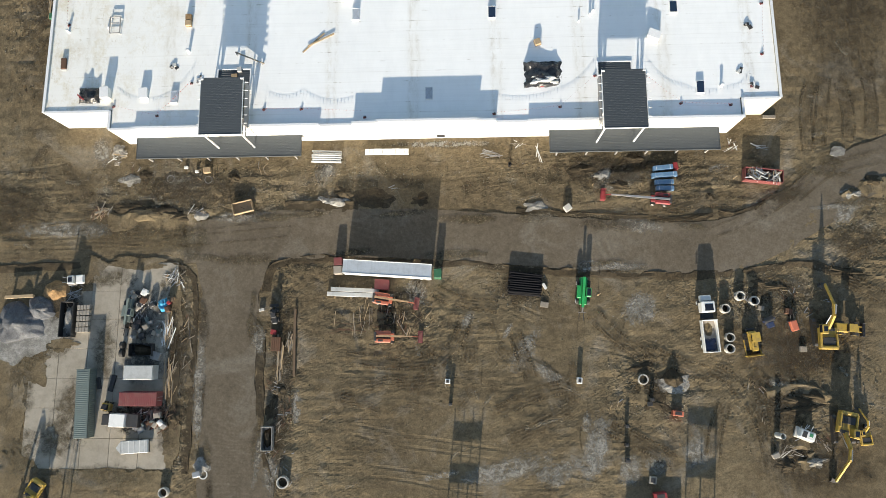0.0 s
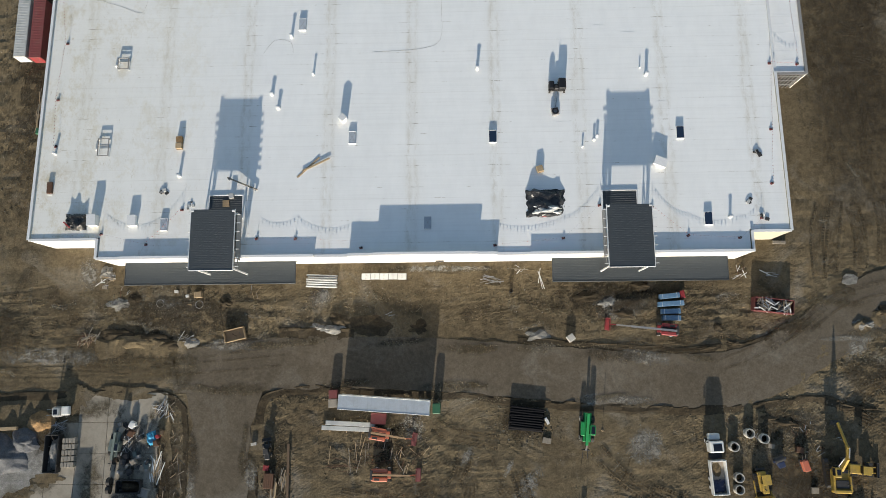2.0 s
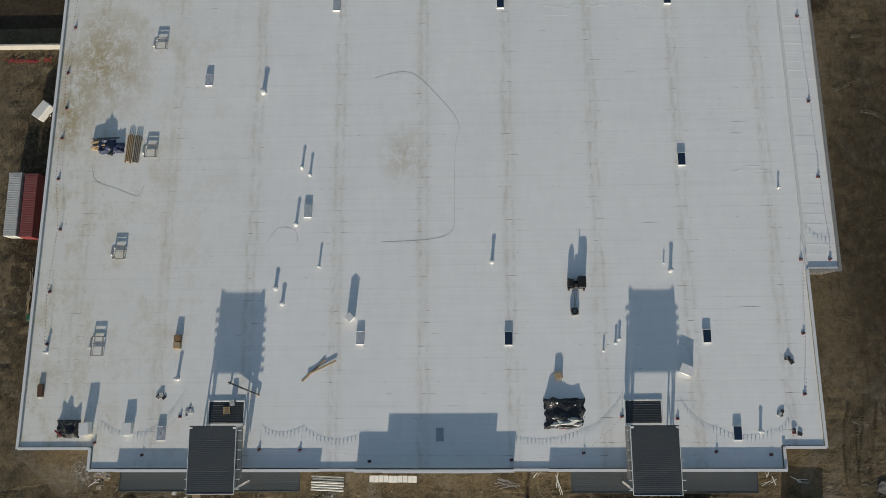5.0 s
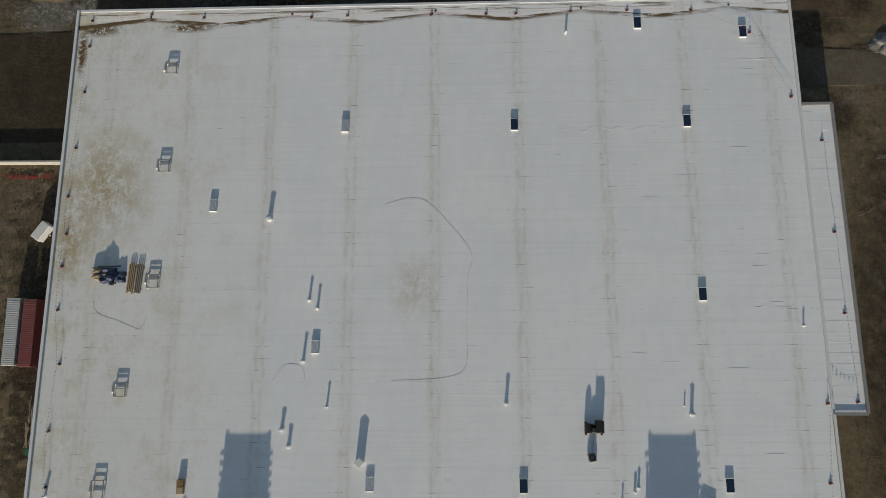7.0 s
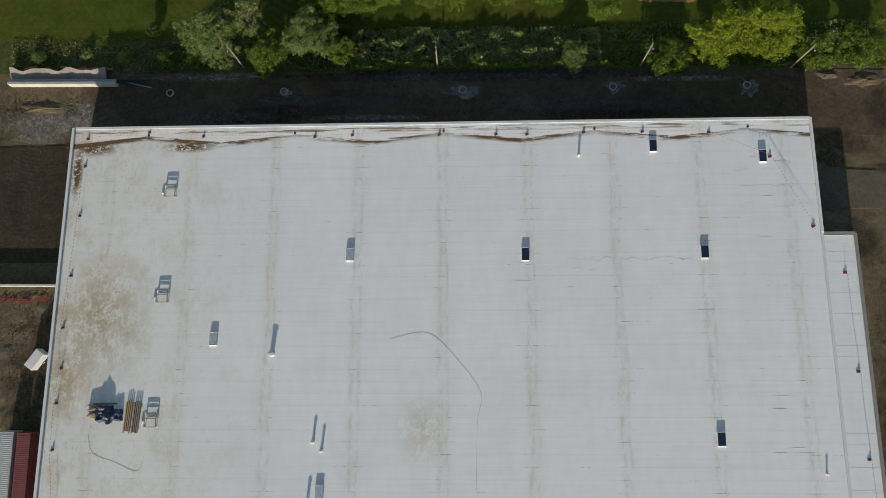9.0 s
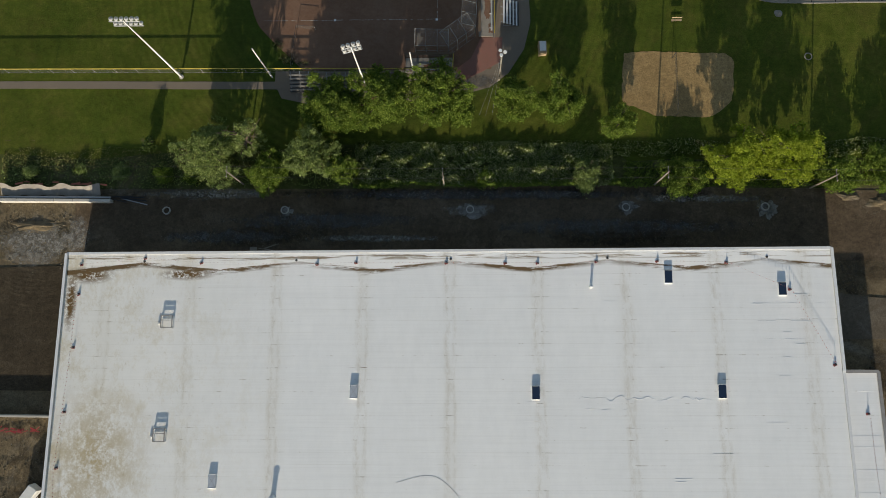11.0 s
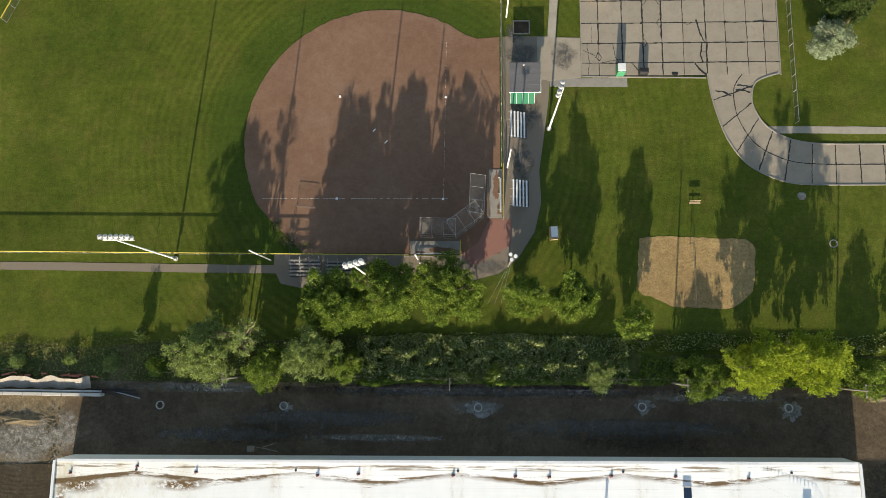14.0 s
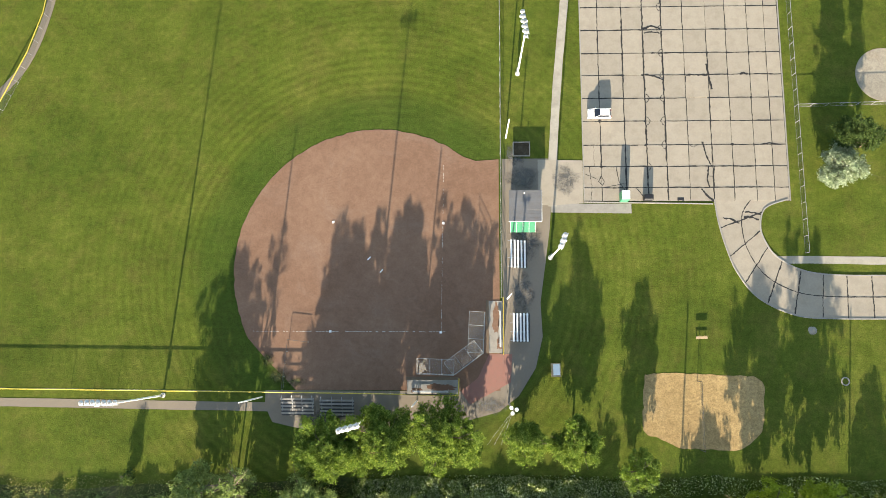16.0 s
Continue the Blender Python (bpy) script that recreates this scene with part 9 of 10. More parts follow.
for x, y, m, sx, sy, h in ((24.3, 195.6, "white", 1.5, 1.7, 2.1), (28.6, 195.4, "black", 1.7, 1.0, 1.2)):
    bn = thing("waste_bin", "portable cabin with white roof" if m == "white" else "dark waste bin at the lot's edge", "portable toilet" if m == "white" else "waste bin", x, y, 0.1, 0, "bins at the lot")
    part("body", S().box(0, 0, 0, sx, sy, h, 0, 0.08), M["mint" if m == "white" else m], bn)
    part("lid", S().box(0, 0.08, h, sx * 0.96, sy * 0.9, 0.16, 0, 0.06), M["white" if m == "white" else m], bn)
solid("stone", lump(0.9, 0.8, 0.7, 3.2, 0.3), M["concrete_grey"], "grey boulder on grass", "boulder", 56.4, 171.7)
solid("manhole_ring", S().ring(0, 0, 0, 0.75, 0.55, 0.12, 24), M["concrete_grey"], "concrete drain ring set in grass", "drain", 61.3, 163.0)
net = thing("volleyball_net", "volleyball posts with a thin net over sand", "volleyball net", 36.0, 157.5, 0, 0)
for yy in (-6.2, 5.4):
    part("post", S().rod((0, yy, 0), (0, yy, 2.5), 0.06, 8), M["dark_steel"], net)
part("net", S().box(0, -0.4, 1.5, 0.02, 11.4, 0.9, 0, 0.005), M["mesh"], net)
part("tape", S().rod((0, -6.2, 2.45), (0, 5.4, 2.45), 0.02, 6), M["dark_steel"], net)


def car(x, y, rz, label):
    t = thing("car", label, "car", x, y, 0.1, rz)
    prof = [(-2.1, 0.3), (2.1, 0.3), (2.15, 0.65), (1.6, 0.9), (0.9, 1.0), (-2.0, 1.0), (-2.15, 0.7)]
    n = len(prof)

    def loft(pr, w0, w1):
        vs = []
        top = max(z for _, z in pr)
        for s in (-1, 1):
            vs += [(s * (w0 - (w0 - w1) * (z - 0.3) / (top - 0.3 + 1e-6)), a, z) for a, z in pr]
        k = len(pr)
        return S().add(vs, [(i, (i + 1) % k, k + (i + 1) % k, k + i) for i in range(k)] + [tuple(range(k))[::-1], tuple(range(k, 2 * k))])
    part("body", loft(prof, 0.9, 0.86), M["white"], t)
    cab = part("cabin", loft([(-2.0, 1.0), (0.95, 1.0), (0.25, 1.48), (-1.75, 1.5)], 0.95, 0.66), M["glass"], t)
    part("roof", S().box(0, -0.85, 1.46, 1.3, 1.7, 0.07, 0, 0.03), M["white"], cab)
    for s in (-1, 1):
        part("pillar", S().beam((s * 0.66, 0.1, 1.48), (s * 0.84, 0.95, 1.02), 0.07, 0.06).beam((s * 0.66, -1.7, 1.48), (s * 0.84, -2.0, 1.02), 0.1, 0.08), M["white"], cab)
        part("door_mirror", S().box(s * 1.0, 0.75, 0.95, 0.2, 0.12, 0.14, 0, 0.03), M["white"], t)
    part("bonnet_crease", S().box(0, 1.5, 0.93, 1.2, 0.9, 0.02, 0, 0.008), M["white"], t)
    part("bumper", S().box(0, 2.14, 0.3, 1.6, 0.12, 0.3, 0, 0.05).box(0, -2.14, 0.3, 1.6, 0.12, 0.34, 0, 0.05), M["primer"], t)
    for s in (-0.8, 0.8):
        for yy in (-1.3, 1.35):
            k = part("wheel", S().rod((s - 0.1, yy, 0.32), (s + 0.1, yy, 0.32), 0.32, 16), M["rubber"], t)
            part("rim", S().rod((s - 0.11, yy, 0.32), (s + 0.11, yy, 0.32), 0.19, 12), M["steel"], k)
    for s in (-0.6, 0.6):
        part("headlight", S().box(s, 2.1, 0.62, 0.4, 0.12, 0.14), M["pale_container"], t)
        part("tail_light", S().box(s, -2.1, 0.75, 0.35, 0.1, 0.16), M["red"], t)
    return t


car(20.3, 211.3, 90, "small white hatchback parked on concrete")

# utility line at the site's edge
poles = [(-135, 139.2), (-45, 138.5), (-7.1, 138.0), (31.6, 138.2), (59.8, 137.6), (92, 137.4)]
for x, y in poles:
    u = thing("utility_pole", "grey timber utility pole with a crossarm", "utility pole", x, y, 0, 0, "utility poles")
    part("pole", S().rod((0, 0, -0.2), (0, 0, 9.6), 0.17, 10, 0.11), M["wood_grey"], u)
    part("crossarm", S().box(0, 0, 9.0, 0.14, 2.2, 0.14), M["wood_grey"], u)
    for s in (-0.9, 0.9):
        part("insulator", S().lathe(0, s, [(0.07, 9.14), (0.09, 9.25), (0.05, 9.35)], 10), M["pale_container"], u)
for s in (-0.9, 0.9):
    t = thing("power_line", "thin sagging overhead wire", "wire", 0, 0, 0, 0, "overhead wires")
    for (x0, y0), (x1, y1) in zip(poles, poles[1:]):
        vs_, fs_ = [], []
        for k in range(13):
            a = k / 12
            for c in range(5):
                g = c * 2 * math.pi / 5
                vs_.append((x0 + (x1 - x0) * a, y0 + s + (y1 - y0) * a + 0.015 * math.cos(g), 9.35 - 2.4 * a * (1 - a) + 0.015 * math.sin(g)))
        for k in range(12):
            fs_ += [(k * 5 + c, k * 5 + (c + 1) % 5, k * 5 + 5 + (c + 1) % 5, k * 5 + 5 + c) for c in range(5)]
        w_ = S().add(vs_, fs_)
        part("span", w_, M["dark_steel"], t)
gp_ = thing("utility_pole", "timber light pole with guy wires beside trees", "utility pole", 3.2, 158.8, 0, 0)
part("pole", S().rod((0, 0, -0.2), (0, 0, 12.0), 0.18, 10, 0.12), M["wood_grey"], gp_)
for a in (0.2, 2.3, 4.4):
    part("lamp", S().lathe(0.5 * math.cos(a), 0.5 * math.sin(a), [(0.12, 11.7), (0.32, 12.0), (0.3, 12.1)], 12), M["white"], gp_)
for a in (-1.2, -0.6, 0.0):
    part("guy_wire", S().rod((0, 0, 11.4), (a * 2.0 - 1.4, -7.0, 0), 0.012, 5), M["steel"], gp_)

# parking lot of concrete panels with tarred joints
lot = tagged(new("parking_lot"), "pale concrete parking lot with black tarred joints", "parking lot", kind="structure")
part("bedding", S().prism([(17.2, 194.9), (54.0, 194.9), (54.4, 262), (17.4, 262)], -0.05, 0.07), M["tar"], lot)
COLS = [17.3, 20.5, 25.0, 28.85, 32.45, 36.4, 40.65, 44.3, 48.3, 51.5, 54.0]
ROWS_ = [194.95, 197.45, 201.4, 205.45, 210.0, 214.4, 218.9, 223.2, 227.8, 232.4, 237.0, 241.5, 246.0, 250.5, 255.0, 259.5]
for i in range(len(COLS) - 1):
    for j in range(len(ROWS_) - 1):
        a, b, c, d = COLS[i], COLS[i + 1], ROWS_[j], ROWS_[j + 1]
        o = part("panel", S().box((a + b) / 2, (c + d) / 2, 0.0, b - a - 0.06, d - c - 0.06, 0.105 + 0.012 * random.random(), random.uniform(-0.15, 0.15), 0.012), M["park_concrete"], lot)
# crazed columns: tar worked into broken joints
def crack(pts, w, z, seed, step=0.35, amp=0.2):
    rng = random.Random(seed)
    line = [Vector(p) for p in pts]
    out = []
    for a, b in zip(line, line[1:]):
        n = max(2, int((b - a).length / step))
        d = (b - a).normalized()
        q = Vector((-d.y, d.x))
        for k in range(n):
            out.append(a + (b - a) * k / n + q * rng.uniform(-amp, amp) * (0 if k == 0 else 1))
    out.append(line[-1])
    return strip(out, [w * rng.uniform(0.5, 1.5) for _ in out], z, 0.01)


# tar run along the joints, thick and thin, with blots where joints meet
rj = random.Random(12)
for i, x in enumerate(COLS[1:-1]):
    base_w = 0.2 if i in (0, 1, 2, 3, 5) else 0.11
    for j in range(len(ROWS_) - 1):
        if rj.random() < 0.06:
            continue
        dx = rj.uniform(-0.06, 0.06)
        part("tarred_joint", crack([(x + dx, ROWS_[j]), (x + rj.uniform(-0.07, 0.07), (ROWS_[j] + ROWS_[j + 1]) / 2), (x + dx, ROWS_[j + 1])], base_w * rj.uniform(0.6, 1.3), 0.124, i * 31 + j, 0.5, 0.035), M["tar"], lot)
for j, y in enumerate(ROWS_[1:-1]):
    for i in range(len(COLS) - 1):
        if rj.random() < 0.05:
            continue
        part("tarred_joint", crack([(COLS[i], y), ((COLS[i] + COLS[i + 1]) / 2, y + rj.uniform(-0.07, 0.07)), (COLS[i + 1], y)], rj.uniform(0.09, 0.2), 0.126, 500 + i * 31 + j, 0.5, 0.03), M["tar"], lot)
    for i in (1, 2, 3, 4, 6, 7, 8):
        if rj.random() < 0.34:
            part("tar_blot", blob(COLS[i] + rj.uniform(-0.15, 0.15), y, rj.uniform(0.15, 0.32), rj.uniform(0.12, 0.26), 0.13, i + j * 1.3, 0.01, 0.7, 14), M["tar"], lot)
# one crazed bay: arcs of tar round its broken corners, the panel edges thickened
for j in range(len(ROWS_) - 2):
    y0, y1 = ROWS_[j], ROWS_[j + 1]
    for x, s in ((28.85, 1), (32.45, -1)):
        part("tarred_crack", crack([(x, y0 + 0.2), (x + s * 0.1, (y0 + y1) / 2), (x, y1 - 0.2)], 0.2, 0.128, j * 7 + int(x), 0.4, 0.09), M["tar"], lot)
        if rj.random() < 0.7:
            r = rj.uniform(0.6, 1.1)
            part("tarred_crack", crack([(x, y1 - r), (x + s * r * 0.6, y1 - r * 0.75), (x + s * r, y1)], 0.1, 0.128, j * 9 + int(x), 0.4, 0.05), M["tar"], lot)
            part("tarred_crack", crack([(x, y1 + r), (x + s * r * 0.6, y1 + r * 0.7), (x + s * r, y1)], 0.1, 0.128, j * 11 + int(x), 0.4, 0.05), M["tar"], lot)
for k, (pts, w) in enumerate((([(39.0, 206.0), (39.5, 203.6), (40.4, 201.4)], 0.26), ([(39.9, 201.4), (39.5, 199.0), (39.9, 197.4)], 0.22), ([(40.9, 201.4), (40.6, 199.2), (40.7, 197.4)], 0.2), ([(38.4, 197.2), (39.4, 195.9), (40.6, 194.9)], 0.3), ([(39.6, 199.6), (40.7, 199.5)], 0.1), ([(26.6, 197.4), (27.8, 196.0), (28.7, 195.4)], 0.14), ([(20.4, 199.6), (21.0, 198.6), (20.6, 197.9), (19.9, 198.6), (20.4, 199.6)], 0.12), ([(17.5, 200.0), (19.8, 199.0)], 0.06), ([(18.3, 201.4), (18.7, 197.6), (18.5, 195.2)], 0.07), ([(23.2, 201.4), (23.6, 198.6), (25.0, 196.4)], 0.1),
                              ([(20.6, 197.4), (23.4, 198.0), (25.0, 198.2)], 0.07), ([(19.2, 205.4), (19.2, 201.5)], 0.05), ([(36.5, 205.4), (37.4, 205.0), (38.2, 205.5)], 0.07), ([(36.6, 218.8), (37.6, 218.9), (40.5, 218.8)], 0.34), ([(40.4, 221), (40.8, 218.4), (41.2, 216)], 0.34), ([(36.6, 218.7), (36.4, 217.4)], 0.14), ([(29.0, 228), (30.6, 228.6), (32.3, 228)], 0.36), ([(29.2, 227.2), (30.6, 227.4), (32.0, 227.2)], 0.2), ([(29.0, 219.0), (30.8, 218.7), (32.3, 218.0)], 0.26), ([(46.5, 218.9), (47.2, 219.2), (47.9, 218.9)], 0.3), ([(49.5, 205.4), (51.0, 205.7), (52.5, 205.5)], 0.2))):
    part("tarred_crack", crack(pts, w, 0.131, 90 + k, 0.3, 0.06), M["tar"], lot)
for pts in ([(17.2, 262), (17.25, 194.8)], [(17.2, 194.8), (40.3, 194.4)], [(54.3, 262), (54.1, 194.9)]):
    part("kerb", S().beam((*pts[0], 0.09), (*pts[1], 0.09), 0.2, 0.14), M["concrete_grey"], lot)
part("drain_grate", S().box(34.6, 195.3, 0.1, 1.2, 0.6, 0.03, 0, 0.01), M["black"], lot)
tagged(part("pavement", S().prism([(11.2, 192.9), (25.7, 192.7), (25.7, 194.5), (11.2, 194.5)], -0.05, 0.085), M["concrete_grey"]), "worn grey concrete walk at the lot's edge", "pavement", kind="structure")
# darker feathered patches on the walk, the apron and round the bleachers
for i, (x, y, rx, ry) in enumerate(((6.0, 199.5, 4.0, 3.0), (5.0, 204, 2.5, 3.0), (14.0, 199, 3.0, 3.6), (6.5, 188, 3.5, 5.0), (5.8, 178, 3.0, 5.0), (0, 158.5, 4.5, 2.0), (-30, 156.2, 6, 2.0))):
    soft_patch("darker soft-edged patch on the worn paving", x, y, rx, ry, 0.112 + 0.0015 * i, "spill_and_dark")

# the drive that curves out of the lot, panel by panel
drive = tagged(new("driveway"), "pale curved concrete driveway with tarred joints", "driveway", kind="structure")
OUTER = [(40.6, 195.2), (41.1, 191.2), (42.2, 186.6), (43.9, 182.0), (47.4, 177.4), (53.6, 174.4), (60.6, 173.8), (72, 173.8), (84, 173.8), (120, 173.8)]
INNER = [(53.6, 195.2), (49.6, 193.6), (48.5, 190.6), (49.0, 187.9), (51.0, 184.8), (55.2, 182.4), (61.0, 181.5), (72, 181.4), (84, 181.4), (120, 181.4)]


def rounded(pts, k=8):
    """As smooth_line, but with the same number of steps between each pair of points."""
    p, out = [Vector(q) for q in pts], []
    for i in range(len(p) - 1):
        a, b, c, d = p[max(0, i - 1)], p[i], p[i + 1], p[min(len(p) - 1, i + 2)]
        out += [0.5 * ((2 * b) + (c - a) * (j / k) + (2 * a - 5 * b + 4 * c - d) * (j / k) ** 2 + (3 * b - a - 3 * c + d) * (j / k) ** 3) for j in range(k)]
    return out + [p[-1]]


outer, inner = rounded(OUTER), rounded(INNER)


def along(line, f):
    k = f * (len(line) - 1)
    i = min(len(line) - 2, int(k))
    return line[i].lerp(line[i + 1], k - i)


bed = [along(outer, i / 60) for i in range(61)] + [along(inner, i / 60) for i in range(60, -1, -1)]
part("bedding", S().prism([tuple(p) for p in bed], -0.05, 0.06), M["tar"], drive)
fine_ = [along(outer, i / 600).lerp(along(inner, i / 600), 0.5) for i in range(601)]
run_ = [0.0]
for a, b in zip(fine_, fine_[1:]):
    run_.append(run_[-1] + (b - a).length)
CUTS = [next(i for i in range(601) if run_[i] >= min(d, run_[-1])) / 600 for d in np.arange(0, run_[-1] + 4.2, 4.3)]
for i in range(len(CUTS) - 1):
    for j in range(2):
        ring_ = []
        g0, g1 = (0.006, 0.496) if j == 0 else (0.504, 0.994)
        f0, f1 = CUTS[i] + 0.0006, CUTS[i + 1] - 0.0006
        if f1 <= f0:
            continue
        for k in range(7):
            f = f0 + (f1 - f0) * k / 6
            ring_.append(along(outer, f).lerp(along(inner, f), g0))
        for k in range(6, -1, -1):
            f = f0 + (f1 - f0) * k / 6
            ring_.append(along(outer, f).lerp(along(inner, f), g1))
        part("panel", S().prism([tuple(p) for p in ring_], 0.0, 0.1 + 0.01 * random.random()), M["park_concrete"], drive)
    f = CUTS[i + 1]
    if f < 0.99:
        part("tarred_joint", crack([tuple(along(outer, f).lerp(along(inner, f), g)) for g in (0.02, 0.35, 0.65, 0.98)], rj.uniform(0.12, 0.24), 0.122, 700 + i, 0.4, 0.07), M["tar"], drive)
part("tarred_joint", crack([tuple(along(outer, f).lerp(along(inner, f), 0.5)) for f in np.linspace(0.01, 0.99, 60)], 0.15, 0.12, 730, 0.5, 0.05), M["tar"], drive)
for k, (f, g0, g1) in enumerate(((0.1, 0.1, 0.45), (0.13, 0.55, 0.95), (0.1, 0.55, 0.98))):
    part("tarred_crack", crack([tuple(along(outer, f).lerp(along(inner, f), g0)), tuple(along(outer, f + 0.02).lerp(along(inner, f + 0.02), (g0 + g1) / 2)), tuple(along(outer, f + 0.055).lerp(along(inner, f + 0.055), g1))], 0.26, 0.124, 750 + k, 0.3, 0.12), M["tar"], drive)
for line in (outer, inner):
    part("kerb", strip(line, 0.22, 0.19, 0.2), M["concrete_grey"], drive)

# ---- trees and hedge ----
def leaf_cloud(rng, centres, count, size, flat=0.6):
    """Many small folded leaf sprays in tufts through lobes; denser towards the outside."""
    c = np.array(centres)
    w = c[:, 3] ** 2
    tufts = max(12, count // 40)
    pick = rng.choice(len(c), tufts, p=w / w.sum())
    d = rng.normal(size=(tufts, 3))
    d /= np.linalg.norm(d, axis=1)[:, None]
    r = c[pick, 3] * (0.5 + 0.6 * rng.random(tufts) ** 0.6)
    q0 = c[pick, :3] + d * r[:, None] * np.array([1, 1, 0.85])
    home = rng.integers(0, tufts, count)
    p = q0[home] + rng.normal(size=(count, 3)) * np.array([0.27, 0.27, 0.16]) * (0.6 + 0.8 * rng.random(tufts))[home][:, None]
    a = rng.normal(size=(count, 3))
    a[:, 2] *= flat
    a /= np.linalg.norm(a, axis=1)[:, None]
    b = np.cross(a, rng.normal(size=(count, 3)))
    b /= np.linalg.norm(b, axis=1)[:, None]
    n = np.cross(a, b)
    s = size * (0.6 + 0.8 * rng.random(count))[:, None]
    q = np.stack([p - a * s, p + b * s * 0.55 + n * s * 0.25, p + a * s, p - b * s * 0.55 + n * s * 0.25], 1).reshape(-1, 3)
    k = np.arange(count)[:, None] * 4
    f = np.concatenate([k + np.array([[0, 1, 2]]), k + np.array([[0, 2, 3]])], 0)
    return S().add(q.tolist(), f.tolist())


def tree(x, y, h, r, leaf, label, seed, count=4200, squash=1.0, low=0.22, lean=0.0, name="tree", bare=0, size=0.3):
    rng = np.random.default_rng(seed)
    t = thing(name, label, "tree", x, y, 0, float(rng.random() * 360), "")
    trunk, tips = S(), []
    top = Vector((lean + 0.3 * rng.normal(), 0.3 * rng.normal(), h * 0.72))
    prev = Vector((0, 0, -0.1))
    segs = 6
    line = []
    for i in range(1, segs + 1):
        f = i / segs
        p = Vector((top.x * f + 0.15 * rng.normal(), top.y * f + 0.15 * rng.normal(), top.z * f))
        trunk.rod(prev, p, 0.03 * h * (1.05 - (f - 1 / segs)) * 0.7, 8, 0.03 * h * (1.05 - f) * 0.7)
        prev = p
        line.append(p)
    part("trunk", trunk, M["bark"], t)
    limbs = S()
    nl = 9 + bare
    for i in range(nl):
        s = line[min(segs - 1, 1 + i % (segs - 1))]
        a = 2.4 * i + rng.random()
        reach = r * (0.5 + 0.35 * rng.random()) * (1.25 if i >= nl - bare else 1.0)
        e = s + Vector((math.cos(a) * reach, math.sin(a) * reach, h * (0.1 + 0.14 * rng.random())))
        mid = (s + e) / 2 + Vector((0, 0, 0.25))
        limbs.rod(s, mid, 0.012 * h, 6, 0.008 * h).rod(mid, e, 0.008 * h, 6, 0.003 * h)
        tips.append(e)
        for k in range(2):
            g = e + Vector((rng.normal() * r * 0.2, rng.normal() * r * 0.2, 0.4 + 0.5 * rng.random()))
            limbs.rod(mid, g, 0.005 * h, 5, 0.002 * h)
    part("limb", limbs, M["bark"], t)
    lobes = []
    for i in range(26):
        a, u = rng.random() * 2 * math.pi, rng.random()
        z = h * (low + (0.86 - low) * u)
        prof = math.sin(math.pi * min(0.97, max(0.08, (u * 0.85 + 0.12)))) ** 0.7
        d = r * prof * (0.35 + 0.5 * rng.random())
        lobes.append((math.cos(a) * d * 1.0 + top.x * u, math.sin(a) * d * squash, z, r * (0.2 + 0.17 * rng.random())))
    for e in tips[:nl - bare]:
        lobes.append((e.x, e.y * squash, e.z, r * 0.24))
    lobes.append((top.x, top.y, h * 0.86, r * 0.3))
    part("crown", leaf_cloud(rng, lobes, count, size), M[leaf], t)
    return t


row = "row of park trees"
for i, (x, y, h, r, leaf, n) in enumerate(((-28.0, 151.6, 9.6, 6.2, "leaf_mid", 10000), (-18.6, 153.2, 9.9, 6.5, "leaf_mid", 10500), (-7.5, 153.2, 9.8, 6.4, "leaf_mid", 10000),
                                           (5.7, 153.0, 9.2, 3.7, "leaf_mid", 4800), (14.0, 152.8, 8.8, 4.1, "leaf_mid", 5200), (24.5, 148.6, 8.4, 3.4, "leaf_mid", 2200))):
    tr_ = tagged(tree(x, y, h, r, leaf, "round-crowned green maple standing in mown grass", 11 + i, int(n * 4.2), size=0.16), group=row)
    if i == 1:
        part("dead_foliage", leaf_cloud(np.random.default_rng(4), [(-0.6, 0.4, h * 0.82, 1.5), (0.3, -0.6, h * 0.78, 1.3)], 900, 0.22), M["leaf_dead"], tr_, "patch of brown dead leaves")
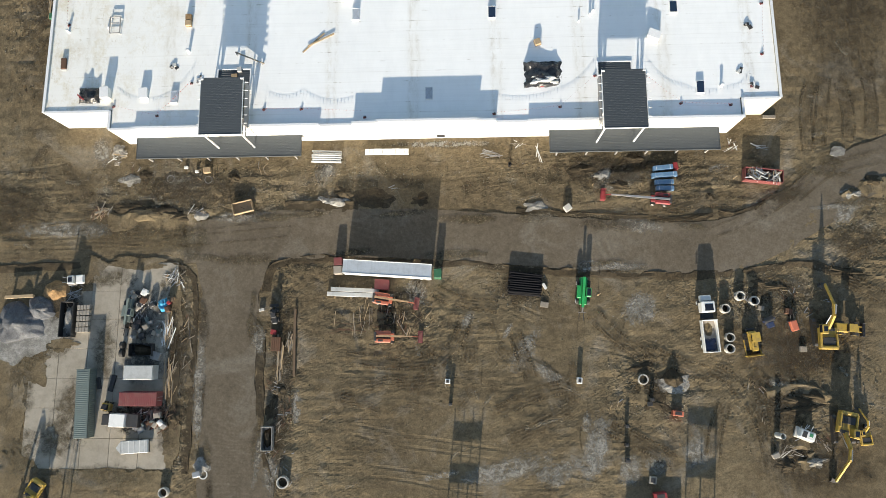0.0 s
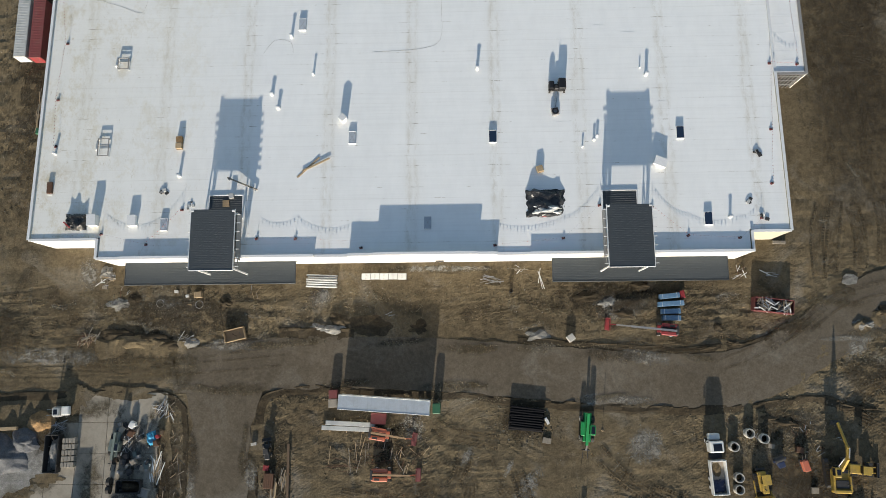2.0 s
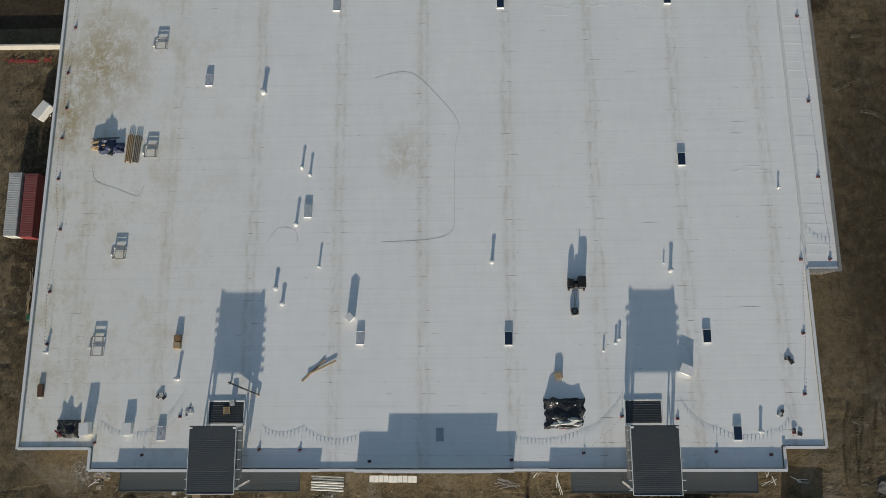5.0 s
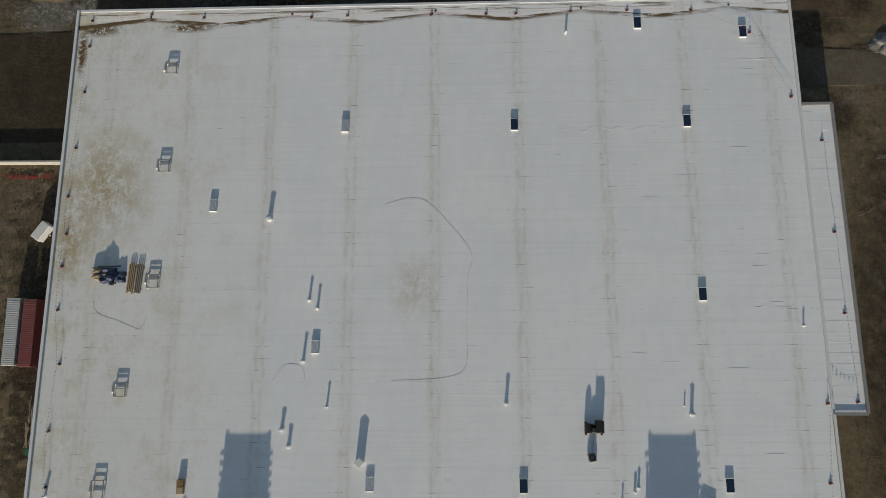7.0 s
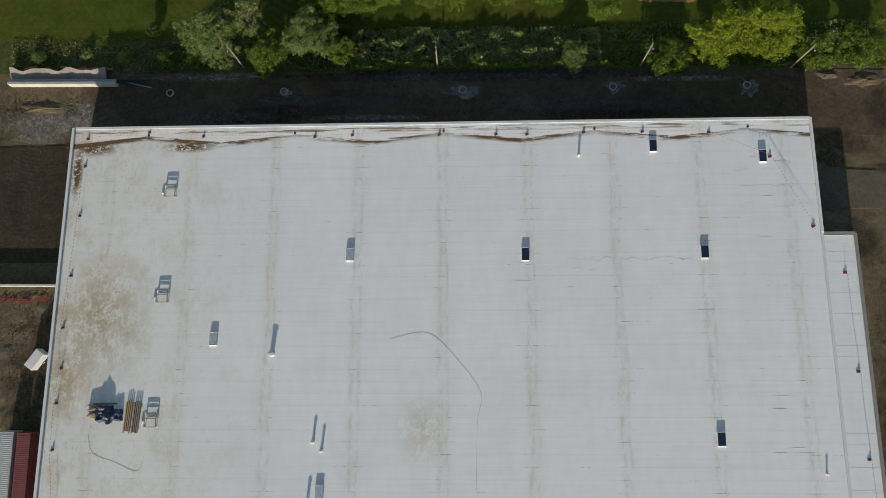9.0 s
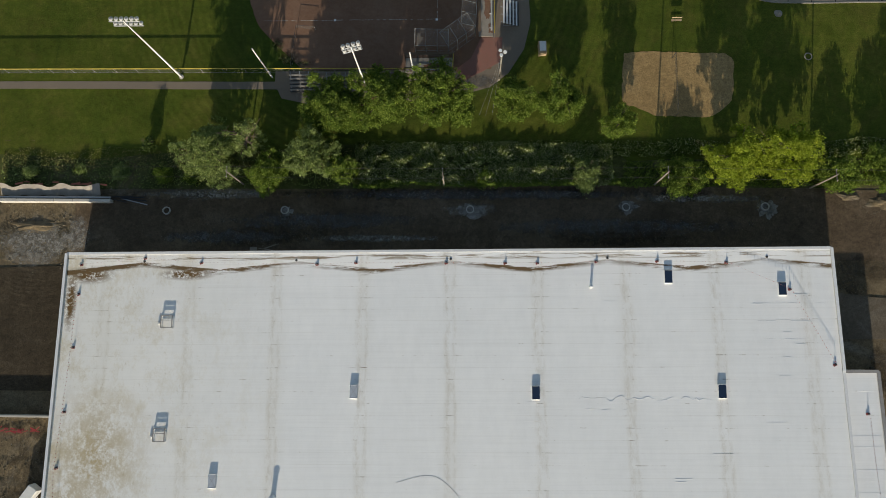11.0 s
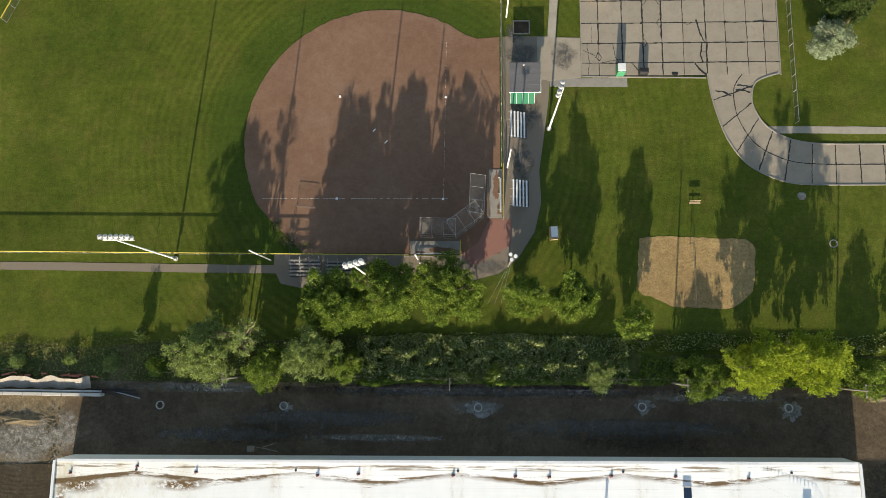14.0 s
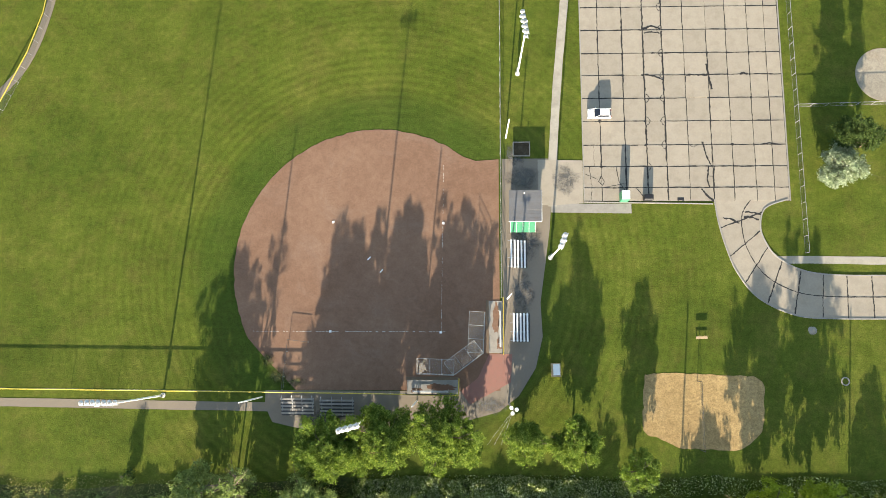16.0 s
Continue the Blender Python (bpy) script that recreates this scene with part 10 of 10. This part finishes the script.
for i, (x, y, h, r, leaf, n, sq, lb, bare) in enumerate((((-49.0, 143.4, 10.5, 6.2, "leaf_olive", 5600, 1.0, "large grey-green willow at the hedge", 3), (-43.2, 145.5, 11.5, 3.8, "leaf_olive", 800, 1.0, "tall willow with bare grey limbs", 8), (-39.3, 139.6, 6.0, 4.6, "leaf_mid", 3600, 0.8, "bushy green tree overhanging the site edge", 0), (-31.0, 142.8, 9.5, 5.0, "leaf_olive", 4200, 1.0, "dense grey-green tree at the hedge", 0), (-25.8, 141.0, 5.5, 3.0, "leaf_mid", 1800, 1.0, "small green tree at the hedge", 0), (44.3, 142.0, 10.0, 5.6, "leaf_bright", 5200, 0.95, "bright yellow-green tree at the site edge", 0), (53.8, 142.2, 11.6, 6.0, "leaf_bright", 5600, 0.95, "bright yellow-green tree at the site edge", 0), (36.0, 139.0, 4.4, 4.2, "leaf_mid", 3200, 0.85, "bushy green tree overhanging the site edge", 0), (63.8, 139.6, 6.0, 3.8, "leaf_mid", 2800, 0.9, "bushy green tree at the site edge", 0), (72, 141, 7, 4.5, "leaf_mid", 3000, 1.0, "green tree at the site edge", 0), (-60.3, 140.4, 1.6, 1.8, "leaf_mid", 1200, 0.8, "low green shrub tree at the hedge", 2)) + ((-68.5, 140.6, 1.1, 1.7, "leaf_olive", 1100, 0.8, "low grey-green shrub tree at the hedge", 2), (-63, 146, 3.2, 1.2, "leaf_dark", 400, 1.0, "thin sparse sapling at the hedge", 4), (-54.6, 139.9, 1.7, 1.8, "leaf_mid", 800, 0.8, "low green shrub tree at the hedge", 2), (-76.5, 141.4, 0.7, 1.0, "leaf_olive", 450, 0.8, "low grey-green shrub tree at the hedge", 2), (-86, 140.8, 0.8, 1.3, "leaf_olive", 700, 0.8, "low grey-green shrub tree at the hedge", 1), (61.6, 200.4, 7.0, 4.4, "leaf_silver", 3800, 0.75, "silvery white-green tree beside the lane fence", 0), (62.6, 205.6, 11.0, 3.0, "leaf_dark", 2600, 1.0, "tall dark green conifer-like tree", 0), (66.5, 204.8, 8.5, 1.8, "leaf_dark", 900, 1.0, "slim dark green tree on grass", 0), (1.0, 139.2, 2.6, 1.8, "leaf_mid", 700, 0.9, "low green bush in the hedge", 0), (18.8, 139.6, 4.2, 3.2, "leaf_olive", 1500, 0.7, "low sparse shrub at the hedge", 2)))):
    tree(x, y, h, r, leaf, lb, 60 + i, int(n * 4.0), sq, 0.14 if h < 7 else 0.2, 0, "tree", bare, 0.165)


def hedge(label, x0, x1, y0, y1, height, leaf, count, seed, size=0.28, stalk=0.0):
    """A thicket nobody could count: sprays at all heights over an uneven footprint."""
    rng = np.random.default_rng(seed)
    x = x0 + (x1 - x0) * rng.random(count)
    f = rng.random(count)
    ym = np.array([0.9 * noise.noise((a * 0.12, seed, 0)) for a in x])
    y = y0 + ym + (y1 - y0) * f
    top = np.array([height * (0.55 + 0.6 * noise.noise((a * 0.35, b * 0.5, seed)) + 0.25 * noise.noise((a * 1.4, b * 1.4, seed))) for a, b in zip(x, y)]) * (1.25 - 0.9 * f)
    z = np.maximum(0.05, top * (0.3 + 0.7 * rng.random(count) ** 0.6))
    p = np.stack([x, y, z], 1)
    a = rng.normal(size=(count, 3))
    a[:, 2] = a[:, 2] * 0.6 + stalk * 3
    a /= np.linalg.norm(a, axis=1)[:, None]
    b = np.cross(a, rng.normal(size=(count, 3)))
    b /= np.linalg.norm(b, axis=1)[:, None]
    s = size * (0.6 + 0.8 * rng.random(count))[:, None]
    q = np.stack([p - a * s, p + b * s * 0.5, p + a * s, p - b * s * 0.5], 1).reshape(-1, 3)
    k = np.arange(count)[:, None] * 4
    keep = np.array([noise.noise((a * 0.8, b * 0.8, seed + 3.3)) for a, b in zip(x, y)]) > -0.12 - 0.5 * rng.random(count)
    k = k[keep]
    fc = np.concatenate([k + np.array([[0, 1, 2]]), k + np.array([[0, 2, 3]])], 0)
    return tagged(part("hedge", S().add(q.tolist(), fc.tolist()), M[leaf]), label, "hedge", kind="stuff")


hedge("dense thicket of dark green leafy weeds", -24, 24, 138.2, 146.2, 2.4, "reed", 66000, 5, 0.16, 0.3)
hedge("green bushes along the site edge", -24, 26, 137.7, 139.7, 3.1, "leaf_mid", 15000, 6, 0.18)
hedge("tall rough grass at the lawn edge", -24, 75, 143.6, 146.8, 0.6, "reed", 16000, 7, 0.17, 0.7)
hedge("low scrub along the site edge", -92, -24, 138.0, 143.4, 0.6, "leaf_olive", 5000, 8, 0.16)
hedge("tall tan and green weeds at the lawn edge", -92, -24, 141.5, 145.4, 0.6, "reed_dry", 6000, 10, 0.13, 0.5)
hedge("low scrub along the site edge", 26, 80, 137.8, 142.8, 1.1, "leaf_mid", 14000, 9, 0.18)


# ---- clods, stones and litter over the worked ground ----
def clods(label, zones, count, lo, hi, material, seed):
    """Small broken lumps that nobody could count."""
    rng = np.random.default_rng(seed)
    base = np.array([(1, 0, 0), (0, 1, 0), (-1, 0, 0), (0, -1, 0), (0, 0, 0.5), (0.5, 0.5, 0.34), (-0.6, 0.4, 0.3)])
    tri = np.array([(0, 5, 4), (0, 1, 5), (1, 4, 5), (1, 6, 4), (1, 2, 6), (2, 4, 6), (2, 3, 4), (3, 0, 4)])
    w = np.array([z[4] for z in zones], float)
    pick = rng.choice(len(zones), count, p=w / w.sum())
    z = np.array([q[:4] for q in zones])[pick]
    xy = z[:, :2] + z[:, 2:4] * np.clip(rng.normal(size=(count, 2)) * 0.5, -1.3, 1.3)
    s = lo + (hi - lo) * rng.random(count) ** 3
    a = rng.random(count) * 6.28
    jit = 1 + 0.5 * (rng.random((count, 7, 3)) - 0.5)
    p = base[None] * jit * s[:, None, None]
    x = p[..., 0] * np.cos(a)[:, None] - p[..., 1] * np.sin(a)[:, None]
    y = p[..., 0] * np.sin(a)[:, None] + p[..., 1] * np.cos(a)[:, None]
    q = np.stack([x + xy[:, :1], y + xy[:, 1:], p[..., 2]], -1).reshape(-1, 3)
    f = (np.arange(count)[:, None, None] * 7 + tri[None]).reshape(-1, 3)
    return tagged(part("clods", S().add(q.tolist(), f.tolist()), M[material]), label, "clods", kind="stuff")


FRONT = ([(-50, 7, 24, 6, 5), (30, 9, 24, 5, 5), (-10, 9, 14, 5, 2), (64, -34, 12, 7, 4), (60, -14, 12, 5, 3), (38, -32, 8, 6, 2), (-29.5, -32, 2.5, 20, 4), (-48.6, -28, 2.4, 20, 4), (78, -2, 8, 8, 2), (-82, 5, 12, 8, 2), (-10, -18, 10, 7, 2), (15, -13, 6, 4, 1), (10, -30, 50, 18, 0.6), (-84, 128, 10, 5, 4), (-84, 60, 6, 40, 3), (-55, 137, 20, 1.5, 2)] + [(70, 133, 7, 3, 2), (-20, 4, 6, 1.2, 2), (26, 1.2, 14, 0.6, 1), (10, -8.6, 45, 0.5, 3)])
clods("broken clods of earth and stones over the site", FRONT, 42000, 0.04, 0.22, "clod", 3)
clods("pale stones scattered over the site", FRONT, 1800, 0.03, 0.14, "rubble", 4)
rl_ = random.Random(77)
for k in range(26):
    zx, zy, wx, wy, _ = rl_.choice(FRONT[:7])
    scatter_sticks("litter_boards", "scattered offcuts of board and pipe on earth", "debris", zx + wx * rl_.uniform(-0.9, 0.9), zy + wy * rl_.uniform(-0.8, 0.8), 1.2, 0.9, rl_.randint(3, 7), 0.4, 1.5, ["wood", "wood_grey", "wood_brown", "rust", "steel"], 200 + k, rl_.uniform(0, 180), 60, 0.06, 0.06)
